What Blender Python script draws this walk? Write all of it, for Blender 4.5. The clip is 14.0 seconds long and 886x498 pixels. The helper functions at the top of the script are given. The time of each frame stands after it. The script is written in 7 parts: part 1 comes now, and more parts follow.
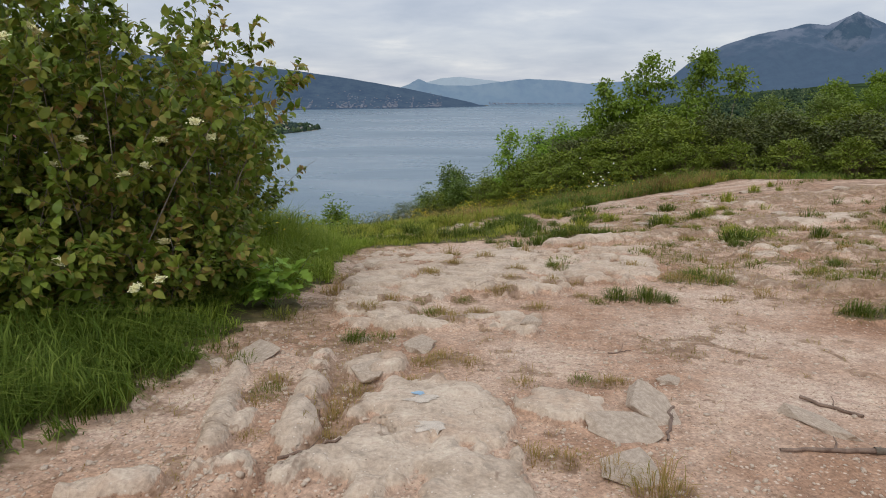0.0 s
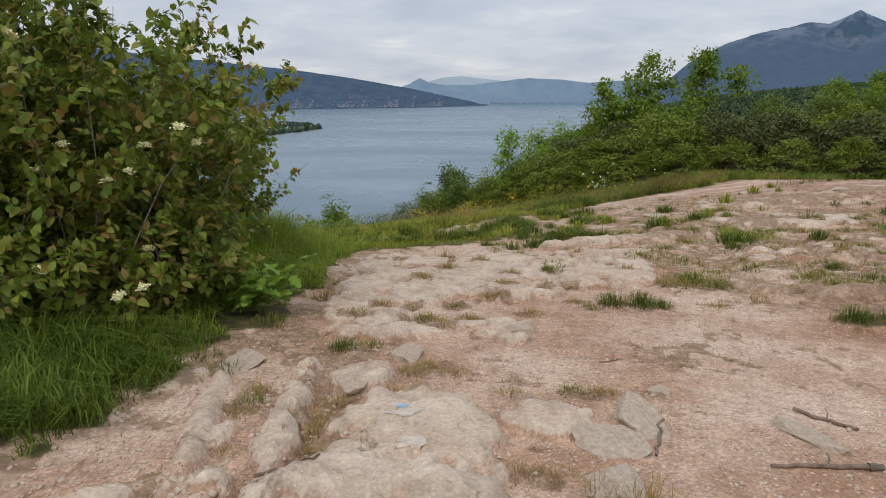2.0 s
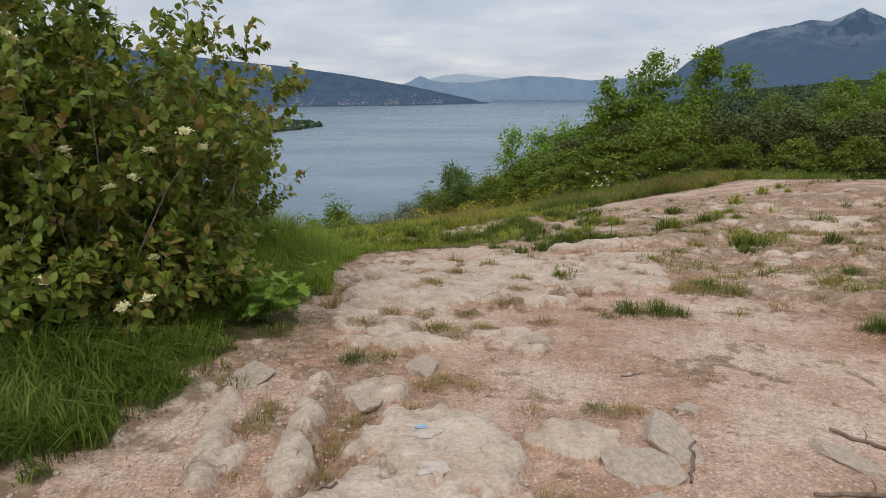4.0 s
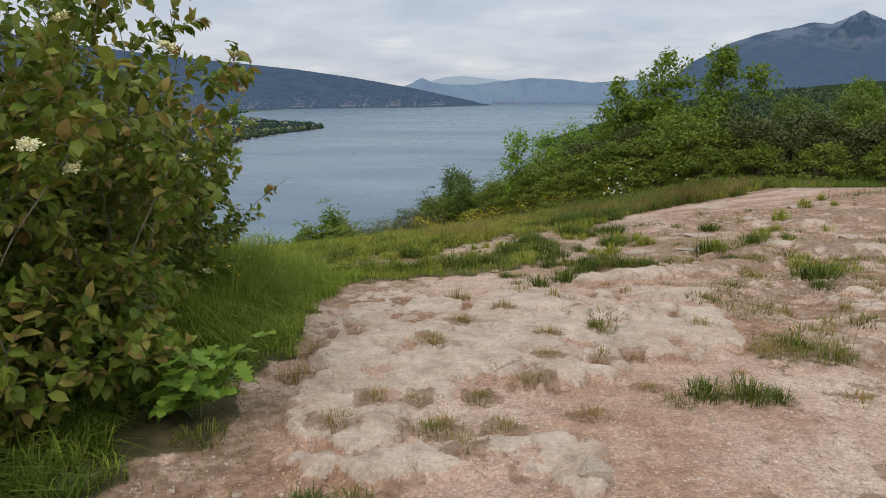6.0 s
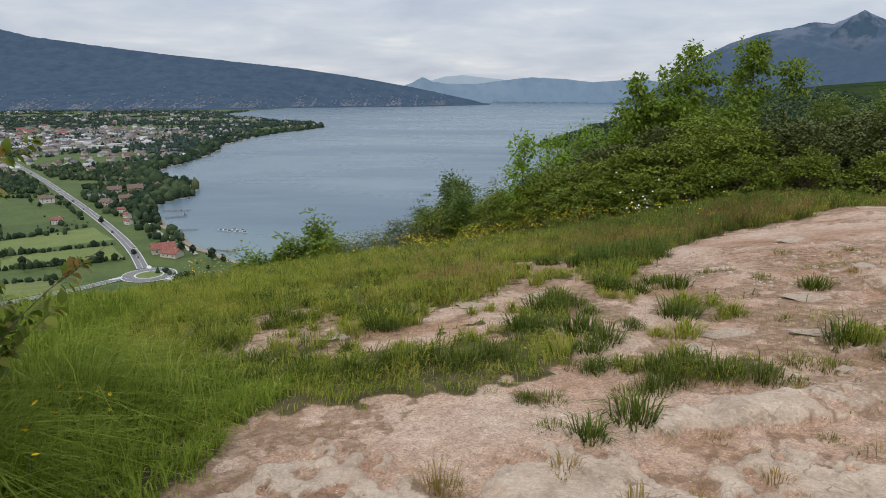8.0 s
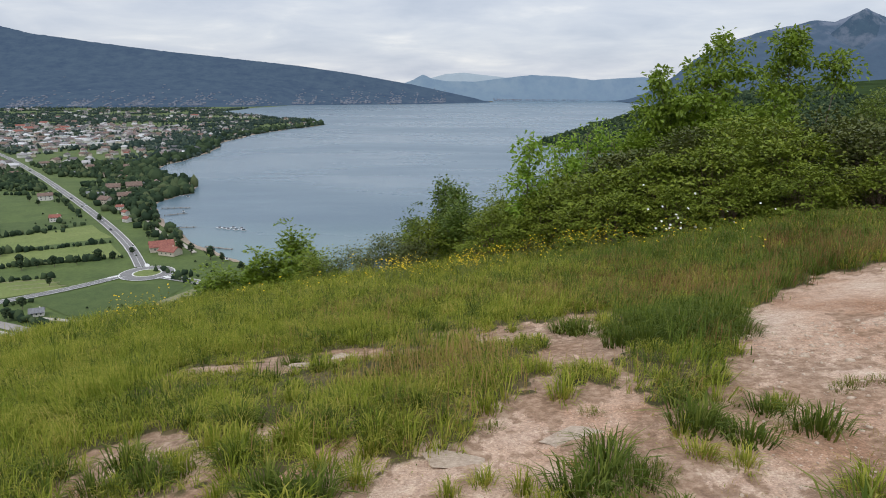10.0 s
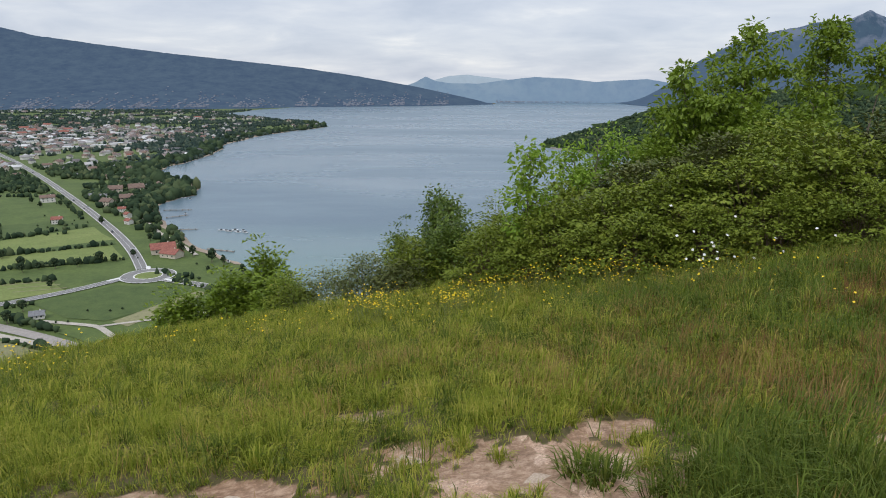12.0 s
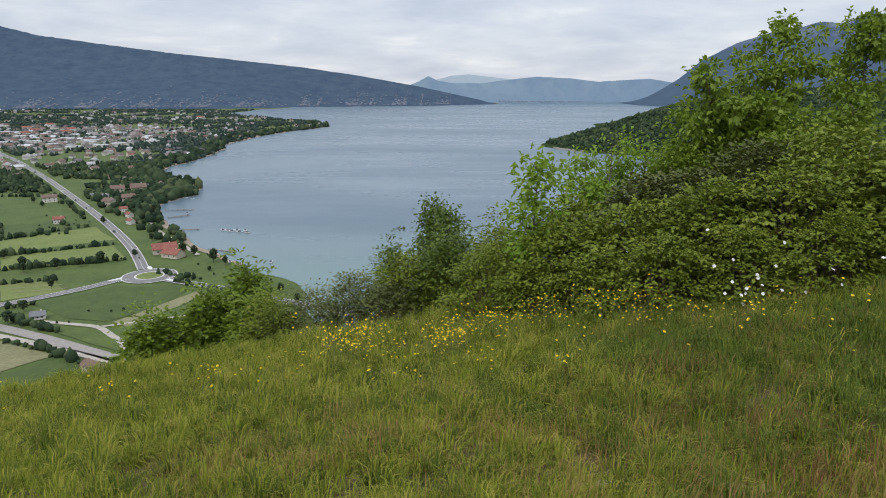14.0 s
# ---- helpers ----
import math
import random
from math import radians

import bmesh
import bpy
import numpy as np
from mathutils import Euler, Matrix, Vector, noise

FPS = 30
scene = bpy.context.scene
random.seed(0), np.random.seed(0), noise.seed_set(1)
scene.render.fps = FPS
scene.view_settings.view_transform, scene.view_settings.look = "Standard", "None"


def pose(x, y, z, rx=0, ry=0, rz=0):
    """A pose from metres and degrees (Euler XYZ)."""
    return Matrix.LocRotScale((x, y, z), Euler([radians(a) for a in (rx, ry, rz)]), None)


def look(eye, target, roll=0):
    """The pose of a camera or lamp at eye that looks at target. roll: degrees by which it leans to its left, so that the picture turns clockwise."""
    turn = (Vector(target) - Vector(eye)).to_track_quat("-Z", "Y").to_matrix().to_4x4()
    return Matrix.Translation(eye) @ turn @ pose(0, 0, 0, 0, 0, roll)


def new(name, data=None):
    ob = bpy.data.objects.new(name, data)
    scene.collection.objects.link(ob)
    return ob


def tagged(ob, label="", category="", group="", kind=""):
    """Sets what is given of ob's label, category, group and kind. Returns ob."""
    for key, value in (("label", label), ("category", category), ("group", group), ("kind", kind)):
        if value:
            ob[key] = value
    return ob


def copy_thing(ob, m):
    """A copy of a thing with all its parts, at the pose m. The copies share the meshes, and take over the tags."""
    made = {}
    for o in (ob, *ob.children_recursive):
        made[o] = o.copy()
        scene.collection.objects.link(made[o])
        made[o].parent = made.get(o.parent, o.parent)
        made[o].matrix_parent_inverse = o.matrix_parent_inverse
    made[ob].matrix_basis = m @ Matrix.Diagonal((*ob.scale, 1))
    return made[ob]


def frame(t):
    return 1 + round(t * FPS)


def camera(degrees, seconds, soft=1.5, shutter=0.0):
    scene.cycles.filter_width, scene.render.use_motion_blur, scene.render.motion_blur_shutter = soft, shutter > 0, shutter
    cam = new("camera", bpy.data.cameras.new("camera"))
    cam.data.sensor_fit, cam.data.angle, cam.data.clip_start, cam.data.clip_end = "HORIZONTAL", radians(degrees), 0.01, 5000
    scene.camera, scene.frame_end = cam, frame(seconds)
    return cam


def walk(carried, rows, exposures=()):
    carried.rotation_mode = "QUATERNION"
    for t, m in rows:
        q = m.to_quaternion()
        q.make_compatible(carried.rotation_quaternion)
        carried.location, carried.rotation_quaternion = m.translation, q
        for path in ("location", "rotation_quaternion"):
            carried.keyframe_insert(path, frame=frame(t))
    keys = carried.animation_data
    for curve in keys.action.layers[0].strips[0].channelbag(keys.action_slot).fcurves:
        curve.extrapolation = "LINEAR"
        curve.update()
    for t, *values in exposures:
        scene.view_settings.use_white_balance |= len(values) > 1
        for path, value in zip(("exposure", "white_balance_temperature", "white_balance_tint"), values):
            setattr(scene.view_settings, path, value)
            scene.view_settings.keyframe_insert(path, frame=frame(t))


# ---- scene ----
cam = camera(68.0, 14.0, soft=1.0)
PATH = [
    (0, (-0.08, 0.0, 1.272), (-0.078, 2.814, 0.573), -0.0),
    (0.5, (-0.097, -0.026, 1.279), (-0.097, 2.787, 0.579), -0.0),
    (1, (-0.062, 0.006, 1.272), (-0.062, 2.82, 0.573), 0.0),
    (1.5, (-0.041, 0.062, 1.293), (-0.042, 2.875, 0.593), -0.1),
    (2, (-0.012, 0.068, 1.295), (-0.016, 2.883, 0.593), -0.1),
    (2.5, (0.033, 0.057, 1.293), (0.026, 2.871, 0.594), -0.1),
    (3, (-0.007, 0.086, 1.304), (-0.013, 2.9, 0.6), -0.0),
    (3.2, (-0.028, 0.099, 1.327), (-0.033, 2.91, 0.615), -0.1),
    (5.3, (-0.123, 0.829, 1.293), (-0.132, 3.641, 0.587), -0.0),
    (5.5, (-0.119, 1.003, 1.286), (-0.128, 3.816, 0.581), -0.0),
    (6, (-0.099, 1.502, 1.27), (-0.11, 4.315, 0.567), -0.0),
    (6.5, (-0.08, 2.103, 1.256), (-0.091, 4.916, 0.55), 0.0),
    (7, (-0.02, 2.769, 1.209), (-0.033, 5.583, 0.503), 0.0),
    (7.5, (0.025, 3.506, 1.228), (0.012, 6.319, 0.521), -0.0),
    (8, (0.035, 4.299, 1.186), (0.022, 7.112, 0.48), 0.1),
    (8.5, (0.013, 4.972, 1.138), (0.0, 7.784, 0.432), 0.2),
    (9, (0.083, 5.697, 1.096), (0.065, 8.509, 0.39), 0.1),
    (9.2, (0.113, 6.003, 1.099), (0.103, 8.813, 0.383), 0.3),
    (11.3, (0.61, 8.938, 1.031), (0.589, 11.749, 0.32), -0.0),
    (11.5, (0.654, 9.158, 1.021), (0.631, 11.97, 0.312), 0.1),
    (12, (0.61, 9.721, 0.992), (0.584, 12.534, 0.284), 0.2),
    (12.5, (0.539, 10.265, 0.999), (0.512, 13.076, 0.29), 0.1),
    (13, (0.594, 10.758, 0.998), (0.561, 13.569, 0.287), 0.2),
    (13.5, (0.648, 11.201, 0.996), (0.612, 14.013, 0.286), 0.2),
    (14, (0.742, 11.468, 0.996), (0.706, 14.28, 0.287), 0.2),
]
walk(cam, [(t, look(eye, target, roll)) for t, eye, target, roll in PATH],
     exposures=[(0.0, -0.2), (7.5, -0.2), (9.0, -0.1), (11.5, -0.02), (14.0, 0.0)])

# ---- light ----
SUN_AZ, SUN_EL = radians(205), radians(52)
world = bpy.data.worlds.new("overcast_sky")
scene.world = world
world.use_nodes = True
wn, wl = world.node_tree.nodes, world.node_tree.links
wn.clear()


def wnode(kind, **props):
    n = wn.new(kind)
    for k, v in props.items():
        if k == "operation":
            n.operation = v
        elif k == "blend_type":
            n.blend_type = v
        elif k == "data_type":
            n.data_type = v
    return n


def ramp(node, stops):
    el = node.color_ramp.elements
    while len(el) < len(stops):
        el.new(0.5)
    for e, (p, c) in zip(el, stops):
        e.position = p
        e.color = (*c, 1) if len(c) == 3 else c


sky = wn.new("ShaderNodeTexSky")
sky.sky_type, sky.sun_disc = "NISHITA", False
sky.sun_elevation, sky.sun_rotation = SUN_EL, SUN_AZ
sky_gain = wnode("ShaderNodeVectorMath", operation="SCALE")
sky_gain.inputs["Scale"].default_value = 0.11
wl.new(sky.outputs[0], sky_gain.inputs[0])
where = wn.new("ShaderNodeTexCoord")
split = wn.new("ShaderNodeSeparateXYZ")
wl.new(where.outputs["Generated"], split.inputs[0])
# layered cloud deck: the plane above is seen ever flatter towards the horizon
lift = wnode("ShaderNodeMath", operation="ADD")
lift.inputs[1].default_value = 0.16
wl.new(split.outputs["Z"], lift.inputs[0])
guard = wnode("ShaderNodeMath", operation="MAXIMUM")
guard.inputs[1].default_value = 0.04
wl.new(lift.outputs[0], guard.inputs[0])
px = wnode("ShaderNodeMath", operation="DIVIDE")
py = wnode("ShaderNodeMath", operation="DIVIDE")
wl.new(split.outputs["X"], px.inputs[0])
wl.new(guard.outputs[0], px.inputs[1])
wl.new(split.outputs["Y"], py.inputs[0])
wl.new(guard.outputs[0], py.inputs[1])
deck = wn.new("ShaderNodeCombineXYZ")
wl.new(px.outputs[0], deck.inputs[0])
wl.new(py.outputs[0], deck.inputs[1])
cloud = wn.new("ShaderNodeTexNoise")
cloud.inputs["Scale"].default_value = 1.5
cloud.inputs["Detail"].default_value = 7
cloud.inputs["Roughness"].default_value = 0.55
cloud.inputs["Distortion"].default_value = 0.3
wl.new(deck.outputs[0], cloud.inputs["Vector"])
tone = wn.new("ShaderNodeValToRGB")
ramp(tone, [(0.28, (0.565, 0.625, 0.75)), (0.45, (0.66, 0.71, 0.82)), (0.58, (0.745, 0.785, 0.87)), (0.74, (0.95, 0.955, 0.98))])
wl.new(cloud.outputs["Fac"], tone.inputs[0])
# an overcast deck is brightest overhead
zen = wn.new("ShaderNodeMapRange")
zen.inputs["From Min"].default_value, zen.inputs["From Max"].default_value = 0.12, 0.8
zen.inputs["To Min"].default_value, zen.inputs["To Max"].default_value = 1.0, 1.6
wl.new(split.outputs["Z"], zen.inputs["Value"])
bright = wnode("ShaderNodeVectorMath", operation="SCALE")
wl.new(tone.outputs[0], bright.inputs[0])
wl.new(zen.outputs[0], bright.inputs["Scale"])
cover = wn.new("ShaderNodeMix")
cover.data_type = "RGBA"
cover.inputs["Factor"].default_value = 0.85
wl.new(sky_gain.outputs[0], cover.inputs[6])
wl.new(bright.outputs[0], cover.inputs[7])
back = wn.new("ShaderNodeBackground")
back.inputs["Strength"].default_value = 1.0
wl.new(cover.outputs[2], back.inputs["Color"])
wout = wn.new("ShaderNodeOutputWorld")
wl.new(back.outputs[0], wout.inputs["Surface"])

sun_data = bpy.data.lights.new("sun", "SUN")
sun_data.energy, sun_data.angle, sun_data.color = 1.3, radians(18), (1.0, 0.96, 0.9)
sun = new("sun", sun_data)
sun_dir = Vector((math.sin(SUN_AZ) * math.cos(SUN_EL), math.cos(SUN_AZ) * math.cos(SUN_EL), math.sin(SUN_EL)))
sun.matrix_world = look(sun_dir * 60, (0, 0, 0))

# ---- materials ----


def material(name):
    m = bpy.data.materials.new(name)
    m.use_nodes = True
    t = m.node_tree
    return m, t.nodes, t.links, t.nodes["Principled BSDF"]


def noise_node(n, l, scale, detail=4, rough=0.55, vec=None):
    x = n.new("ShaderNodeTexNoise")
    x.inputs["Scale"].default_value = scale
    x.inputs["Detail"].default_value = detail
    x.inputs["Roughness"].default_value = rough
    if vec is not None:
        l.new(vec, x.inputs["Vector"])
    return x


def mix_rgb(n, l, fac, a, b, blend="MIX"):
    x = n.new("ShaderNodeMix")
    x.data_type, x.blend_type = "RGBA", blend
    for sock, v in ((x.inputs[0], fac), (x.inputs[6], a), (x.inputs[7], b)):
        if isinstance(v, (int, float)):
            sock.default_value = v
        elif isinstance(v, tuple):
            sock.default_value = (*v, 1)
        else:
            l.new(v, sock)
    return x.outputs[2]


def bump(n, l, height, strength, dist, bsdf, chain=None):
    b = n.new("ShaderNodeBump")
    b.inputs["Strength"].default_value, b.inputs["Distance"].default_value = strength, dist
    l.new(height, b.inputs["Height"])
    if chain is not None:
        l.new(chain, b.inputs["Normal"])
    l.new(b.outputs[0], bsdf.inputs["Normal"])
    return b.outputs[0]


def plain(name, c1, c2, scale=8.0, rough=0.85, relief=0.3, dist=0.01, metal=0.0):
    """A surface whose colour wanders between two tones at two scales."""
    m, n, l, p = material(name)
    co = n.new("ShaderNodeTexCoord").outputs["Object"]
    a = noise_node(n, l, scale, 5, 0.6, co)
    b = noise_node(n, l, scale * 9, 3, 0.6, co)
    r = n.new("ShaderNodeValToRGB")
    ramp(r, [(0.32, c1), (0.68, c2)])
    l.new(a.outputs["Fac"], r.inputs[0])
    c = mix_rgb(n, l, 0.45, r.outputs[0], b.outputs["Fac"], "OVERLAY")
    l.new(c, p.inputs["Base Color"])
    p.inputs["Roughness"].default_value = rough
    p.inputs["Metallic"].default_value = metal
    if relief:
        bump(n, l, b.outputs["Fac"], relief, dist, p)
    return m


def leafy(name, stops, rough=0.5, through_light=0.3, patch=0.0, gloss=0.35, patch_scale=0.8):
    """Leaves or blades: each piece of the mesh takes its own tone, and some light passes through."""
    m, n, l, p = material(name)
    geo = n.new("ShaderNodeNewGeometry")
    r = n.new("ShaderNodeValToRGB")
    ramp(r, stops)
    src = geo.outputs["Random Per Island"]
    if patch:
        big = noise_node(n, l, patch_scale, 5, 0.6, geo.outputs["Position"])
        rng = n.new("ShaderNodeMapRange")
        rng.inputs["From Min"].default_value, rng.inputs["From Max"].default_value = 0.3, 0.7
        l.new(big.outputs["Fac"], rng.inputs["Value"])
        mx = n.new("ShaderNodeMix")
        mx.inputs[0].default_value = patch
        l.new(src, mx.inputs[2])
        l.new(rng.outputs[0], mx.inputs[3])
        src = mx.outputs[0]
    l.new(src, r.inputs[0])
    l.new(r.outputs[0], p.inputs["Base Color"])
    p.inputs["Roughness"].default_value = rough
    p.inputs["Specular IOR Level"].default_value = gloss
    tr = n.new("ShaderNodeBsdfTranslucent")
    l.new(r.outputs[0], tr.inputs["Color"])
    ms = n.new("ShaderNodeMixShader")
    ms.inputs[0].default_value = through_light
    l.new(p.outputs[0], ms.inputs[1])
    l.new(tr.outputs[0], ms.inputs[2])
    l.new(ms.outputs[0], n["Material Output"].inputs["Surface"])
    return m


def ground_material():
    m, n, l, p = material("limestone_dirt_and_turf")
    pos = n.new("ShaderNodeNewGeometry").outputs["Position"]
    rock = n.new("ShaderNodeAttribute")
    rock.attribute_name = "rock"
    turf = n.new("ShaderNodeAttribute")
    turf.attribute_name = "turf"
    big = noise_node(n, l, 0.9, 5, 0.6, pos)
    mid = noise_node(n, l, 5.0, 6, 0.65, pos)
    fine = noise_node(n, l, 55.0, 4, 0.7, pos)
    grit = n.new("ShaderNodeTexVoronoi")
    grit.inputs["Scale"].default_value = 48
    l.new(pos, grit.inputs["Vector"])
    # dirt: pinkish ochre, paler where it is trodden
    rd = n.new("ShaderNodeValToRGB")
    ramp(rd, [(0.30, (0.30, 0.165, 0.095)), (0.42, (0.43, 0.27, 0.178)), (0.54, (0.545, 0.39, 0.285)), (0.70, (0.61, 0.475, 0.37))])
    l.new(big.outputs["Fac"], rd.inputs[0])
    mid2 = noise_node(n, l, 14.0, 5, 0.7, pos)
    dirt = mix_rgb(n, l, 0.6, rd.outputs[0], mid.outputs["Fac"], "SOFT_LIGHT")
    dirt = mix_rgb(n, l, 0.6, dirt, mid2.outputs["Fac"], "OVERLAY")
    speck = n.new("ShaderNodeTexVoronoi")
    speck.inputs["Scale"].default_value = 110
    l.new(pos, speck.inputs["Vector"])
    sb = n.new("ShaderNodeRGBToBW")
    l.new(speck.outputs["Color"], sb.inputs[0])
    dirt = mix_rgb(n, l, 0.22, dirt, sb.outputs[0], "OVERLAY")
    rg = n.new("ShaderNodeValToRGB")
    ramp(rg, [(0.0, (1.0, 0.97, 0.93)), (0.35, (0.8, 0.78, 0.76)), (0.6, (0.55, 0.5, 0.46))])
    l.new(grit.outputs["Distance"], rg.inputs[0])
    dirt = mix_rgb(n, l, 0.2, dirt, rg.outputs[0], "MULTIPLY")
    dirt = mix_rgb(n, l, 0.65, dirt, fine.outputs["Fac"], "OVERLAY")
    def spots(scale, part_, size, seedshift):
        """Scattered small round marks: a share of the cells of a net, cut off at a radius."""
        v = n.new("ShaderNodeTexVoronoi")
        v.inputs["Scale"].default_value = scale
        mp = n.new("ShaderNodeMapping")
        mp.inputs["Location"].default_value = (seedshift, 2 * seedshift, 0)
        l.new(pos, mp.inputs["Vector"])
        l.new(mp.outputs[0], v.inputs["Vector"])
        bw = n.new("ShaderNodeSeparateColor")
        l.new(v.outputs["Color"], bw.inputs[0])
        pick = n.new("ShaderNodeMath")
        pick.operation = "LESS_THAN"
        pick.inputs[1].default_value = part_
        l.new(bw.outputs[0], pick.inputs[0])
        rim = n.new("ShaderNodeMapRange")
        rim.inputs["From Min"].default_value, rim.inputs["From Max"].default_value = size, size * 0.6
        l.new(v.outputs["Distance"], rim.inputs["Value"])
        both = n.new("ShaderNodeMath")
        both.operation = "MULTIPLY"
        l.new(pick.outputs[0], both.inputs[0])
        l.new(rim.outputs[0], both.inputs[1])
        return both.outputs[0]

    def cut(src, lo, hi, top):
        k = n.new("ShaderNodeMapRange")
        k.inputs["From Min"].default_value, k.inputs["From Max"].default_value, k.inputs["To Max"].default_value = lo, hi, top
        l.new(src, k.inputs["Value"])
        return k.outputs[0]

    dirt = mix_rgb(n, l, spots(60, 0.16, 0.42, 3.1), dirt, (0.60, 0.47, 0.36))
    dirt = mix_rgb(n, l, spots(95, 0.15, 0.40, 7.7), dirt, (0.24, 0.14, 0.085))
    dirt = mix_rgb(n, l, cut(noise_node(n, l, 21.0, 4, 0.7, pos).outputs["Fac"], 0.60, 0.66, 0.55), dirt, (0.26, 0.15, 0.09))
    # limestone: pale warm grey with lichen, rusty stains, pits and hairline cracks
    rr = n.new("ShaderNodeValToRGB")
    ramp(rr, [(0.30, (0.36, 0.27, 0.19)), (0.48, (0.51, 0.40, 0.30)), (0.68, (0.63, 0.51, 0.39))])
    l.new(mid.outputs["Fac"], rr.inputs[0])
    rusty = noise_node(n, l, 2.3, 6, 0.7, pos).outputs["Fac"]
    stone = mix_rgb(n, l, cut(rusty, 0.50, 0.66, 0.7), rr.outputs[0], (0.47, 0.325, 0.225))
    stone = mix_rgb(n, l, cut(noise_node(n, l, 9.0, 5, 0.7, pos).outputs["Fac"], 0.57, 0.64, 0.5), stone, (0.31, 0.25, 0.19))
    stone = mix_rgb(n, l, 0.30, stone, mid2.outputs["Fac"], "OVERLAY")
    stone = mix_rgb(n, l, 0.55, stone, fine.outputs["Fac"], "OVERLAY")
    stone = mix_rgb(n, l, spots(80, 0.05, 0.26, 1.3), stone, (0.27, 0.20, 0.14))
    stone = mix_rgb(n, l, spots(90, 0.08, 0.34, 5.9), stone, (0.66, 0.57, 0.47))
    warp = n.new("ShaderNodeMix")
    warp.data_type = "RGBA"
    warp.blend_type = "LINEAR_LIGHT"
    warp.inputs[0].default_value = 0.12
    l.new(pos, warp.inputs[6])
    l.new(noise_node(n, l, 4.0, 4, 0.6, pos).outputs["Color"], warp.inputs[7])
    net = n.new("ShaderNodeTexVoronoi")
    net.feature = "DISTANCE_TO_EDGE"
    net.inputs["Scale"].default_value = 3.2
    l.new(warp.outputs[2], net.inputs["Vector"])
    hair = n.new("ShaderNodeMath")
    hair.operation = "MULTIPLY"
    l.new(cut(net.outputs["Distance"], 0.020, 0.006, 0.6), hair.inputs[0])
    l.new(cut(noise_node(n, l, 1.7, 4, 0.6, pos).outputs["Fac"], 0.52, 0.60, 1.0), hair.inputs[1])
    stone = mix_rgb(n, l, hair.outputs[0], stone, (0.20, 0.125, 0.08))

    def crisp(share, lo, hi, amount):
        """Breaks the soft edge of a share into ragged patches."""
        s1 = n.new("ShaderNodeMath")
        s1.operation = "MULTIPLY_ADD"
        s1.inputs[1].default_value, s1.inputs[2].default_value = amount, -0.5 * amount
        l.new(ragged.outputs["Fac"], s1.inputs[0])
        s2 = n.new("ShaderNodeMath")
        s2.operation = "ADD"
        l.new(share, s2.inputs[0])
        l.new(s1.outputs[0], s2.inputs[1])
        s3 = n.new("ShaderNodeMapRange")
        s3.interpolation_type = "SMOOTHSTEP"
        s3.inputs["From Min"].default_value, s3.inputs["From Max"].default_value = lo, hi
        l.new(s2.outputs[0], s3.inputs["Value"])
        return s3.outputs[0]

    ragged = noise_node(n, l, 16.0, 8, 0.72, pos)
    rockf = crisp(rock.outputs["Fac"], 0.40, 0.62, 1.5)
    c = mix_rgb(n, l, rockf, dirt, stone)
    soil = n.new("ShaderNodeAttribute")
    soil.attribute_name = "soil"
    rs = n.new("ShaderNodeValToRGB")
    ramp(rs, [(0.3, (0.13, 0.075, 0.042)), (0.48, (0.25, 0.155, 0.095)), (0.66, (0.44, 0.31, 0.215))])
    l.new(mid2.outputs["Fac"], rs.inputs[0])
    sf = n.new("ShaderNodeMath")
    sf.operation = "MULTIPLY"
    sf.inputs[1].default_value = 0.75
    l.new(crisp(soil.outputs["Fac"], 0.42, 0.66, 1.6), sf.inputs[0])
    c = mix_rgb(n, l, sf.outputs[0], c, rs.outputs[0])
    # soil and thatch under the grass
    rt = n.new("ShaderNodeValToRGB")
    ramp(rt, [(0.35, (0.06, 0.056, 0.022)), (0.55, (0.11, 0.088, 0.04)), (0.7, (0.19, 0.135, 0.07))])
    l.new(mid.outputs["Fac"], rt.inputs[0])
    c = mix_rgb(n, l, crisp(turf.outputs["Fac"], 0.35, 0.65, 0.9), c, rt.outputs[0])
    l.new(c, p.inputs["Base Color"])
    p.inputs["Roughness"].default_value = 0.93
    p.inputs["Specular IOR Level"].default_value = 0.2
    b0 = bump(n, l, mid2.outputs["Fac"], 0.4, 0.014, p)
    b1 = bump(n, l, mid.outputs["Fac"], 0.3, 0.02, p, b0)
    b2 = bump(n, l, grit.outputs["Distance"], 0.35, 0.012, p, b1)
    bump(n, l, fine.outputs["Fac"], 0.6, 0.008, p, b2)
    return m


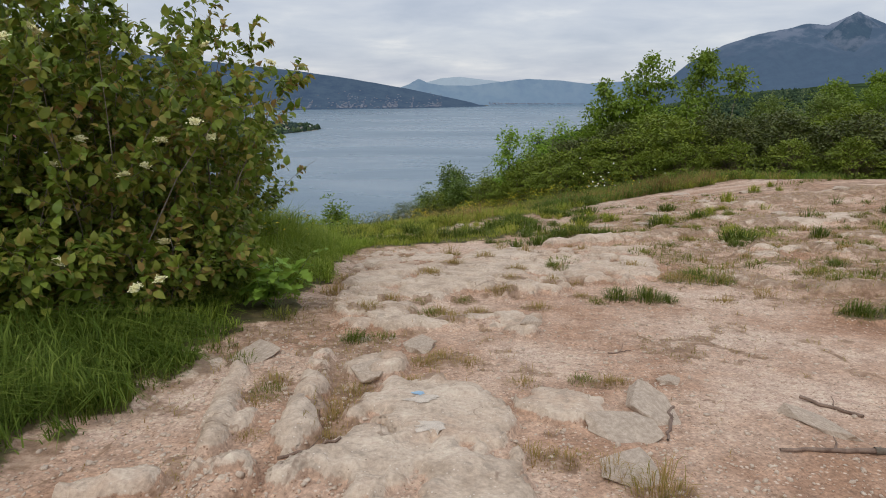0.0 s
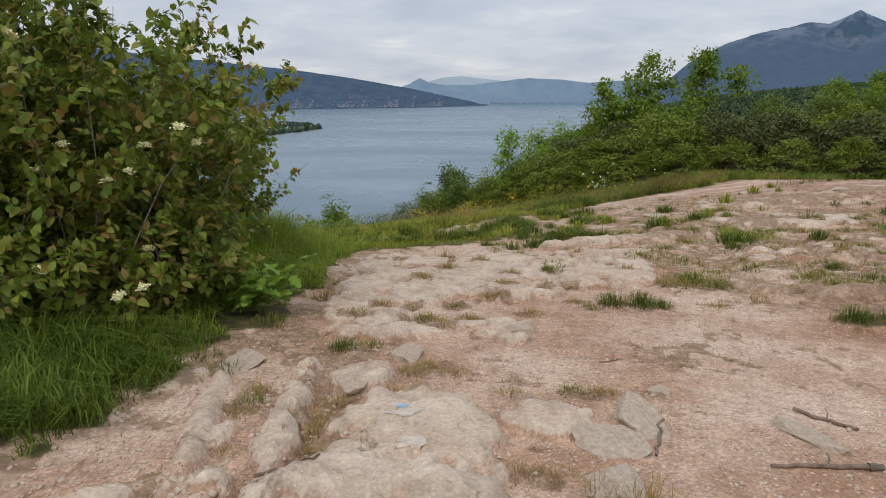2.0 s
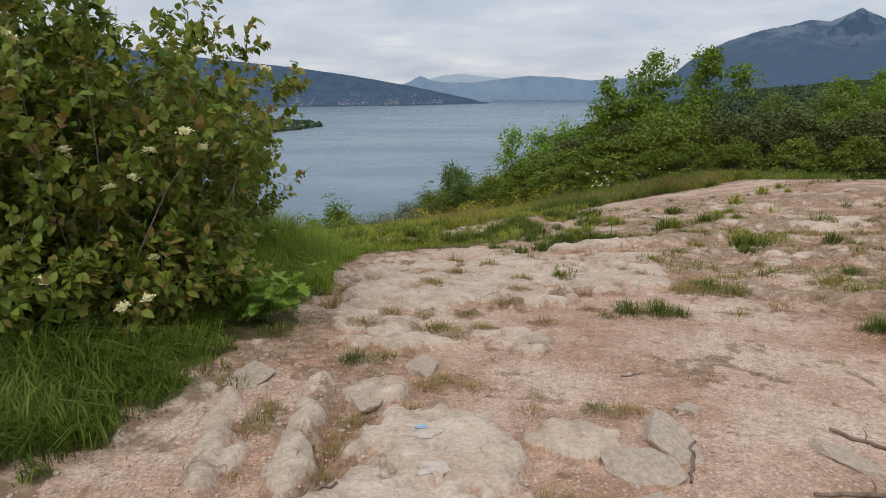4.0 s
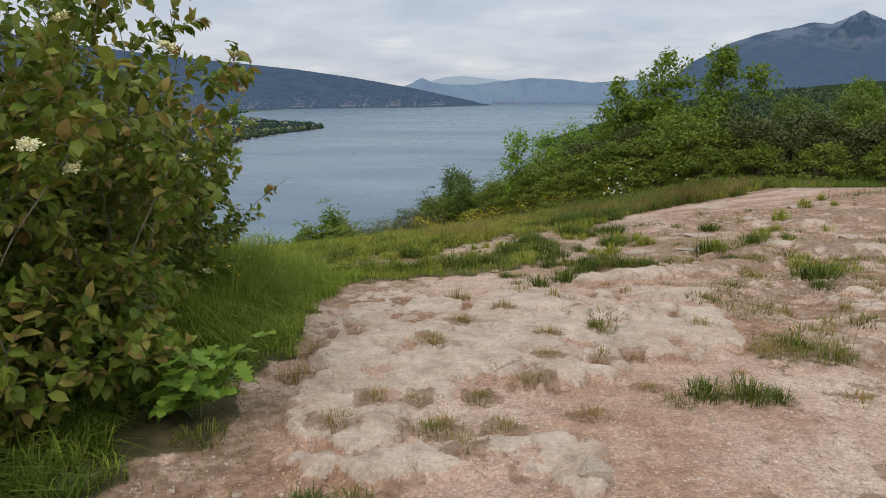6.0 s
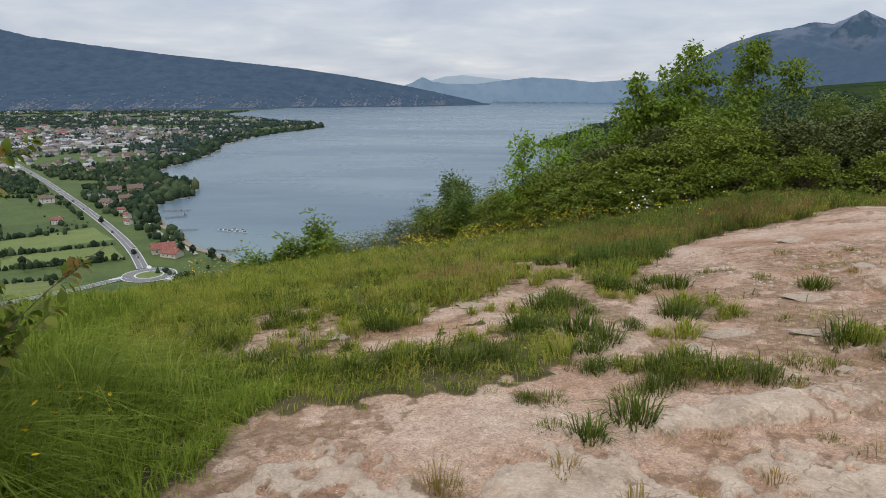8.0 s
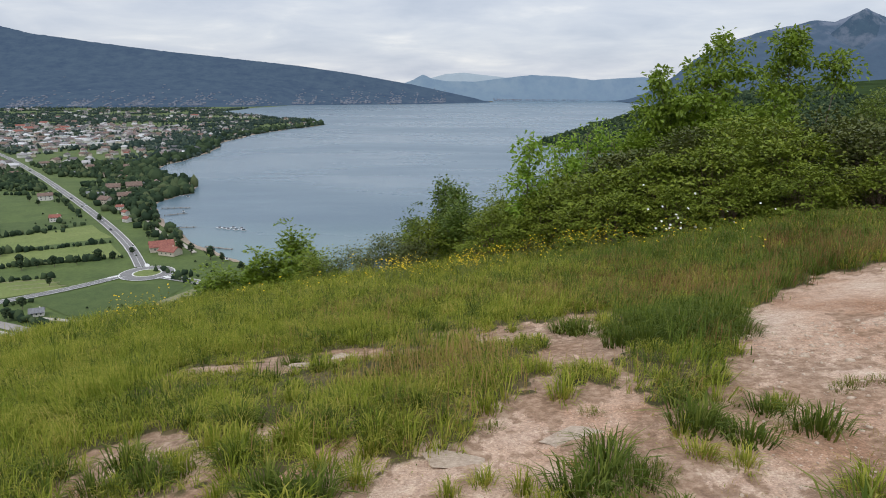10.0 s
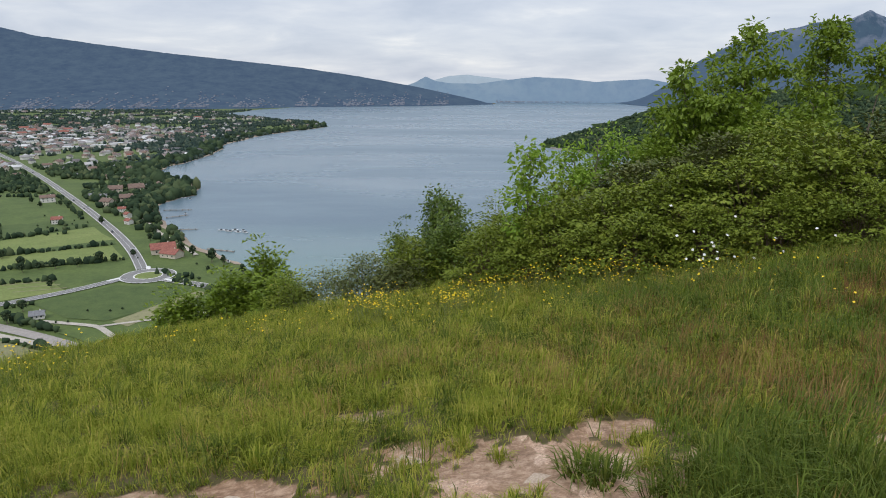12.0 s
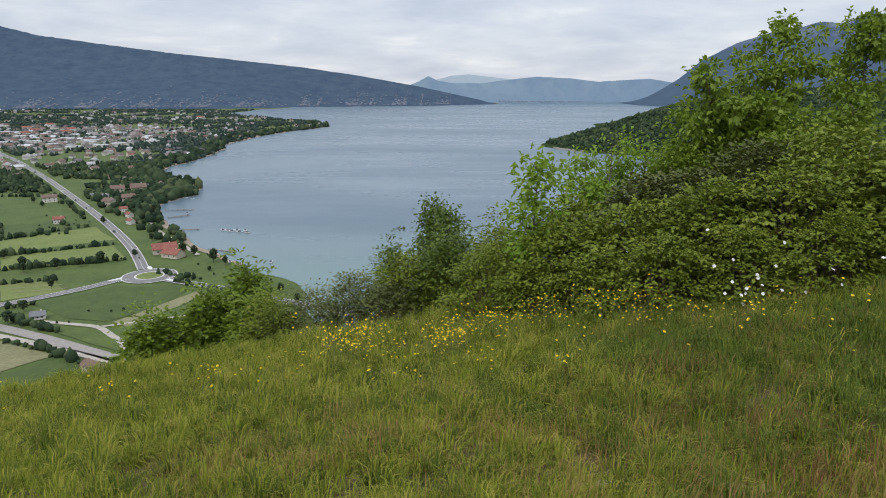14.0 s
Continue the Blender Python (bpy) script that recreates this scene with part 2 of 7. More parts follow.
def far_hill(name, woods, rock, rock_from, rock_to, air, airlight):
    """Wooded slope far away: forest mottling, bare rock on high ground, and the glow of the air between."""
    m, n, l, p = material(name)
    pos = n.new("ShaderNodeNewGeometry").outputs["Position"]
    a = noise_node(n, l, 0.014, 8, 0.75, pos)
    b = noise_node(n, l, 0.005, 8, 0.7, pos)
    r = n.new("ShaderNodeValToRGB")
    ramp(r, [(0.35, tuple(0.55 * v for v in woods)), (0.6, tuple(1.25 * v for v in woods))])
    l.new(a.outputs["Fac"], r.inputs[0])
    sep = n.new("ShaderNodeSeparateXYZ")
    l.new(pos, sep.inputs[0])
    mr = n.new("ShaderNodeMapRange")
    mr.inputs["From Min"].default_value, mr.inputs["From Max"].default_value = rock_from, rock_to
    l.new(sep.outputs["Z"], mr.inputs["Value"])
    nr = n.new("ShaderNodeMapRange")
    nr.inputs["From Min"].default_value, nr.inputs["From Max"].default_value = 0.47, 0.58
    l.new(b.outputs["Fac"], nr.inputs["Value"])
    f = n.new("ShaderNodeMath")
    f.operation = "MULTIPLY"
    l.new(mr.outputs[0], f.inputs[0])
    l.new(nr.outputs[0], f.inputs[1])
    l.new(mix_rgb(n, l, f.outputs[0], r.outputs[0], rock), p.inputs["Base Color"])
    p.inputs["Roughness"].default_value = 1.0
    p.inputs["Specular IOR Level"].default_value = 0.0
    # haze is painted on: the whole slope glows evenly in the air's colour
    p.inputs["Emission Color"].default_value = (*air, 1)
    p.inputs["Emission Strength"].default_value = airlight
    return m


def water_material():
    m, n, l, p = material("lake_water")
    pos = n.new("ShaderNodeNewGeometry").outputs["Position"]
    p.inputs["Roughness"].default_value = 0.28
    p.inputs["IOR"].default_value = 1.33
    streak = n.new("ShaderNodeMapping")
    streak.inputs["Scale"].default_value = (0.0022, 0.006, 1)
    l.new(pos, streak.inputs["Vector"])
    s = noise_node(n, l, 1.0, 6, 0.6, streak.outputs[0])
    r = n.new("ShaderNodeValToRGB")
    ramp(r, [(0.35, (0.096, 0.154, 0.200)), (0.55, (0.118, 0.180, 0.224)), (0.7, (0.145, 0.206, 0.242))])
    l.new(s.outputs["Fac"], r.inputs[0])
    # shallow water over the pale bank, by the near shore
    sep = n.new("ShaderNodeSeparateXYZ")
    l.new(pos, sep.inputs[0])
    near = n.new("ShaderNodeMapRange")
    near.inputs["From Min"].default_value, near.inputs["From Max"].default_value = 620.0, 380.0
    l.new(sep.outputs["Y"], near.inputs["Value"])
    l.new(mix_rgb(n, l, near.outputs[0], r.outputs[0], (0.15, 0.24, 0.225)), p.inputs["Base Color"])
    mr = n.new("ShaderNodeMapRange")
    mr.inputs["From Min"].default_value, mr.inputs["From Max"].default_value = 0.4, 0.65
    mr.inputs["To Min"].default_value, mr.inputs["To Max"].default_value = 0.34, 0.22
    l.new(s.outputs["Fac"], mr.inputs["Value"])
    l.new(mr.outputs[0], p.inputs["Roughness"])
    w = noise_node(n, l, 0.35, 4, 0.6, pos)
    bump(n, l, w.outputs["Fac"], 0.35, 0.6, p)
    return m


M_GROUND = ground_material()
M_WATER = water_material()
M_GRASS = leafy("meadow_grass", [(0.0, (0.095, 0.135, 0.012)), (0.3, (0.19, 0.24, 0.025)), (0.55, (0.295, 0.33, 0.045)), (0.82, (0.46, 0.42, 0.09)), (1.0, (0.50, 0.37, 0.15))], 0.7, 0.35, 0.35, 0.08, 2.2)
M_OLIVE = leafy("olive_tuft", [(0.0, (0.085, 0.105, 0.015)), (0.5, (0.16, 0.18, 0.03)), (0.8, (0.28, 0.26, 0.07)), (1.0, (0.38, 0.28, 0.12))], 0.7, 0.3, 0.3, 0.08, 3.0)
M_LUSH = leafy("lush_grass", [(0.0, (0.105, 0.17, 0.016)), (0.5, (0.235, 0.315, 0.036)), (0.85, (0.39, 0.45, 0.08)), (1.0, (0.50, 0.44, 0.18))], 0.65, 0.42, 0.3, 0.1, 2.0)
M_COARSE = leafy("coarse_grass", [(0.0, (0.058, 0.10, 0.012)), (0.5, (0.115, 0.17, 0.022)), (0.9, (0.21, 0.265, 0.045)), (1.0, (0.42, 0.37, 0.15))], 0.6, 0.35, 0.3, 0.15, 2.0)
M_SEED = leafy("red_seed_heads", [(0.0, (0.20, 0.095, 0.045)), (0.6, (0.29, 0.15, 0.07)), (1.0, (0.38, 0.24, 0.11))], 0.75, 0.25, 0.2, 0.08)
M_TUSSOCK = leafy("dark_tussock", [(0.0, (0.052, 0.085, 0.012)), (0.55, (0.098, 0.138, 0.020)), (0.85, (0.19, 0.22, 0.042)), (1.0, (0.36, 0.30, 0.11))], 0.65, 0.3, 0.3, 0.1)
M_DRY = leafy("dry_grass", [(0.0, (0.17, 0.17, 0.03)), (0.35, (0.31, 0.24, 0.07)), (0.7, (0.38, 0.245, 0.10)), (1.0, (0.46, 0.32, 0.15))], 0.75, 0.3, 0.3, 0.08)
M_DOGWOOD = leafy("dogwood_leaf", [(0.0, (0.078, 0.132, 0.015)), (0.42, (0.165, 0.225, 0.027)), (0.70, (0.26, 0.28, 0.045)), (0.88, (0.33, 0.225, 0.066)), (1.0, (0.34, 0.15, 0.065))], 0.5, 0.34, 0.25, 0.25)
M_BRAMBLE = leafy("bramble_leaf", [(0.0, (0.095, 0.14, 0.015)), (0.5, (0.17, 0.22, 0.026)), (0.9, (0.25, 0.29, 0.04)), (1.0, (0.30, 0.22, 0.07))], 0.55, 0.25, 0.55, 0.2, 1.6)
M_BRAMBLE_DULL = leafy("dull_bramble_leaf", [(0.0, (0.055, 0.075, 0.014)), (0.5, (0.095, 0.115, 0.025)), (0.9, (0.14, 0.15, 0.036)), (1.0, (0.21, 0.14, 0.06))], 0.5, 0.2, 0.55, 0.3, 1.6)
M_FRESH_PALE = leafy("hazel_leaf", [(0.0, (0.11, 0.165, 0.025)), (0.5, (0.175, 0.235, 0.04)), (1.0, (0.26, 0.31, 0.07))], 0.5, 0.35, 0.3)
M_SLOPE = leafy("slope_leaf", [(0.0, (0.055, 0.10, 0.014)), (0.5, (0.11, 0.17, 0.024)), (1.0, (0.20, 0.27, 0.045))], 0.5, 0.3, 0.2)
M_FRESH = leafy("fresh_green_leaf", [(0.0, (0.15, 0.27, 0.02)), (0.5, (0.23, 0.36, 0.035)), (1.0, (0.33, 0.44, 0.06))], 0.45, 0.42, 0.2)
M_TREE = leafy("young_tree_leaf", [(0.0, (0.12, 0.19, 0.018)), (0.5, (0.18, 0.26, 0.026)), (1.0, (0.25, 0.33, 0.045))], 0.45, 0.38, 0.4, 0.3, 1.4)
M_GREYLEAF = leafy("grey_green_leaf", [(0.0, (0.085, 0.115, 0.03)), (0.5, (0.145, 0.175, 0.05)), (1.0, (0.22, 0.225, 0.085))], 0.6, 0.25, 0.4, 0.3, 1.6)
M_OAK = leafy("oak_leaf", [(0.0, (0.15, 0.265, 0.03)), (1.0, (0.24, 0.36, 0.055))], 0.55, 0.35, 0.0, 0.2)
M_YELLOW = plain("buttercup_petal", (0.80, 0.56, 0.004), (0.88, 0.68, 0.012), 40, 0.45, 0)
M_CREAM = plain("cream_blossom", (0.74, 0.70, 0.34), (0.86, 0.82, 0.52), 60, 0.6, 0)
M_WHITE = plain("white_petal", (0.75, 0.74, 0.70), (0.85, 0.84, 0.82), 40, 0.6, 0)
M_BARK = plain("bark", (0.11, 0.085, 0.06), (0.24, 0.20, 0.155), 14, 0.9, 0.5, 0.006)
M_TWIG = plain("dry_twig", (0.13, 0.08, 0.055), (0.27, 0.19, 0.14), 30, 0.9, 0.4, 0.003)
M_STEM = plain("green_stem", (0.12, 0.17, 0.05), (0.2, 0.22, 0.08), 30, 0.6, 0)
M_STONE = plain("limestone", (0.36, 0.275, 0.20), (0.56, 0.45, 0.345), 7, 0.9, 0.5, 0.01)
M_PEBBLE = plain("pebbles", (0.40, 0.30, 0.22), (0.60, 0.49, 0.38), 20, 0.9, 0)
M_BLUE = plain("faded_blue_paint", (0.20, 0.36, 0.50), (0.34, 0.46, 0.55), 30, 0.7, 0.2)
M_PALEPAINT = plain("chipped_pale_paint", (0.46, 0.38, 0.30), (0.62, 0.53, 0.43), 22, 0.8, 0.3)
# last two values: colour and strength of the haze glow
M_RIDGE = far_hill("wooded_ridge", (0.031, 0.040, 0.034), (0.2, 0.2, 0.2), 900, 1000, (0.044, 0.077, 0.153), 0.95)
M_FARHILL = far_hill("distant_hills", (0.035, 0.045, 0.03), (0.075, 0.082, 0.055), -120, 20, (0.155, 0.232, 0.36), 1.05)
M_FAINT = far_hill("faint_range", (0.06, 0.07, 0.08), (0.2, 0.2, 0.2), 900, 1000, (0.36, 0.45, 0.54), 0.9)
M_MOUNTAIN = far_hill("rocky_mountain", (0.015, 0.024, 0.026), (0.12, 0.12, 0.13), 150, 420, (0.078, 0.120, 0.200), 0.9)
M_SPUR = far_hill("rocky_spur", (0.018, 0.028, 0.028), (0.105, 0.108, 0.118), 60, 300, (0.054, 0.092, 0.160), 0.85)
M_HEAD = far_hill("headland_soil", (0.035, 0.055, 0.022), (0.4, 0.38, 0.33), 900, 1000, (0.0, 0.0, 0.0), 0.0)
M_CLIFF = plain("pale_cliff", (0.16, 0.15, 0.135), (0.28, 0.265, 0.24), 0.08, 0.95, 0.5, 1.0)
M_WOODS = leafy("far_woods", [(0.0, (0.022, 0.038, 0.024)), (0.5, (0.040, 0.062, 0.034)), (0.85, (0.062, 0.090, 0.044)), (1.0, (0.10, 0.12, 0.06))], 0.9, 0.0, 0.0, 0.0)
# same woods with the haze of distance put into the greens as blue
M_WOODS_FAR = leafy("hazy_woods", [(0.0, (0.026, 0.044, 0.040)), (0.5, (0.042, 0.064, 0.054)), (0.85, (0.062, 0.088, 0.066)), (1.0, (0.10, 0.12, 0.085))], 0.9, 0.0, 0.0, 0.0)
M_ASPHALT = plain("asphalt", (0.17, 0.168, 0.165), (0.23, 0.225, 0.22), 0.15, 0.9, 0.1)
M_LINE = plain("road_marking", (0.6, 0.6, 0.58), (0.75, 0.75, 0.73), 0.4, 0.8, 0)
M_GRAVEL = plain("pale_gravel", (0.36, 0.33, 0.28), (0.48, 0.44, 0.38), 0.3, 0.95, 0.1)
M_SAND = plain("muddy_beach", (0.24, 0.19, 0.14), (0.36, 0.29, 0.22), 0.06, 0.95, 0)
M_FIELD = plain("meadow_green", (0.060, 0.096, 0.020), (0.095, 0.135, 0.030), 0.05, 0.95, 0)
M_FIELD_PALE = plain("mown_pale_field", (0.13, 0.175, 0.042), (0.18, 0.215, 0.062), 0.06, 0.95, 0)
M_FIELD_DRY = plain("straw_field", (0.18, 0.18, 0.085), (0.24, 0.23, 0.12), 0.06, 0.95, 0)
M_FIELD_DARK = plain("dark_crop", (0.050, 0.084, 0.018), (0.076, 0.112, 0.026), 0.12, 0.95, 0)
M_PLASTER = plain("white_render", (0.60, 0.58, 0.54), (0.74, 0.72, 0.68), 0.5, 0.85, 0)
M_CREAMWALL = plain("cream_render", (0.50, 0.44, 0.36), (0.62, 0.56, 0.46), 0.5, 0.85, 0)
M_REDROOF = plain("red_tile_roof", (0.20, 0.065, 0.05), (0.33, 0.13, 0.095), 0.7, 0.85, 0.2, 0.05)
M_BROWNROOF = plain("brown_tile_roof", (0.13, 0.085, 0.065), (0.22, 0.15, 0.12), 0.7, 0.85, 0.2, 0.05)
M_GREYROOF = plain("grey_slate_roof", (0.13, 0.135, 0.145), (0.22, 0.225, 0.235), 0.7, 0.7, 0.2, 0.05)
M_METALROOF = plain("pale_metal_roof", (0.45, 0.46, 0.47), (0.66, 0.67, 0.68), 0.2, 0.5, 0)
M_GLASS = plain("dark_window", (0.03, 0.035, 0.04), (0.06, 0.07, 0.08), 0.5, 0.1, 0)
M_CARWHITE = plain("white_car_paint", (0.7, 0.7, 0.7), (0.78, 0.78, 0.78), 0.5, 0.3, 0)
M_CARDARK = plain("dark_car_paint", (0.03, 0.035, 0.045), (0.06, 0.06, 0.07), 0.5, 0.3, 0)
M_TYRE = plain("tyre_rubber", (0.02, 0.02, 0.02), (0.035, 0.035, 0.035), 5, 0.8, 0)
M_WOODPIER = plain("weathered_planks", (0.2, 0.18, 0.15), (0.3, 0.28, 0.24), 1.0, 0.9, 0)
M_RAIL = plain("rail_ballast", (0.27, 0.25, 0.23), (0.36, 0.33, 0.30), 0.5, 0.95, 0)
# wall colour dimmed and blued to carry the haze of distance
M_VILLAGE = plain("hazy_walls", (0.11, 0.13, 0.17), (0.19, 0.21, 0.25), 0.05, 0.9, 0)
M_TOWNROOF = leafy("mixed_roofs", [(0.0, (0.10, 0.105, 0.115)), (0.40, (0.17, 0.155, 0.15)), (0.62, (0.20, 0.125, 0.105)), (0.78, (0.30, 0.29, 0.285)), (1.0, (0.62, 0.62, 0.62))], 0.9, 0.0, 0.0, 0.2)

# ---- tools ----
RNG = np.random.default_rng(7)


def mesh_of(name, V, F, mat, smooth=False):
    """A mesh from arrays of corners and of triangles or quads."""
    V, F = np.asarray(V, np.float32), np.asarray(F, np.int32)
    k = F.shape[1]
    me = bpy.data.meshes.new(name)
    me.vertices.add(len(V))
    me.vertices.foreach_set("co", V.ravel())
    me.loops.add(F.size)
    me.loops.foreach_set("vertex_index", F.ravel())
    me.polygons.add(len(F))
    me.polygons.foreach_set("loop_start", np.arange(0, F.size, k, dtype=np.int32))
    if smooth:
        me.polygons.foreach_set("use_smooth", np.ones(len(F), bool))
    me.update(calc_edges=True)
    if mat is not None:
        me.materials.append(mat)
    return me


def thing(name, label, category, group="", kind="", data=None):
    return tagged(new(name, data), label, category, group, kind)


def child(name, data, parent, label="", at=None):
    ob = new(name, data)
    ob.parent = parent
    if at is not None:
        ob.matrix_basis = at
    if label:
        tagged(ob, label)
    return ob


def part(name, bm, mat, parent, label="", smooth=False, at=None):
    me = bpy.data.meshes.new(name)
    bm.to_mesh(me)
    bm.free()
    me.materials.append(mat)
    if smooth:
        me.polygons.foreach_set("use_smooth", np.ones(len(me.polygons), bool))
    return child(name, me, parent, label, at)


def join(parts):
    """Arrays (V, F) of several pieces as one."""
    vs, fs, k = [], [], 0
    for V, F in parts:
        vs.append(V)
        fs.append(np.asarray(F) + k)
        k += len(V)
    return np.concatenate(vs), np.concatenate(fs)


def lattice(i, j, seed):
    h = (i.astype(np.int64) * 374761393 + j.astype(np.int64) * 668265263 + seed * 1442695041) & 0xFFFFFFFF
    h = ((h ^ (h >> 13)) * 1274126177) & 0xFFFFFFFF
    return ((h ^ (h >> 16)) & 0xFFFF) / 65535.0


def vnoise(x, y, seed=0):
    """Smooth value noise, 0 to 1."""
    x, y = np.asarray(x, float), np.asarray(y, float)
    i, j = np.floor(x), np.floor(y)
    u, v = x - i, y - j
    u, v = u * u * (3 - 2 * u), v * v * (3 - 2 * v)
    a, b = lattice(i, j, seed), lattice(i + 1, j, seed)
    c, d = lattice(i, j + 1, seed), lattice(i + 1, j + 1, seed)
    return (a + (b - a) * u) * (1 - v) + (c + (d - c) * u) * v


def fbm(x, y, seed=0, octaves=4, gain=0.5):
    s, amp, tot = 0.0, 1.0, 0.0
    for o in range(octaves):
        s = s + amp * vnoise(x * 2 ** o, y * 2 ** o, seed + 17 * o)
        tot += amp
        amp *= gain
    return s / tot


def cracks(x, y, seed):
    """Distance to the nearest joint between irregular plates."""
    i, j = np.floor(x), np.floor(y)
    f1 = np.full(np.shape(x), 9.0)
    f2 = np.full(np.shape(x), 9.0)
    for a in (-1, 0, 1):
        for b in (-1, 0, 1):
            d = np.hypot(i + a + lattice(i + a, j + b, seed) - x, j + b + lattice(i + a, j + b, seed + 5) - y)
            f2 = np.where(d < f1, f1, np.minimum(f2, d))
            f1 = np.minimum(f1, d)
    return f2 - f1


def sstep(a, b, x):
    t = np.clip((x - a) / (b - a), 0, 1)
    return t * t * (3 - 2 * t)


# ---- the lie of the land ----
PLAIN = -126.0
LAKE = -125.6


def profile(y):
    ys = [-6, 1.2, 2.44, 9.5, 12.0, 15.0, 17.0, 20.0, 24.0, 40.0]
    zs = [0.10, 0.09, 0.0, -0.74, -1.05, -1.72, -2.15, -2.85, -3.5, -5.9]
    return sum(np.interp(y + o, ys, zs) for o in (-0.8, -0.4, 0, 0.4, 0.8)) / 5


def ground_z(x, y):
    x, y = np.asarray(x, float), np.asarray(y, float)
    z = profile(y)
    right = np.interp(y, [6, 10.4, 19, 24], [0, 0.09, 0.2, 0.22])
    left = np.interp(y, [6, 10.4], [0, 0.125])
    z = z + np.where(x > 1, right, left) * (np.clip(x, -10, 7) - 1)
    z = z - 0.012 * np.clip(-x - 5, 0, 6) ** 2 * np.interp(y, [3, 10], [0.1, 1])
    brink = y - 23.5 - 0.1 * np.clip(x, 0, 7) - 0.35 * np.clip(x, -8, 0) - 0.7 * np.clip(x - 9, 0, 400)
    z = z - 0.62 * np.where(brink > 1, brink - 0.5, 0.5 * np.clip(brink, 0, 1) ** 2)
    z = z - 0.6 * np.clip(-x - 10, 0, 400)
    d = np.clip(z - PLAIN, -200, None)
    return PLAIN + np.where(d > 40, d, 3 * np.log1p(np.exp(np.minimum(d, 40) / 3)))


def path_side(x, y):
    """Metres inside the bare path; negative in the meadow."""
    left = np.interp(y, [0, 2.1, 2.4, 3.05, 3.7, 5.1, 7.7], [-1.75, -1.62, -1.42, -1.34, -1.2, -1.02, -1.05])
    far = np.interp(x, [-1.2, -0.2, 0.5, 1.1, 2.3, 3.4, 7.2, 14], [7.6, 7.9, 8.0, 8.8, 11.6, 13.6, 16.0, 18.5])
    s = np.minimum(x - left, 0.8 * (far - y))
    return s + 0.55 * (fbm(x * 1.7, y * 1.7, 3, 4) - 0.5) + 0.30 * (vnoise(x * 7, y * 7, 8) - 0.5)


ROCKS = [  # x, y, half width, half length, turn, height
    (-0.12, 2.00, 0.34, 0.74, 0.03, 0.035), (-0.97, 2.46, 0.055, 0.50, 0.17, 0.07), (-0.64, 2.52, 0.065, 0.50, 0.06, 0.065), (-0.50, 1.86, 0.10, 0.20, -0.4, 0.06),
    (-0.84, 2.30, 0.035, 0.10, -0.2, 0.04), (-1.10, 1.80, 0.18, 0.09, 0.3, 0.05), (-0.78, 1.80, 0.11, 0.15, 0.3, 0.06), (-0.38, 2.89, 0.17, 0.13, 0.2, 0.05), (0.42, 2.47, 0.17, 0.17, 0.0, 0.014), (-1.25, 2.95, 0.10, 0.20, 0.2, 0.02),
    (-0.38, 5.65, 0.52, 1.55, 0.08, 0.035), (0.52, 5.80, 0.52, 1.35, -0.05, 0.045), (1.40, 5.95, 0.50, 1.05, -0.2, 0.055), (-0.52, 4.30, 0.30, 0.50, 0.1, 0.04),
    (0.12, 3.78, 0.42, 0.17, 0.1, 0.04), (-0.30, 3.68, 0.16, 0.11, 0.3, 0.06), (0.38, 3.60, 0.10, 0.16, -0.3, 0.05), (-0.62, 3.66, 0.10, 0.13, 0.0, 0.04),
    (2.20, 7.58, 1.15, 0.17, 0.28, 0.09), (3.05, 6.2, 0.26, 0.75, -0.2, 0.06), (2.45, 5.15, 0.22, 0.32, 0.2, 0.05), (3.9, 6.5, 0.55, 0.32, 0.2, 0.06), (3.1, 4.72, 0.42, 0.16, 0.1, 0.05), (4.7, 7.2, 0.7, 0.28, 0.1, 0.05),
    (4.6, 5.6, 0.9, 0.3, 0.1, 0.05), (5.0, 8.4, 1.5, 0.3, 0.1, 0.05), (7.5, 7.4, 1.8, 0.35, 0.1, 0.05), (5.6, 10.2, 2.0, 0.25, 0.15, 0.04), (2.0, 6.75, 0.35, 0.25, 0.3, 0.05), (3.6, 8.6, 0.9, 0.2, 0.25, 0.04),
]


def joints(x, y):
    """Open joints that split the slabs into plates."""
    d = cracks(x * 1.25 + 0.5 * fbm(x * 3, y * 3, 5, 3), y * 1.05 + 0.5 * fbm(x * 3, y * 3, 9, 3), 71)
    wide = 0.012 + 0.11 * sstep(0.50, 0.70, fbm(x * 2.6, y * 2.6, 47, 3))
    return (1 - sstep(0.4 * wide, wide, d)) * sstep(0.46, 0.56, fbm(x * 1.6, y * 1.6, 44, 3))


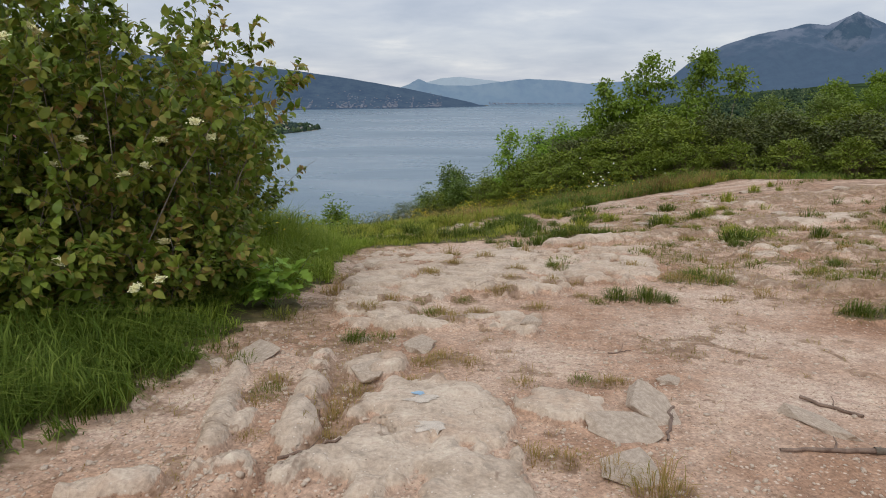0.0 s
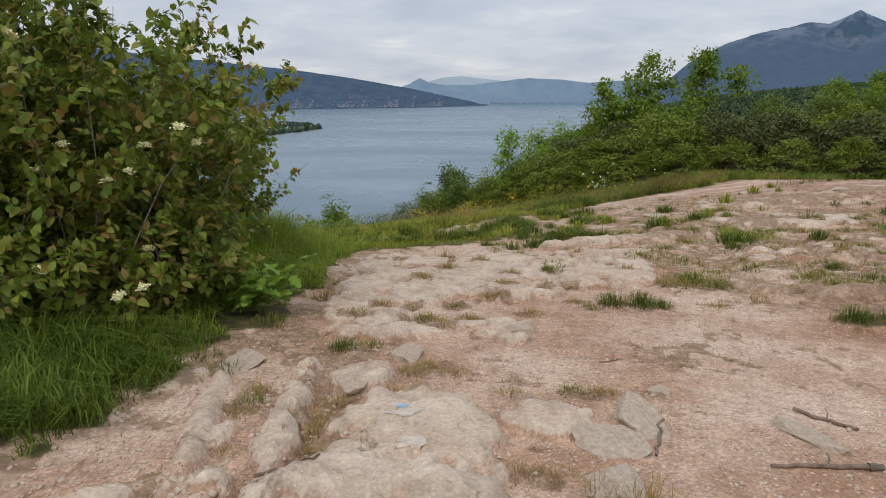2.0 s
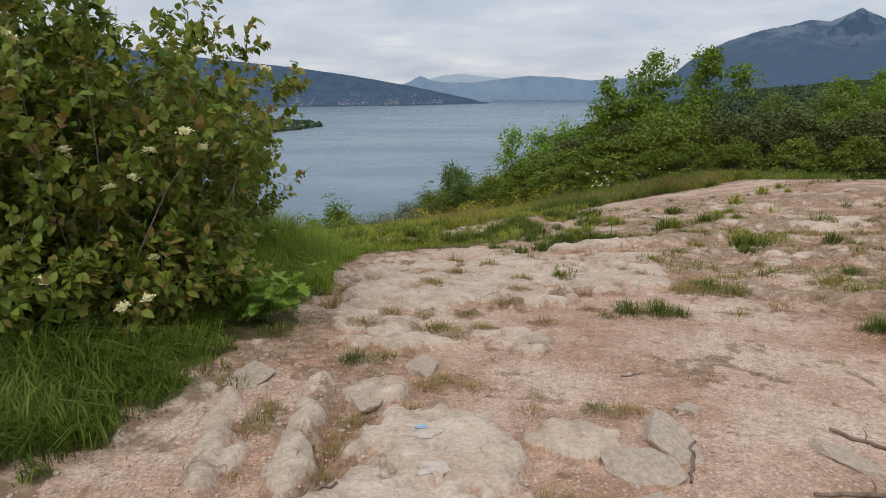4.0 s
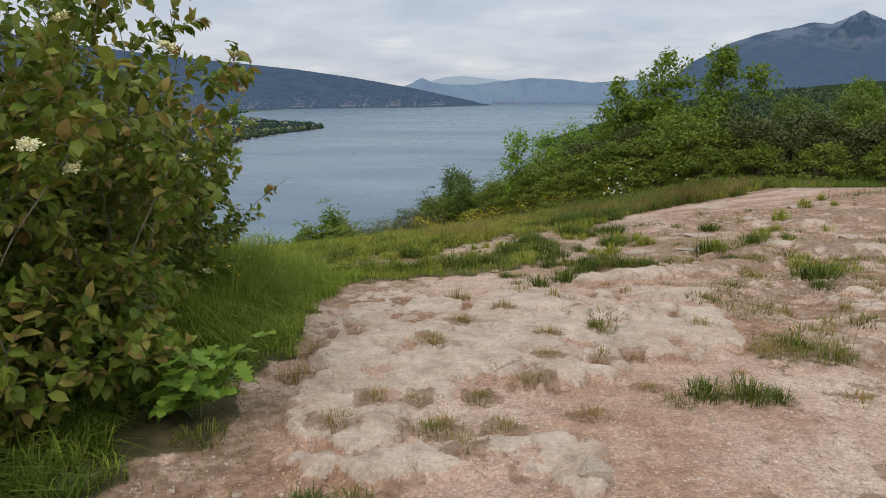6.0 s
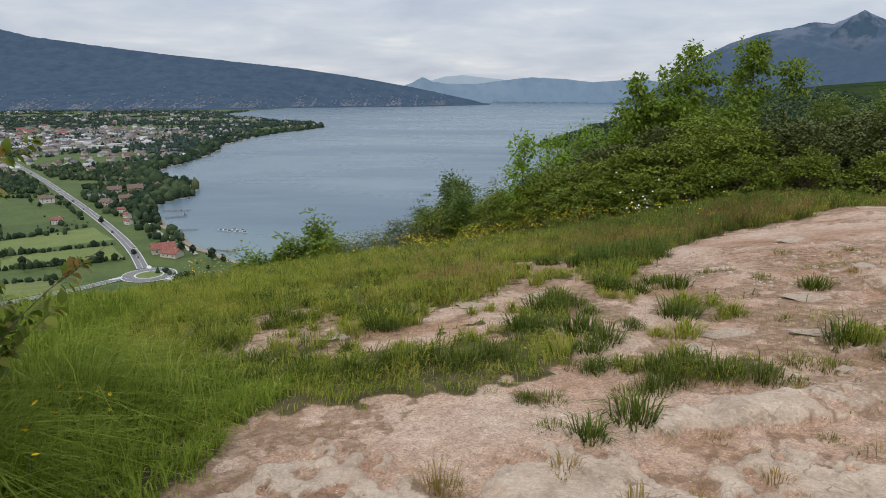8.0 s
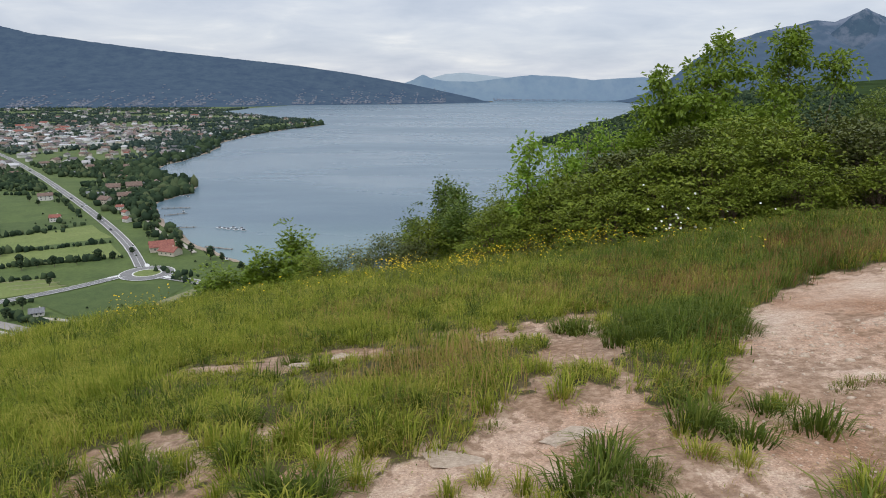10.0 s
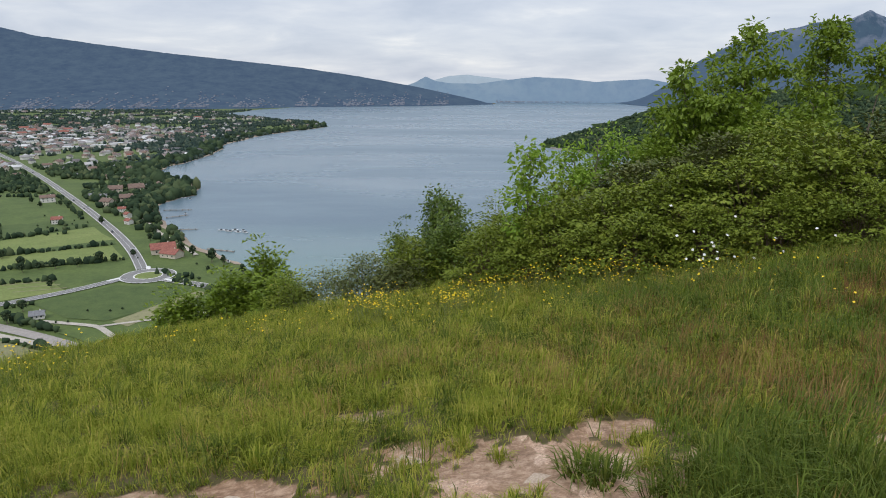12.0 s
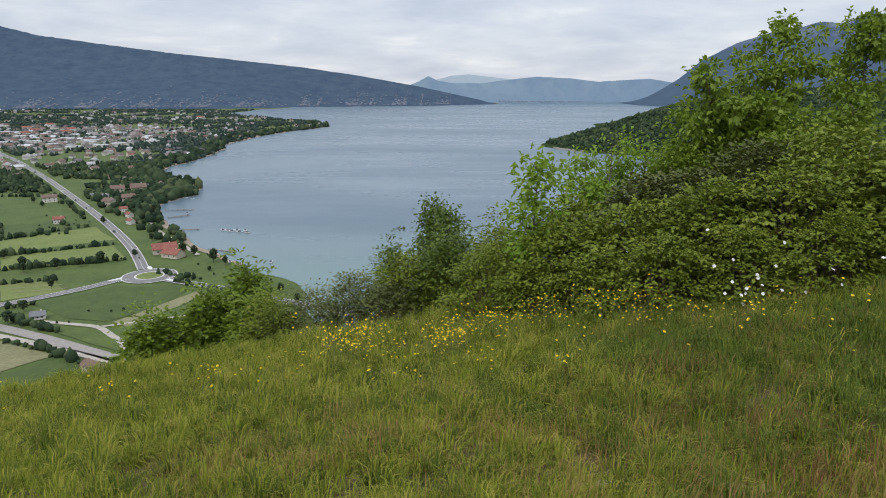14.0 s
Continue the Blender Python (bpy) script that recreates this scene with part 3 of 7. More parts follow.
def relief(x, y):
    """Height above the lie of the land, with the share of bare rock."""
    rock, h = np.zeros(np.shape(x)), np.zeros(np.shape(x))
    wob = 0.60 * (fbm(x * 2.6, y * 1.9, 31, 5, 0.6) - 0.5) + 0.55 * (fbm(x * 9, y * 6, 37, 4, 0.65) - 0.5)
    for cx, cy, rx, ry, turn, up in ROCKS:
        c, s = math.cos(turn), math.sin(turn)
        u, v = (x - cx) * c + (y - cy) * s, -(x - cx) * s + (y - cy) * c
        q = 1 - (np.abs(u / rx) ** 2.3 + np.abs(v / ry) ** 2.3) ** (1 / 2.3) + wob * (1.9 if rx < 0.25 else 0.8)
        k = sstep(-0.03, 0.10, q)
        rock = np.maximum(rock, k)
        h = np.maximum(h, 0.62 * up * (0.35 * sstep(0.0, 0.06, q) + 0.65 * sstep(0.0, 0.7, q)) * (0.55 + 0.9 * fbm(x * 6, y * 4, 39, 3)))
    gap = joints(x, y)
    rock = rock * (1 - 0.95 * gap) * (1 - 0.8 * sstep(0.60, 0.68, fbm(x * 4.5, y * 3.5, 35, 4, 0.6)))
    h = h - 0.03 * gap * (h > 0.01)
    rough = 0.014 * (fbm(x * 4, y * 4, 51, 4) - 0.5) + 0.011 * (fbm(x * 14, y * 14, 52, 3, 0.65) - 0.5)
    pits = fbm(x * 7, y * 5, 58, 3)
    rough = rough - 0.016 * sstep(0.62, 0.68, pits) * rock
    lay = 7 * fbm(x * 0.9, y * 0.8, 61, 4)
    steps = 0.022 * (np.floor(lay) + sstep(0.0, 0.07, lay - np.floor(lay))) * rock
    rut = 0.02 * (fbm(x * 3.2, y * 0.7, 83, 3) - 0.5)
    near = sstep(30, 14, np.hypot(x, y - 6))
    return (h + rough + steps * 0.6 + rut) * near, rock * near


TUFT_PATCH = [  # bare-path patches where grass keeps a hold: x, y, half width, half length, strength
    (1.28, 4.40, 0.34, 0.10, 1.0), (2.68, 3.90, 0.36, 0.16, 1.0), (2.0, 5.15, 0.34, 0.36, 0.85), (2.2, 6.2, 0.28, 0.5, 0.7), (2.75, 5.9, 0.3, 0.35, 0.6), (2.2, 6.9, 0.45, 0.14, 0.7),
    (1.68, 8.12, 0.60, 0.22, 1.0), (3.1, 7.2, 0.6, 0.14, 0.6), (2.4, 9.9, 0.45, 0.2, 0.5), (4.2, 7.0, 0.7, 0.15, 0.6), (5.8, 6.5, 0.8, 0.2, 0.5), (4.5, 9.5, 0.6, 0.15, 0.4), (3.3, 5.3, 0.35, 0.2, 0.6), (2.6, 4.7, 0.25, 0.14, 0.5),
    (6.5, 9.5, 0.9, 0.2, 0.5), (8.0, 8.5, 0.9, 0.2, 0.5), (6.5, 12, 1.0, 0.2, 0.5), (2.42, 12.9, 0.5, 0.45, 1.0), (3.6, 7.9, 0.6, 0.16, 0.6), (5.2, 7.7, 0.9, 0.16, 0.6), (4.0, 6.1, 0.5, 0.14, 0.6), (3.4, 9.0, 0.4, 0.16, 0.5), (4.0, 4.6, 0.5, 0.2, 0.6), (4.4, 10.8, 0.8, 0.16, 0.4),
    (1.0, 9.25, 0.5, 0.18, 0.8), (1.25, 10.0, 0.4, 0.3, 0.8), (1.75, 10.7, 0.4, 0.3, 0.8), (1.5, 9.2, 0.3, 0.15, 0.6),
]
BARE_PATCH = [  # worn dirt in the meadow
    (-2.05, 13.15, 0.45, 0.25, 1.0), (-1.25, 13.15, 0.5, 0.28, 1.0), (-0.6, 13.3, 0.42, 0.34, 1.0), (0.35, 13.78, 0.45, 0.26, 1.0), (1.4, 13.15, 0.42, 0.5, 1.0), (1.5, 12.4, 0.35, 0.4, 1.0), (1.85, 13.9, 0.3, 0.16, 0.9), (-1.8, 10.97, 0.4, 0.2, 1.0), (-0.9, 11.0, 0.4, 0.2, 1.0), (0.8, 10.97, 0.4, 0.25, 0.9),
    (-1.45, 9.95, 0.45, 0.2, 1.0), (-0.55, 10.2, 0.4, 0.35, 0.8), (-0.6, 9.1, 0.7, 0.18, 0.8), (0.45, 10.2, 0.4, 0.5, 0.8), (1.05, 10.9, 0.5, 0.5, 0.9),
    (0.15, 9.35, 0.5, 0.2, 0.8), (1.5, 9.4, 0.6, 0.5, 0.9), (-1.6, 13.5, 0.4, 0.12, 0.8), (-0.8, 13.3, 0.35, 0.2, 0.9), (0.35, 13.9, 0.4, 0.2, 0.9), (1.35, 13.4, 0.5, 0.3, 0.9), (1.6, 12.7, 0.35, 0.25, 0.9), (1.6, 14.0, 0.2, 0.2, 0.7), (3.4, 16.6, 0.22, 0.25, 0.4),
    (-0.7, 12.9, 0.4, 0.15, 0.6), (-0.2, 14.9, 0.3, 0.14, 0.6), (-0.2, 9.85, 1.6, 0.75, 0.85), (1.2, 10.5, 1.1, 0.9, 0.8), (-0.9, 13.1, 0.9, 0.3, 0.85), (1.1, 13.4, 0.8, 0.4, 0.85),
]


def turf_share(x, y):
    g = sstep(0.10, -0.12, path_side(x, y))
    wob = 1.5 * (fbm(x * 3, y * 3, 21, 4, 0.6) - 0.5)
    for cx, cy, rx, ry, k in TUFT_PATCH:
        g = np.maximum(g, k * sstep(0.0, 0.3, 1 - np.hypot((x - cx) / rx, (y - cy) / ry) + wob))
    g = np.maximum(g, 0.7 * sstep(0.56, 0.63, fbm(x * 1.7, y * 2.6, 99, 4, 0.6)) * sstep(1.9, 3.0, x) * sstep(4.3, 5.2, y) * sstep(9.6, 8.4, y - 0.1 * x))
    for cx, cy, rx, ry, k in BARE_PATCH:
        g = g * (1 - k * sstep(0.0, 0.3, 1 - np.hypot((x - cx) / (1.25 * rx), (y - cy) / (1.35 * ry)) + 1.5 * wob + 0.9 * (fbm(x * 9, y * 9, 23, 2) - 0.5)))
    return np.clip(g, 0, 1)


SOIL_POCKET = [  # earth held round tufts in the slabs: x, y, radius
    (0.0, 6.72, 0.16), (0.0, 5.66, 0.14), (0.9, 5.5, 0.13), (-0.86, 5.11, 0.15), (-0.18, 5.13, 0.13), (-0.2, 5.35, 0.12), (0.32, 6.07, 0.14), (0.54, 5.32, 0.12), (0.34, 4.54, 0.16), (0.98, 5.06, 0.12), (0.79, 4.91, 0.14), (-0.2, 4.38, 0.13), (0.07, 4.41, 0.12), (-0.13, 4.05, 0.2), (0.15, 4.06, 0.14), (-0.03, 3.8, 0.13),
    (0.56, 4.19, 0.14), (0.93, 4.55, 0.14), (0.44, 4.85, 0.12), (-0.44, 4.36, 0.13), (-0.57, 4.01, 0.14), (-0.87, 4.69, 0.16), (-0.82, 2.66, 0.16), (-0.5, 2.4, 0.14), (-0.46, 2.62, 0.12), (-0.12, 3.05, 0.2), (0.3, 2.0, 0.13), (0.6, 1.78, 0.12), (0.62, 2.73, 0.12), (-0.18, 2.72, 0.1),
]


def soil_share(x, y):
    """Pockets of dark earth caught in hollows of the rock and dirt."""
    q = 0.45 * fbm(x * 1.6, y * 1.2, 64, 2) + 0.55 * fbm(x * 7.0 + 0.8 * y, y * 5.0, 66, 3, 0.6)
    lane = sstep(0.07, 0.0, np.abs(vnoise(x * 0.9, y * 0.7, 67) - 0.5)) * sstep(0.45, 0.6, vnoise(x * 5, y * 5, 68))
    edge = sstep(0.5, 0.0, path_side(x, y)) * 1.0
    slab = relief(x, y)[1]
    ragged = 0.9 * (fbm(x * 11, y * 8, 29, 3, 0.65) - 0.5)
    pocket = np.zeros(np.shape(x))
    for cx, cy, k in SOIL_POCKET:
        pocket = np.maximum(pocket, sstep(0.0, 0.35, 1 - np.hypot((x - cx) / (0.95 * k), (y - cy) / (0.75 * k)) + 1.6 * ragged))
    return np.clip(0.9 * pocket + sstep(0.60, 0.65, q) * (1 - 0.7 * slab) + 0.5 * lane * (1 - slab) + edge * sstep(0.4, 0.55, q) + 0.85 * joints(x, y) * sstep(0.5, 1.5, y) + 1.0 * sstep(0.40, 0.54, fbm(x * 2.2, y * 3.4, 74, 4, 0.65)) * np.maximum(sstep(1.6, 2.8, x), 0.8 * sstep(0.9, 1.6, x) * sstep(7.5, 8.0, y)) * sstep(3.6, 4.6, y) * sstep(12.5, 10, y - 0.2 * x), 0, 1) * sstep(26, 12, np.hypot(x, y - 6))


def grow_axis(lo, hi, step, mid_lo, mid_hi, mid_step, end_lo, end_hi, rate=1.13):
    """Coordinates that are dense in the middle and widen outwards."""
    a = list(np.arange(lo, hi, step))
    x = hi
    while x < mid_hi:
        a.append(x)
        x += mid_step
    s = mid_step
    while x < end_hi:
        a.append(x)
        s *= rate
        x += s
    b, x = [], lo - mid_step
    while x > mid_lo:
        b.append(x)
        x -= mid_step
    s = mid_step
    while x > end_lo:
        b.append(x)
        s *= rate
        x -= s
    return np.array(b[::-1] + a)


def build_ground():
    xs = grow_axis(-1.8, 2.6, 0.02, -4.0, 8.0, 0.08, -6000, 6000)
    ys = grow_axis(1.4, 8.0, 0.02, 0.4, 16.5, 0.08, -3000, 6500)
    X, Y = np.meshgrid(xs, ys)
    Z = ground_z(X, Y)
    h, rock = relief(X, Y)
    turf = turf_share(X, Y)
    far = sstep(60, 160, np.hypot(X, Y))
    lump = 0.10 * (fbm(X * 0.8, Y * 0.8, 13, 3) - 0.5) * sstep(0.2, -0.8, path_side(X, Y)) * (1 - far)
    Z = Z + h * (1 - 0.7 * turf) + lump + 0.03 * turf * (1 - far)
    nx, ny = len(xs), len(ys)
    k = np.arange(nx * ny).reshape(ny, nx)
    F = np.stack([k[:-1, :-1], k[:-1, 1:], k[1:, 1:], k[1:, :-1]], -1).reshape(-1, 4)
    me = mesh_of("ground", np.stack([X, Y, Z], -1).reshape(-1, 3), F, M_GROUND, True)
    for name, val in (("soil", 0.9 * soil_share(X, Y)), ("rock", rock * (1 - turf)), ("turf", np.maximum(turf * (1 - 0.4 * sstep(0.1, 0.5, path_side(X, Y))), far))):
        at = me.attributes.new(name, "FLOAT", "POINT")
        at.data.foreach_set("value", val.astype(np.float32).ravel())
    return thing("ground", "bare pink dirt and pale limestone hilltop with worn turf", "ground", kind="structure", data=me)


def surface_z(x, y):
    h, _ = relief(np.asarray(x, float), np.asarray(y, float))
    t = turf_share(np.asarray(x, float), np.asarray(y, float))
    lump = 0.10 * (fbm(np.asarray(x) * 0.8, np.asarray(y) * 0.8, 13, 3) - 0.5) * sstep(0.2, -0.8, path_side(x, y))
    return ground_z(x, y) + h * (1 - 0.7 * t) + lump + 0.03 * t


build_ground()

# ---- lake and valley floor ----
SHORE = [(-60, 330), (-100, 420), (-148, 463), (-176, 491), (-199, 512), (-249, 583), (-287, 647), (-311, 710), (-294, 762), (-332, 854), (-413, 921), (-439, 1029),
         (-430, 1150), (-443, 1267), (-475, 1409), (-463, 1659), (-431, 1822), (-366, 2021), (-456, 2255), (-603, 2386), (-817, 2618), (-963, 2854),
         (-938, 3093), (-938, 3296), (-853, 3623), (-566, 3745), (-163, 3887), (253, 4315), (306, 4574), (787, 4706), (1234, 4767), (1700, 4600), (1400, 3000), (900, 1500), (500, 500), (200, 150), (40, 200)]


def wavering(points, amount, rounds, seed):
    """A closed outline with finer and finer bends between its corners."""
    r = random.Random(seed)
    for k in range(rounds):
        out = []
        for (x0, y0), (x1, y1) in zip(points, points[1:] + points[:1]):
            d = math.hypot(x1 - x0, y1 - y0) * amount
            out += [(x0, y0), ((x0 + x1) / 2 + r.uniform(-d, d), (y0 + y1) / 2 + r.uniform(-d, d))]
        points = out
    return points


def sheet(name, outline, z, mat, label, category, kind="structure"):
    bm = bmesh.new()
    f = bm.faces.new([bm.verts.new((x, y, z)) for x, y in outline])
    f.normal_update()
    if f.normal.z < 0:
        f.normal_flip()
    bmesh.ops.triangulate(bm, faces=[f])
    me = bpy.data.meshes.new(name)
    bm.to_mesh(me)
    bm.free()
    me.materials.append(mat)
    return thing(name, label, category, kind=kind, data=me)


SHORELINE = wavering(SHORE, 0.07, 2, 4)
sheet("water", SHORELINE, LAKE, M_WATER, "wide grey-blue lake, calm with faint streaks", "lake")
sheet("ground_valley", [(-6000, 200), (-300, 180), (-40, 180), (20, 260), (20, 500), (-250, 900), (-250, 2200), (-800, 3000), (-800, 4900), (-6000, 4900)], PLAIN + 0.12, M_FIELD, "green valley floor beside the lake", "meadow")


def beach():
    line = SHORELINE[8:68]
    V, F = [], []
    for k, (x, y) in enumerate(line):
        w = 3 + 14 * vnoise(k * 0.35, 0.5, 12) ** 2 * (1 + y / 900) + 22 * float(sstep(850, 1050, y) * sstep(1700, 1400, y))
        V += [(x + 1.5, y, LAKE + 0.06), (x - w, y + 0.2 * w, LAKE + 0.10)]
        if k:
            F.append((2 * k - 2, 2 * k, 2 * k + 1, 2 * k - 1))
    thing("beach", "narrow brown muddy beach along the lake", "beach", kind="structure", data=mesh_of("beach", V, F, M_SAND))


beach()


def ridge(name, crest, crest_y, base, mat, label, depth_back=500, rough=0.12, nu=260, nv=48, seed=1):
    """A range of hills: crest heights along x, falling forward to its foot."""
    cx, cz = zip(*crest)
    bx, by = zip(*base)
    X = np.linspace(cx[0], cx[-1], nu)
    top = np.interp(X, cx, cz)
    foot = np.interp(X, bx, by)
    v = np.concatenate([np.linspace(0, 1, nv), 1 + np.linspace(0.05, 1, 10)])
    U, W = np.meshgrid(X, v)
    T, B = np.meshgrid(top, v)[0], np.meshgrid(foot, v)[0]
    Y = np.where(W <= 1, B + (crest_y - B) * W, crest_y + depth_back * (W - 1))
    rise = np.where(W <= 1, W ** 1.15 * (1 - 0.18 * np.sin(W * math.pi)), 1 - (W - 1))
    n = fbm(U / 260, Y / 320, seed, 6, 0.58) - 0.5
    amp = np.clip(T - PLAIN, 5, None)
    Z = PLAIN + amp * rise + n * rough * amp * np.sin(np.clip(W, 0, 1) * math.pi) + amp * 0.02 * (fbm(U / 30, Y / 30, seed + 3, 3) - 0.5)
    k = np.arange(U.size).reshape(U.shape)
    F = np.stack([k[:-1, :-1], k[:-1, 1:], k[1:, 1:], k[1:, :-1]], -1).reshape(-1, 4)
    return thing(name, label, "hills", kind="structure", data=mesh_of(name, np.stack([U, Y, Z], -1).reshape(-1, 3), F, mat, True))


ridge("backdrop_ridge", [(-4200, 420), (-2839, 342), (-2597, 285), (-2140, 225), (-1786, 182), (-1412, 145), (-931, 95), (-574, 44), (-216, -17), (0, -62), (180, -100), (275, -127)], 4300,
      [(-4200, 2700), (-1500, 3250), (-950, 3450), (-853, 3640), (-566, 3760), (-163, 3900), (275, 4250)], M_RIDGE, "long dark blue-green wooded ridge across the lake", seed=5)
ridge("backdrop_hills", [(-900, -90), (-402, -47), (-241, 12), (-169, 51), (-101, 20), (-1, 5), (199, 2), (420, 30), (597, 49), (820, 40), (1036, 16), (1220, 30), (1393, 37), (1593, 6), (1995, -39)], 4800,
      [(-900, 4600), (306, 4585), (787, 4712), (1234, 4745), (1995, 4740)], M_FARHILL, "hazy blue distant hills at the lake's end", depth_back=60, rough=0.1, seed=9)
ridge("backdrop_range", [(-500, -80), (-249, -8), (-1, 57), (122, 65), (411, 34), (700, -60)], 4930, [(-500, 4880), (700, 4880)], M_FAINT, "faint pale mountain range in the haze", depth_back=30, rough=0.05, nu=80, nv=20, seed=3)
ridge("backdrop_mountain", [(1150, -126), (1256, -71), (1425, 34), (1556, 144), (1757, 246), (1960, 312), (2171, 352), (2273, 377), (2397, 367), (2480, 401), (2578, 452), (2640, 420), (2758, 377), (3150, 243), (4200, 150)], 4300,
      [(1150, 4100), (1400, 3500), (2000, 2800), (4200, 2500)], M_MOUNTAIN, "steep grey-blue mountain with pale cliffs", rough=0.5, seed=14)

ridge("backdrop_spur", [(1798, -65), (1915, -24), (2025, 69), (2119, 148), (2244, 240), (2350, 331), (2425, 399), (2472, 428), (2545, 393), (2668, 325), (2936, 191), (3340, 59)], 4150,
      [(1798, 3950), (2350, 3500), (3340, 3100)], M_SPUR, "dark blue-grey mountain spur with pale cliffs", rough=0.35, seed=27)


def headland_z(x, y):
    crest = np.interp(x, [170, 400, 1400], [1450, 1620, 2000])
    foot = np.interp(x, [170, 200, 260, 400, 1400], [1420, 1350, 1265, 1180, 900])
    x = x - 0.62 * np.clip(y - 1450, 0, 400)
    top = np.interp(x, [170, 190, 240, 300, 380, 450, 520, 640, 850, 1400], [-132, -126, -114, -94, -64, -44, -32, -18, 2, 34])
    s = np.where(y < crest, (y - foot) / np.maximum(crest - foot, 1), 1 - (y - crest) / 600)
    return PLAIN - 1 + (top - PLAIN + 1) * np.sin(np.clip(s, 0, 1) * math.pi / 2) ** 0.8


def headland():
    U, W = np.meshgrid(np.linspace(170, 1400, 120), np.linspace(880, 2600, 90))
    Z = headland_z(U, W) + 3 * (fbm(U / 40, W / 40, 4, 3) - 0.5)
    k = np.arange(U.size).reshape(U.shape)
    F = np.stack([k[:-1, :-1], k[:-1, 1:], k[1:, 1:], k[1:, :-1]], -1).reshape(-1, 4)
    thing("backdrop_headland", "steep wooded headland reaching into the lake", "headland", kind="structure", data=mesh_of("headland", np.stack([U, W, Z], -1).reshape(-1, 3), F, M_HEAD, True))
    # pale cliff foot
    X = np.linspace(203, 252, 60)
    Y = np.interp(X, [196, 200, 260, 300], [1360, 1348, 1262, 1235])
    n = fbm(X / 9, Y / 9, 8, 3)
    V = [(x, y - 2, LAKE - 1) for x, y in zip(X, Y)] + [(x + 1.5, y + 4, LAKE + 1 + 9 * max(0, k - 0.35)) for x, y, k in zip(X, Y, n)]
    F = [(i, i + 1, i + 61, i + 60) for i in range(59)]
    thing("rock_cliff", "low pale limestone cliff at the water's edge", "cliff", kind="structure", data=mesh_of("cliff", V, F, M_CLIFF))


headland()

# ---- plants ----


def unit(v):
    return v / np.maximum(np.linalg.norm(v, axis=-1, keepdims=True), 1e-9)


def leaves(P, D, U, length, width, fine=False, cup=0.18, droop=0.15):
    """Leaf blades at P along D, facing U: folded along the midrib, with an oval outline."""
    D = unit(D)
    S = unit(np.cross(D, U))
    N = np.cross(S, D)
    L, W = np.asarray(length)[:, None], np.asarray(width)[:, None]
    if fine:
        V = np.stack([P, P + D * L * 0.28 + S * W * 0.42 + N * W * cup, P + D * L * 0.62 + S * W * 0.40 + N * (W * cup - L * droop * 0.3), P + D * L - N * L * droop,
                      P + D * L * 0.62 - S * W * 0.40 + N * (W * cup - L * droop * 0.3), P + D * L * 0.28 - S * W * 0.42 + N * W * cup], 1)
        T = np.array([[0, 1, 5], [1, 2, 4], [1, 4, 5], [2, 3, 4]])
    else:
        V = np.stack([P, P + D * L * 0.5 + S * W * 0.5 + N * W * cup, P + D * L - N * L * droop, P + D * L * 0.5 - S * W * 0.5 + N * W * cup], 1)
        T = np.array([[0, 1, 2], [0, 2, 3]])
    n, k = V.shape[0], V.shape[1]
    return V.reshape(-1, 3), (T[None] + (np.arange(n) * k)[:, None, None]).reshape(-1, 3)


def tube(points, r0, r1, sides=5):
    P = np.asarray(points, float)
    n = len(P)
    T = unit(np.gradient(P, axis=0))
    ref = np.array([0.31, 0.17, 0.93]) if abs(T[0] @ np.array([0.31, 0.17, 0.93])) < 0.9 else np.array([1.0, 0, 0])
    A = unit(np.cross(T, ref))
    B = np.cross(T, A)
    a = np.arange(sides) / sides * 2 * math.pi
    R = np.linspace(r0, r1, n)[:, None, None]
    V = P[:, None] + R * (A[:, None] * np.cos(a)[None, :, None] + B[:, None] * np.sin(a)[None, :, None])
    k = np.arange(n * sides).reshape(n, sides)
    k2 = np.roll(k, -1, 1)
    Q = np.stack([k[:-1], k2[:-1], k2[1:], k[1:]], -1).reshape(-1, 4)
    F = np.concatenate([Q[:, [0, 1, 2]], Q[:, [0, 2, 3]]])
    return V.reshape(-1, 3), F


def bent(r, p, d, length, rise, wander, n=5):
    """A shoot from p along d that bends upwards (or droops, with rise below 0)."""
    pts, d = [np.array(p, float)], unit(np.array(d, float))
    for _ in range(n):
        d = unit(d + np.array([r.normal(0, wander), r.normal(0, wander), rise + r.normal(0, wander * 0.5)]))
        pts.append(pts[-1] + d * length / n)
    return np.array(pts)


def along(pts, s):
    f = s * (len(pts) - 1)
    i = min(int(f), len(pts) - 2)
    return pts[i] + (pts[i + 1] - pts[i]) * (f - i), unit(pts[i + 1] - pts[i])


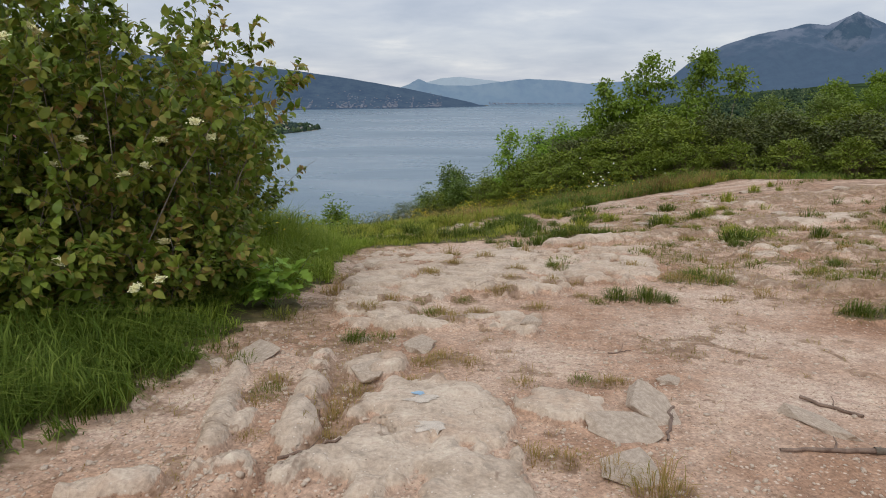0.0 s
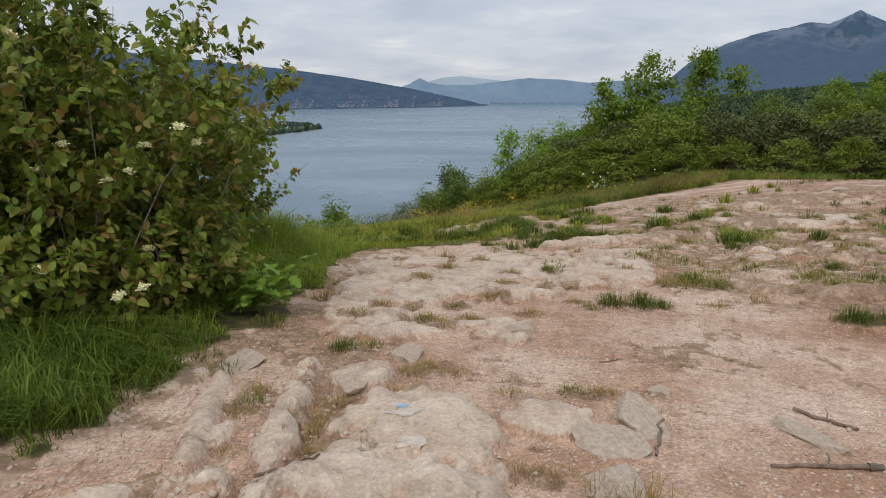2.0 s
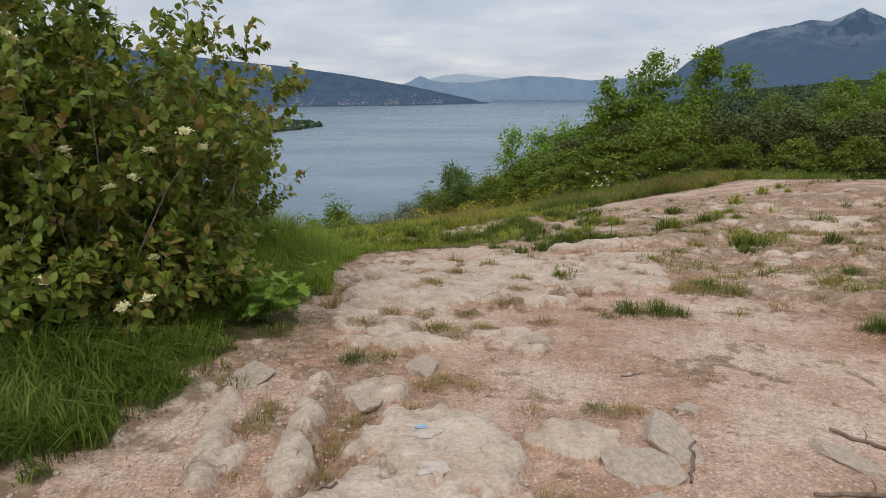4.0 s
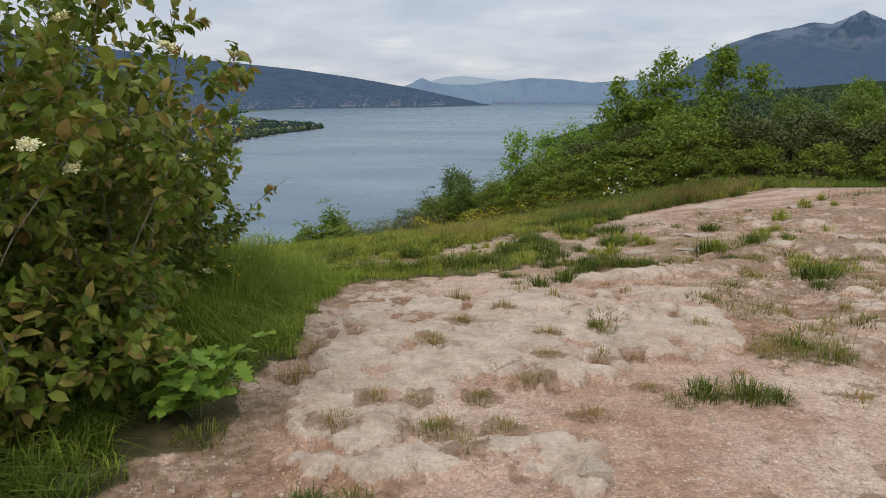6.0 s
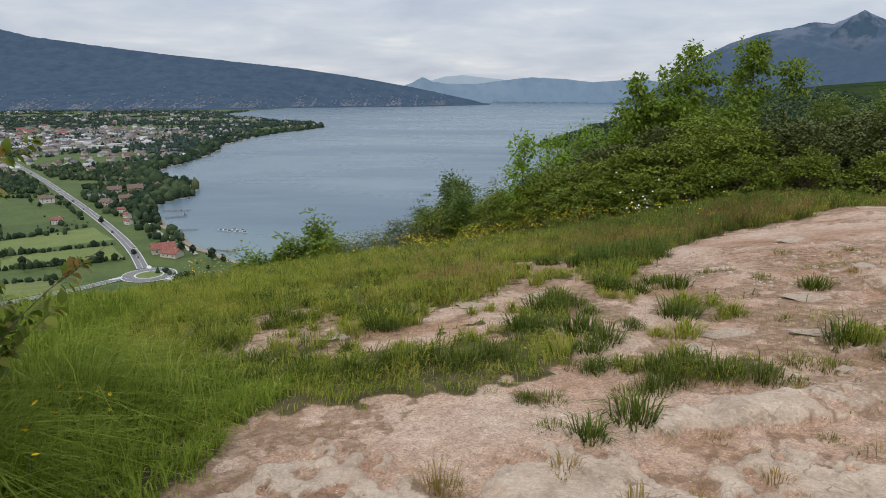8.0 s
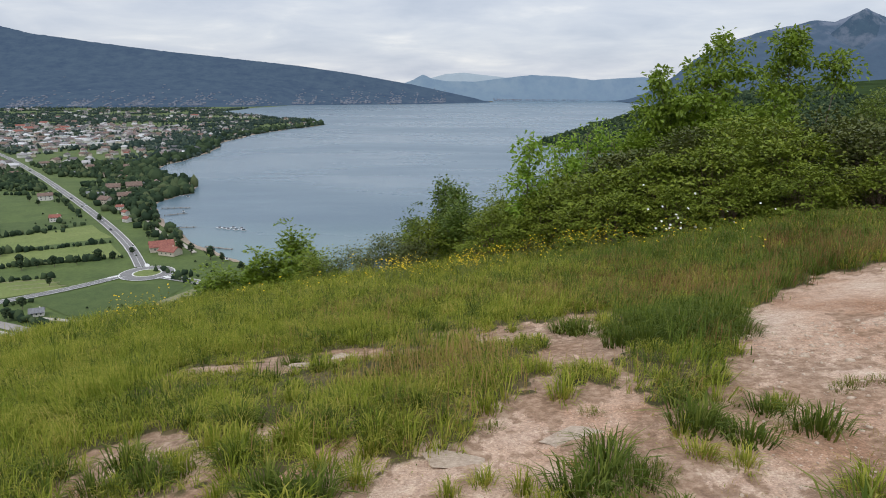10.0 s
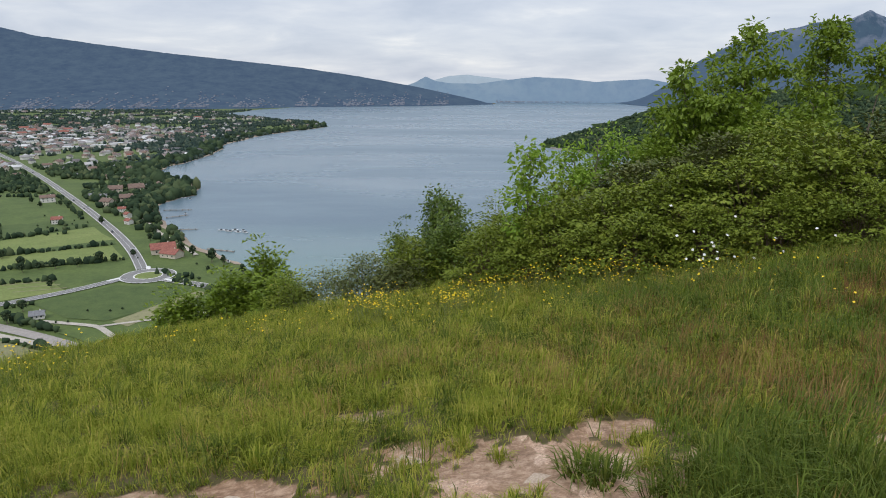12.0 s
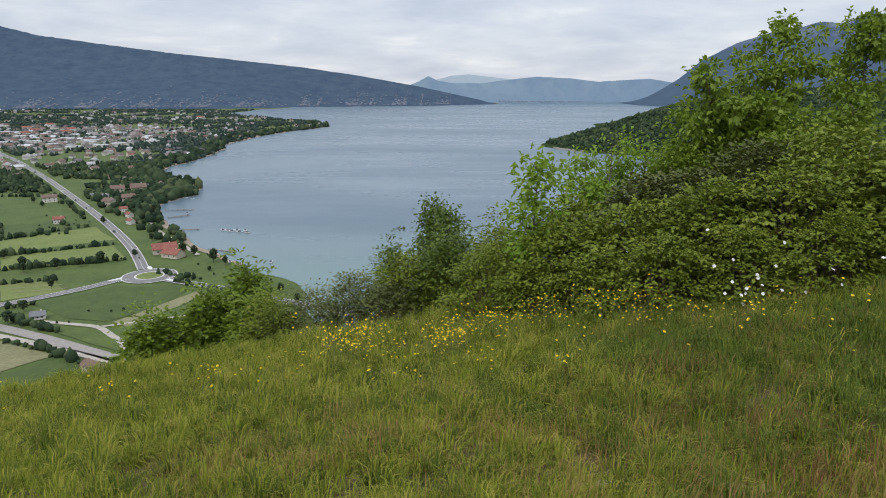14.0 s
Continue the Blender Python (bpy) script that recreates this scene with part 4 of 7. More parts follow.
def shrub(seed, stems, height, spread, lean, twigs, twig_len, per_twig, leaf_len, leaf_w, rise=0.15, wander=0.10, fine=False, start=0.25, base_r=0.25, stem_r=0.014, droop_leaf=0.35, tip_bias=1.0, taper=0.0):
    """Woody plant: arching stems, twigs along them, leaves along the twigs. Gives wood, leaves and the twig ends."""
    r = np.random.default_rng(seed)
    wood, LP, LD, LU, LS, ends = [], [], [], [], [], []
    for i in range(stems):
        a = r.uniform(0, 2 * math.pi)
        q = r.uniform(0.1, 1) ** 0.6
        base = np.array([math.cos(a) * base_r * q, math.sin(a) * base_r * q, -0.06])
        h = height * r.uniform(0.65, 1.05) * (1 + 0.12 * taper - taper * q)
        d = np.array([math.cos(a) * spread * q, math.sin(a) * spread * q, 1.0]) + np.array(lean) * r.uniform(0.4, 1.2)
        st = bent(r, base, d, h * (1 + 0.3 * spread * q), rise * r.uniform(-0.6, 1), wander, 8)
        wood.append(tube(st, stem_r * r.uniform(0.7, 1.2), 0.002, 5 if stem_r > 0.012 else 3))
        for j in range(int(twigs * r.uniform(0.7, 1.2))):
            s = start + (1 - start) * r.uniform(0, 1) ** tip_bias
            p, t = along(st, min(s, 0.999))
            b = r.uniform(0, 2 * math.pi)
            side = np.array([math.cos(b), math.sin(b), r.uniform(-0.3, 0.6)])
            tw = bent(r, p, unit(side + 0.5 * t), twig_len * r.uniform(0.5, 1.2) * (1.15 - 0.6 * s), 0.08, 0.16, 4)
            wood.append(tube(tw[::2], 0.004 * stem_r / 0.014, 0.0012, 3))
            ends.append(tw[-1])
            for k in range(per_twig):
                u = (k + 0.7) / per_twig
                lp, lt = along(tw, min(u, 0.999))
                c = r.uniform(0, 2 * math.pi)
                sd = unit(np.cross(lt, [math.cos(c), math.sin(c), 0.2]))
                LP.append(lp)
                LD.append(lt * 0.5 + sd * r.uniform(0.6, 1.2) + np.array([0, 0, -droop_leaf * r.uniform(0, 1.4)]))
                LU.append(np.array([r.normal(0, 0.45), r.normal(0, 0.45), 1.0]))
                LS.append(r.uniform(0.6, 1.2))
    LS = np.array(LS)
    lv = leaves(np.array(LP), np.array(LD), np.array(LU), leaf_len * LS, leaf_w * LS, fine)
    return join(wood), lv, np.array(ends)


def put_plant(name, label, category, wood, lv, mat_leaf, at, group="", mat_wood=None, wood_name="stem", leaf_name="foliage"):
    e = thing(name, label, category, group)
    e.matrix_basis = at
    child(wood_name, mesh_of(wood_name, *wood, mat_wood or M_BARK, True), e)
    child(leaf_name, mesh_of(leaf_name, *lv, mat_leaf), e)
    return e


def on_ground(x, y, sink=0.03, turn=0.0, size=1.0):
    return pose(x, y, float(surface_z(x, y)) - sink, 0, 0, turn) @ Matrix.Diagonal((size, size, size, 1))


def blossom_mesh(r, n, radius):
    """A flat-topped head of tiny cream florets."""
    P = np.stack([r.normal(0, radius * 0.38, n), r.normal(0, radius * 0.38, n), r.uniform(0, radius * 0.55, n)], -1)
    D = np.stack([r.normal(0, 1, n), r.normal(0, 1, n), r.uniform(0.0, 0.8, n)], -1)
    U = np.stack([r.normal(0, 0.3, n), r.normal(0, 0.3, n), np.ones(n)], -1)
    return leaves(P, D, U, np.full(n, radius * 0.5), np.full(n, radius * 0.26))


# dogwood shrubs beside the path
def dogwood(seed, x, y, stems, height, spread, lean, twigs, blossoms, label, keep, base=1.25):
    wood, lv, ends = shrub(seed, stems, height, spread, lean, twigs, 0.42, 18, 0.070, 0.047, rise=0.05, fine=True, droop_leaf=0.12, start=0.03, base_r=base, stem_r=0.0065, tip_bias=1.0, taper=0.38)
    e = put_plant("dogwood_shrub", label, "shrub", wood, lv, M_DOGWOOD, on_ground(x, y))
    r = np.random.default_rng(seed + 1)
    me = mesh_of("flower_head", *blossom_mesh(r, 130, 0.034), M_CREAM)
    front = sorted((p for p in ends if keep(p)), key=lambda p: p[1] - 0.7 * p[0] + 0.25 * math.sin(p[2] * 41))[:blossoms * 4]
    r.shuffle(front)
    for p in front[:blossoms]:
        child("flower_head", me, e, "cream flat-topped flower head", pose(*(p + np.array([0.03, -0.05, 0.02])), r.uniform(-25, 40), r.uniform(-30, 30), r.uniform(0, 360)))
    return e


dogwood(11, -2.8, 4.35, 110, 2.75, 0.08, (0.0, -0.05, 0), 27, 26, "large bronze-green dogwood shrub with cream flower heads in long grass", lambda p: p[0] > 0.5 or p[1] < -0.5)
dogwood(23, -2.5, 6.2, 34, 1.95, 0.22, (0.05, 0.0, 0), 20, 8, "smaller dogwood with reddish young leaves beside the large one", lambda p: p[0] > 0.1, 0.6)
dogwood(41, -2.75, 3.3, 18, 1.1, 0.5, (0.0, -0.1, 0), 16, 3, "low outer dogwood branches with green leaves in long grass", lambda p: p[1] < 0, 0.5)
dogwood(37, -2.0, 3.9, 16, 1.0, 0.55, (0.05, -0.1, 0), 16, 3, "low outer dogwood branches with yellowish leaves in long grass", lambda p: p[1] < 0, 0.45)
dogwood(29, -4.4, 4.1, 42, 3.3, 0.12, (-0.05, -0.05, 0), 24, 8, "tall dogwood shrub with dense bronze-green leaves", lambda p: p[1] < 0)


# oak sprout with lobed leaves
def oak_leaf_mesh():
    """A lobed oak leaf of one metre, folded and wavy."""
    n = 20
    V, F = [], []
    for i in range(n + 1):
        s = i / n
        w = 0.30 * math.sin(math.pi * min(1, s * 0.92 + 0.06)) ** 0.8 * (0.55 + 0.75 * s) * (0.74 + 0.26 * math.cos(s * 5 * 2 * math.pi + 2.4))
        if i == n:
            w = 0.0
        z = 0.05 * math.sin(s * 9) - 0.22 * s * s
        V += [(-w, s, z + 0.26 * w), (0, s, z), (w, s, z + 0.26 * w)]
        if i:
            a = 3 * (i - 1)
            F += [(a, a + 1, a + 4, a + 3), (a + 1, a + 2, a + 5, a + 4)]
    return mesh_of("leaf", V, F, M_OAK, True)


def oak_sprout(x, y):
    e = thing("oak_sprout", "bright green young oak sprout with lobed leaves", "sapling")
    e.matrix_basis = on_ground(x, y)
    r = np.random.default_rng(5)
    leaf = oak_leaf_mesh()
    for i in range(9):
        a = r.uniform(0, 2 * math.pi)
        st = bent(r, (0, 0, -0.02), (math.cos(a) * 0.5, math.sin(a) * 0.5, 1), r.uniform(0.30, 0.50), 0.05, 0.1, 5)
        child("stem", mesh_of("stem", *tube(st, 0.005, 0.002, 5), M_STEM, True), e)
        for k in range(8):
            p, t = along(st, 0.4 + 0.59 * k / 7)
            b = k * 137.5 + r.uniform(-25, 25)
            size = r.uniform(0.13, 0.19)
            child("leaf", leaf, e, "", Matrix.Translation(p) @ pose(0, 0, 0, r.uniform(-25, 45), r.uniform(-20, 20), b) @ Matrix.Diagonal((size, size, size, 1)))


oak_sprout(-1.20, 4.15)


# thicket on the brink
def clump_plant(seed, rx, h, n, per, leaf, spread, low=0.08, flat=0.30, slim=0.72, stem=0.006):
    """A lumpy bush: leaf sprays over an uneven dome, each on its own stem. Gives wood and leaves."""
    r = np.random.default_rng(seed)
    a, z = r.uniform(0, 2 * math.pi, n), r.uniform(low, 1, n) ** 0.85
    lobes = 1 + 0.20 * np.sin(3 * a + seed) + 0.13 * np.sin(5 * a + 2 * seed + 4 * z)
    rad = np.sqrt(np.clip(1 - z ** 2.2, 0.03, 1)) * r.uniform(0.35, 1, n) ** 0.5 * lobes
    C = np.stack([rx * rad * np.cos(a), rx * rad * np.sin(a), h * z * (1 + r.normal(0, 0.07, n))], -1)
    wood = [tube(np.array([(c[0] * 0.15, c[1] * 0.15, -0.1), (c[0] * 0.6, c[1] * 0.6, c[2] * 0.62), c]), stem, stem * 0.3, 3) for c in C]
    k = np.repeat(np.arange(n), per)
    m = len(k)
    off = r.normal(0, 1, (m, 3)) * spread * r.uniform(0.6, 1.3, n)[k][:, None] * np.array([1, 1, flat])
    out = unit(C * np.array([1, 1, 0.6]))[k]
    D = unit(off * np.array([1, 1, 0.3])) + 0.5 * out + r.normal(0, 0.4, (m, 3)) - np.array([0, 0, 0.15])
    U = np.array([0, 0, 1.0]) + 0.55 * out + r.normal(0, 0.24, (m, 3))
    size = leaf * r.uniform(0.6, 1.25, m)
    return join(wood), leaves(C[k] + off, D, U, size, size * slim)


def clump_tree(seed, h, radius, n, per, leaf, spread, start=0.35, trunk=0.04, lean=0.05, stems=1):
    """A slender tree: bent trunks, rising branches, and a tuft of leaves at each branch end."""
    r = np.random.default_rng(seed)
    wood, C = [], []
    for q in range(stems):
        a0 = r.uniform(0, 2 * math.pi)
        tall = h * (1 - 0.16 * q)
        tr = bent(r, (0.2 * q * math.cos(a0), 0.2 * q * math.sin(a0), -0.1), (math.cos(a0) * lean * (1 + q), math.sin(a0) * lean * (1 + q), 1), tall, 0.10, 0.05, 9)
        tr[:, 2] *= tall / tr[-1, 2]
        wood.append(tube(tr, trunk / (1 + 0.4 * q), 0.008, 6))
        for i in range(n // stems):
            f = start + (1 - start) * (i + r.uniform(0, 1)) / (n // stems)
            p, t = along(tr, min(f, 0.995))
            b = r.uniform(0, 2 * math.pi)
            reach = radius * (0.25 + 0.95 * math.sin(math.pi * min(1, 0.15 + 0.85 * (f - start) / (1 - start))) ** 0.8) * r.uniform(0.35, 1.1)
            br = bent(r, p, (math.cos(b), math.sin(b), 0.55), reach, 0.12, 0.14, 4)
            wood.append(tube(br, 0.012, 0.004, 4))
            C.append(br[-1])
    C = np.array(C)
    k = np.repeat(np.arange(len(C)), per)
    m = len(k)
    off = r.normal(0, 1, (m, 3)) * spread * r.uniform(0.55, 1.3, len(C))[k][:, None] * np.array([1, 1, 0.8])
    D = unit(off) + r.normal(0, 0.45, (m, 3)) - np.array([0, 0, 0.25])
    U = np.array([0, 0, 1.0]) + r.normal(0, 0.5, (m, 3))
    size = leaf * r.uniform(0.6, 1.2, m)
    return join(wood), leaves(C[k] + off, D, U, size, size * 0.6)


def thicket():
    kinds = [clump_plant(40 + i, 1.15, 1.6, 150, 34, 0.088, 0.13) for i in range(4)]
    stems = [mesh_of("stem", *w, M_TWIG, True) for w, _ in kinds]
    green = [mesh_of("foliage", *lv, M_BRAMBLE) for _, lv in kinds]
    dark = [mesh_of("foliage", *lv, M_BRAMBLE_DULL) for _, lv in kinds]
    r = random.Random(3)
    front = [(2.2, 22.3, 0.62), (3.1, 21.7, 0.7), (4.0, 21.1, 0.75), (5.0, 20.8, 0.7), (6.1, 20.5, 0.7), (7.3, 20.1, 0.72), (8.6, 19.6, 0.75), (10.0, 19.1, 0.75), (11.5, 18.6, 0.75), (13.2, 18.1, 0.8)]
    mid = [(1.5, 23.2, 0.8), (2.7, 22.8, 0.95), (3.8, 22.3, 1.02), (4.9, 22.0, 1.12), (6.2, 21.7, 1.15), (7.6, 21.4, 1.18), (9.1, 20.9, 1.18), (10.7, 20.4, 1.2), (12.4, 19.9, 1.22), (14.2, 19.5, 1.25), (16.2, 19.0, 1.3)]
    rear = [(3.2, 24.0, 1.1), (4.6, 23.7, 1.25), (6.0, 23.4, 1.35), (7.5, 23.1, 1.4), (9.2, 22.6, 1.4), (11.0, 22.1, 1.42), (13.0, 21.6, 1.45), (15.0, 21.1, 1.45), (17.2, 20.6, 1.5)]
    label = ["low green bramble bush at the edge of the meadow", "dense green bramble bush on the grassy brink", "tall tangled bramble bush with dull brownish leaves"]
    for row, spots in enumerate((front, mid, rear)):
        for i, (x, y, s) in enumerate(spots):
            k = (i + row) % 4
            e = thing("bramble_bush", label[row], "bush", "brambles along the brink")
            e.matrix_basis = on_ground(x, y, 0.1, r.uniform(0, 360), s)
            child("stem", stems[k], e)
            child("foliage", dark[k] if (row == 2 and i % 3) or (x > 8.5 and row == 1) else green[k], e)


thicket()


def ash(seed, x, y, top, radius, n, label, mat, name="young_tree", group="young trees on the brink", per=52, leaf=0.16, spread=0.135, start=0.35, stems=1, trunk=0.045, lean=0.05):
    h = top - float(surface_z(x, y)) - 0.12
    wood, lv = clump_tree(seed, h, radius, n, per, leaf, spread, start, trunk, lean, stems)
    put_plant(name, label, "tree", wood, lv, mat, on_ground(x, y, 0.1), group, wood_name="trunk", leaf_name="crown")


def brush(seed, x, y, top, rx, n, label, mat, name, category="shrub", per=26, leaf=0.10, spread=0.15, low=0.1, slim=0.65):
    h = top - float(surface_z(x, y)) - 0.05
    wood, lv = clump_plant(seed, rx, h, n, per, leaf, spread, low, 0.4, slim)
    put_plant(name, label, category, wood, lv, mat, on_ground(x, y, 0.1), "shrubs along the brink")


ash(61, 8.09, 26.84, 2.48, 1.05, 69, "slender young ash tree with bright leaf tufts", M_TREE, start=0.45, stems=2)
ash(63, 10.35, 28.11, 2.7, 0.75, 45, "tall thin ash tree with bare lower trunk", M_TREE, start=0.6)
ash(65, 11.67, 27.68, 2.0, 0.5, 12, "thin ash tree with a leafy top and bare stem", M_TREE, start=0.8)
ash(62, 7.25, 26.4, 1.45, 1.1, 90, "bushy young ash tree with bright green leaves", M_TREE, stems=3, start=0.3)
ash(89, 6.35, 26.1, 0.85, 1.0, 90, "leafy young ash tree at the edge of the thicket", M_TREE, stems=3, start=0.25)
ash(64, 9.3, 26.6, 0.75, 1.2, 105, "bushy green ash tree above the brambles", M_TREE, stems=4, start=0.25)
brush(90, 5.6, 25.4, -0.35, 1.1, 162, "leafy green ash bush beside the young trees", M_TREE, "ash_bush", low=0.45, leaf=0.12)
brush(91, 7.8, 25.2, 0.15, 1.5, 212, "leafy green ash bush under the young trees", M_TREE, "ash_bush", low=0.45, leaf=0.12)
brush(66, 13.4, 27.6, 0.75, 1.7, 237, "pale green hazel bush behind the brambles", M_FRESH_PALE, "hazel_bush", low=0.45)
brush(67, 15.8, 27.8, 1.0, 1.7, 237, "pale green hazel bush behind the brambles", M_FRESH_PALE, "hazel_bush", low=0.45)
brush(68, 18.2, 28.0, 1.05, 1.7, 237, "green hazel bush behind the brambles", M_TREE, "hazel_bush", low=0.45)
ash(69, 19.4, 29.5, 1.75, 0.9, 54, "leafy young tree rising behind the hazel bushes", M_TREE, start=0.45)
ash(88, 17.2, 29.0, 1.45, 0.7, 39, "leafy young tree rising behind the hazel bushes", M_TREE, start=0.5)
brush(83, 21.0, 27.0, 1.1, 1.8, 237, "green hazel bush behind the brambles", M_TREE, "hazel_bush", low=0.45)
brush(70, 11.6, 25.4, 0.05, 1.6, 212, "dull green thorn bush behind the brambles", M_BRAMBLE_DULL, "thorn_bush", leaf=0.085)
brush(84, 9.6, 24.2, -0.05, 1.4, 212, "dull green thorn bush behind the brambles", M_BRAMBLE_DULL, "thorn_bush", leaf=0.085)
brush(86, 14.0, 24.0, 0.2, 1.7, 237, "green thorn bush behind the brambles", M_BRAMBLE, "thorn_bush", leaf=0.085)
brush(87, 16.8, 23.4, 0.35, 1.7, 237, "green thorn bush behind the brambles", M_BRAMBLE, "thorn_bush", leaf=0.085)
ash(71, 2.2, 23.06, -0.16, 0.42, 22, "slim maple sapling with fresh light green leaves", M_FRESH, "maple_sapling", start=0.35, leaf=0.12, spread=0.13, trunk=0.025)
ash(72, 3.5, 25.4, -0.35, 0.6, 45, "maple sapling with fresh light green leaves", M_FRESH, "maple_sapling", start=0.35, stems=2, leaf=0.11, spread=0.14, trunk=0.025)
ash(73, 4.25, 26.4, -0.05, 0.7, 51, "bushy maple sapling with fresh light green leaves", M_FRESH, "maple_sapling", start=0.4, stems=3, leaf=0.11, spread=0.14, trunk=0.025)
ash(75, 4.9, 25.8, -0.3, 0.6, 45, "bushy maple sapling with fresh light green leaves", M_FRESH, "maple_sapling", start=0.35, stems=2, leaf=0.11, spread=0.14, trunk=0.025)
ash(74, -0.12, 30.77, -2.38, 0.55, 90, "dark green pointed slope tree below the brink", M_SLOPE, "slope_tree", start=0.3, leaf=0.12, spread=0.17)
brush(76, -0.9, 29.6, -3.5, 0.9, 150, "dark green shrub on the slope below the brink", M_SLOPE, "slope_shrub", low=0.45)
brush(77, 0.5, 29.4, -3.25, 0.8, 150, "dark green shrub on the slope below the brink", M_SLOPE, "slope_shrub", low=0.45)
ash(92, 1.14, 29.8, -2.4, 0.6, 69, "dark green slope tree below the brink", M_SLOPE, "slope_tree", start=0.3, leaf=0.12, spread=0.18)
brush(93, 2.0, 28.6, -2.6, 0.9, 162, "green shrub on the slope below the brink", M_BRAMBLE, "slope_shrub")
brush(94, 0.7, 26.2, -3.15, 1.0, 150, "green shrub at the edge of the slope", M_BRAMBLE, "slope_shrub", leaf=0.085)
brush(95, -0.6, 25.4, -3.3, 0.9, 137, "green shrub at the edge of the slope", M_BRAMBLE_DULL, "slope_shrub", leaf=0.085)
brush(96, 2.0, 25.2, -2.2, 0.9, 150, "green shrub at the edge of the slope", M_BRAMBLE, "slope_shrub", leaf=0.085)
brush(78, -1.55, 26.2, -3.45, 1.0, 140, "grey-green willowy shrub at the edge of the slope", M_GREYLEAF, "willow_shrub", low=0.4, leaf=0.085, slim=0.5)
brush(79, -2.6, 26.4, -3.75, 1.0, 140, "grey-green willowy shrub at the edge of the slope", M_GREYLEAF, "willow_shrub", low=0.4, leaf=0.085, slim=0.5)
brush(97, -3.6, 26.4, -4.0, 1.0, 140, "dull green shrub at the edge of the slope", M_BRAMBLE, "slope_shrub", low=0.4, leaf=0.085)
brush(99, -0.35, 26.4, -2.95, 1.0, 150, "green shrub at the edge of the slope", M_BRAMBLE, "slope_shrub", low=0.4, leaf=0.09)
brush(100, 0.75, 26.4, -2.5, 1.0, 150, "leafy green shrub at the edge of the slope", M_SLOPE, "slope_shrub", low=0.4, leaf=0.1)
brush(101, 1.8, 25.9, -2.3, 0.9, 150, "leafy green shrub at the edge of the slope", M_BRAMBLE, "slope_shrub", low=0.4, leaf=0.09)
brush(102, 2.7, 25.0, -1.9, 0.9, 150, "leafy green shrub behind the brambles", M_BRAMBLE, "slope_shrub", low=0.3, leaf=0.09)
brush(80, -4.9, 28.6, -4.1, 1.0, 162, "leafy green oak bush on the edge of the slope", M_TREE, "oak_bush", low=0.45, leaf=0.15, spread=0.19)
brush(81, -6.0, 28.4, -4.75, 1.2, 187, "leafy green oak bush on the edge of the slope", M_TREE, "oak_bush", low=0.45, leaf=0.15, spread=0.19)
brush(82, -7.3, 28.0, -5.15, 1.2, 187, "leafy green oak bush on the edge of the slope", M_TREE, "oak_bush", low=0.45, leaf=0.15, spread=0.19)
brush(85, -4.2, 27.4, -4.45, 0.9, 137, "leafy green oak bush on the edge of the slope", M_TREE, "oak_bush", low=0.45, leaf=0.14, spread=0.18)


# wild rose blooms on the brambles
def rose_spray(x, y, z, n, seed):
    r = np.random.default_rng(seed)
    e = thing("wild_rose", "white wild rose blossoms scattered over brambles", "flower", "wild roses")
    e.matrix_basis = pose(x, y, float(surface_z(x, y)))
    top = z - float(surface_z(x, y))
    stem = [tube(bent(r, (r.normal(0, 0.1), r.normal(0, 0.1), 0), (r.normal(0, 0.25), r.normal(0, 0.2) - 0.1, 1), top * 1.05, -0.02, 0.08, 6), 0.005, 0.002, 4) for _ in range(5)]
    child("stem", mesh_of("stem", *join(stem), M_STEM, True), e)
    P = np.zeros((6, 3))
    a = np.arange(6) / 6 * 2 * math.pi
    D = np.stack([np.cos(a), np.sin(a), np.full(6, 0.35)], -1)
    me = mesh_of("bloom", *leaves(P, D, np.tile([0, 0, 1.0], (6, 1)), np.full(6, 0.027), np.full(6, 0.029)), M_WHITE)
    for k in range(n):
        p = (r.normal(0, 0.32), r.normal(-0.15, 0.12), top + r.normal(-0.15, 0.28))
        child("bloom", me, e, "", pose(*p, r.uniform(20, 80), r.uniform(-25, 25), r.uniform(-30, 30)))


rose_spray(4.85, 19.9, -1.4, 16, 1)
rose_spray(5.5, 19.9, -1.75, 12, 2)
rose_spray(6.6, 19.8, -1.7, 6, 3)

# ---- grass ----


def blades(r, x, y, h, w, lean=0.45, z=None):
    """Grass blades: tapered strips that bend over."""
    n = len(x)
    z = surface_z(x, y) - 0.01 if z is None else z
    a = 2 * math.pi * 2.2 * fbm(x * 1.1, y * 1.1, 55, 3) + r.normal(0, 1.1, n)
    d = np.stack([np.cos(a), np.sin(a), np.zeros(n)], -1)
    b = a + r.uniform(0.8, 2.3, n)
    s = np.stack([np.cos(b), np.sin(b), np.zeros(n)], -1) * (w / 2)[:, None]
    p = np.stack([x, y, z], -1)
    up = np.array([0, 0, 1.0])
    k = (r.uniform(0.1, 1, n) ** 0.8 * lean)[:, None]
    H = h[:, None]
    m = p + up * H * (0.62 - 0.12 * k) + d * H * k * 0.30
    t = p + up * H * (1 - 0.62 * k) + d * H * k * 0.95
    V = np.stack([p - s, p + s, m - s * 0.8, m + s * 0.8, t], 1)
    T = np.array([[0, 1, 3], [0, 3, 2], [2, 3, 4]])
    return V.reshape(-1, 3), (T[None] + (np.arange(n) * 5)[:, None, None]).reshape(-1, 3)


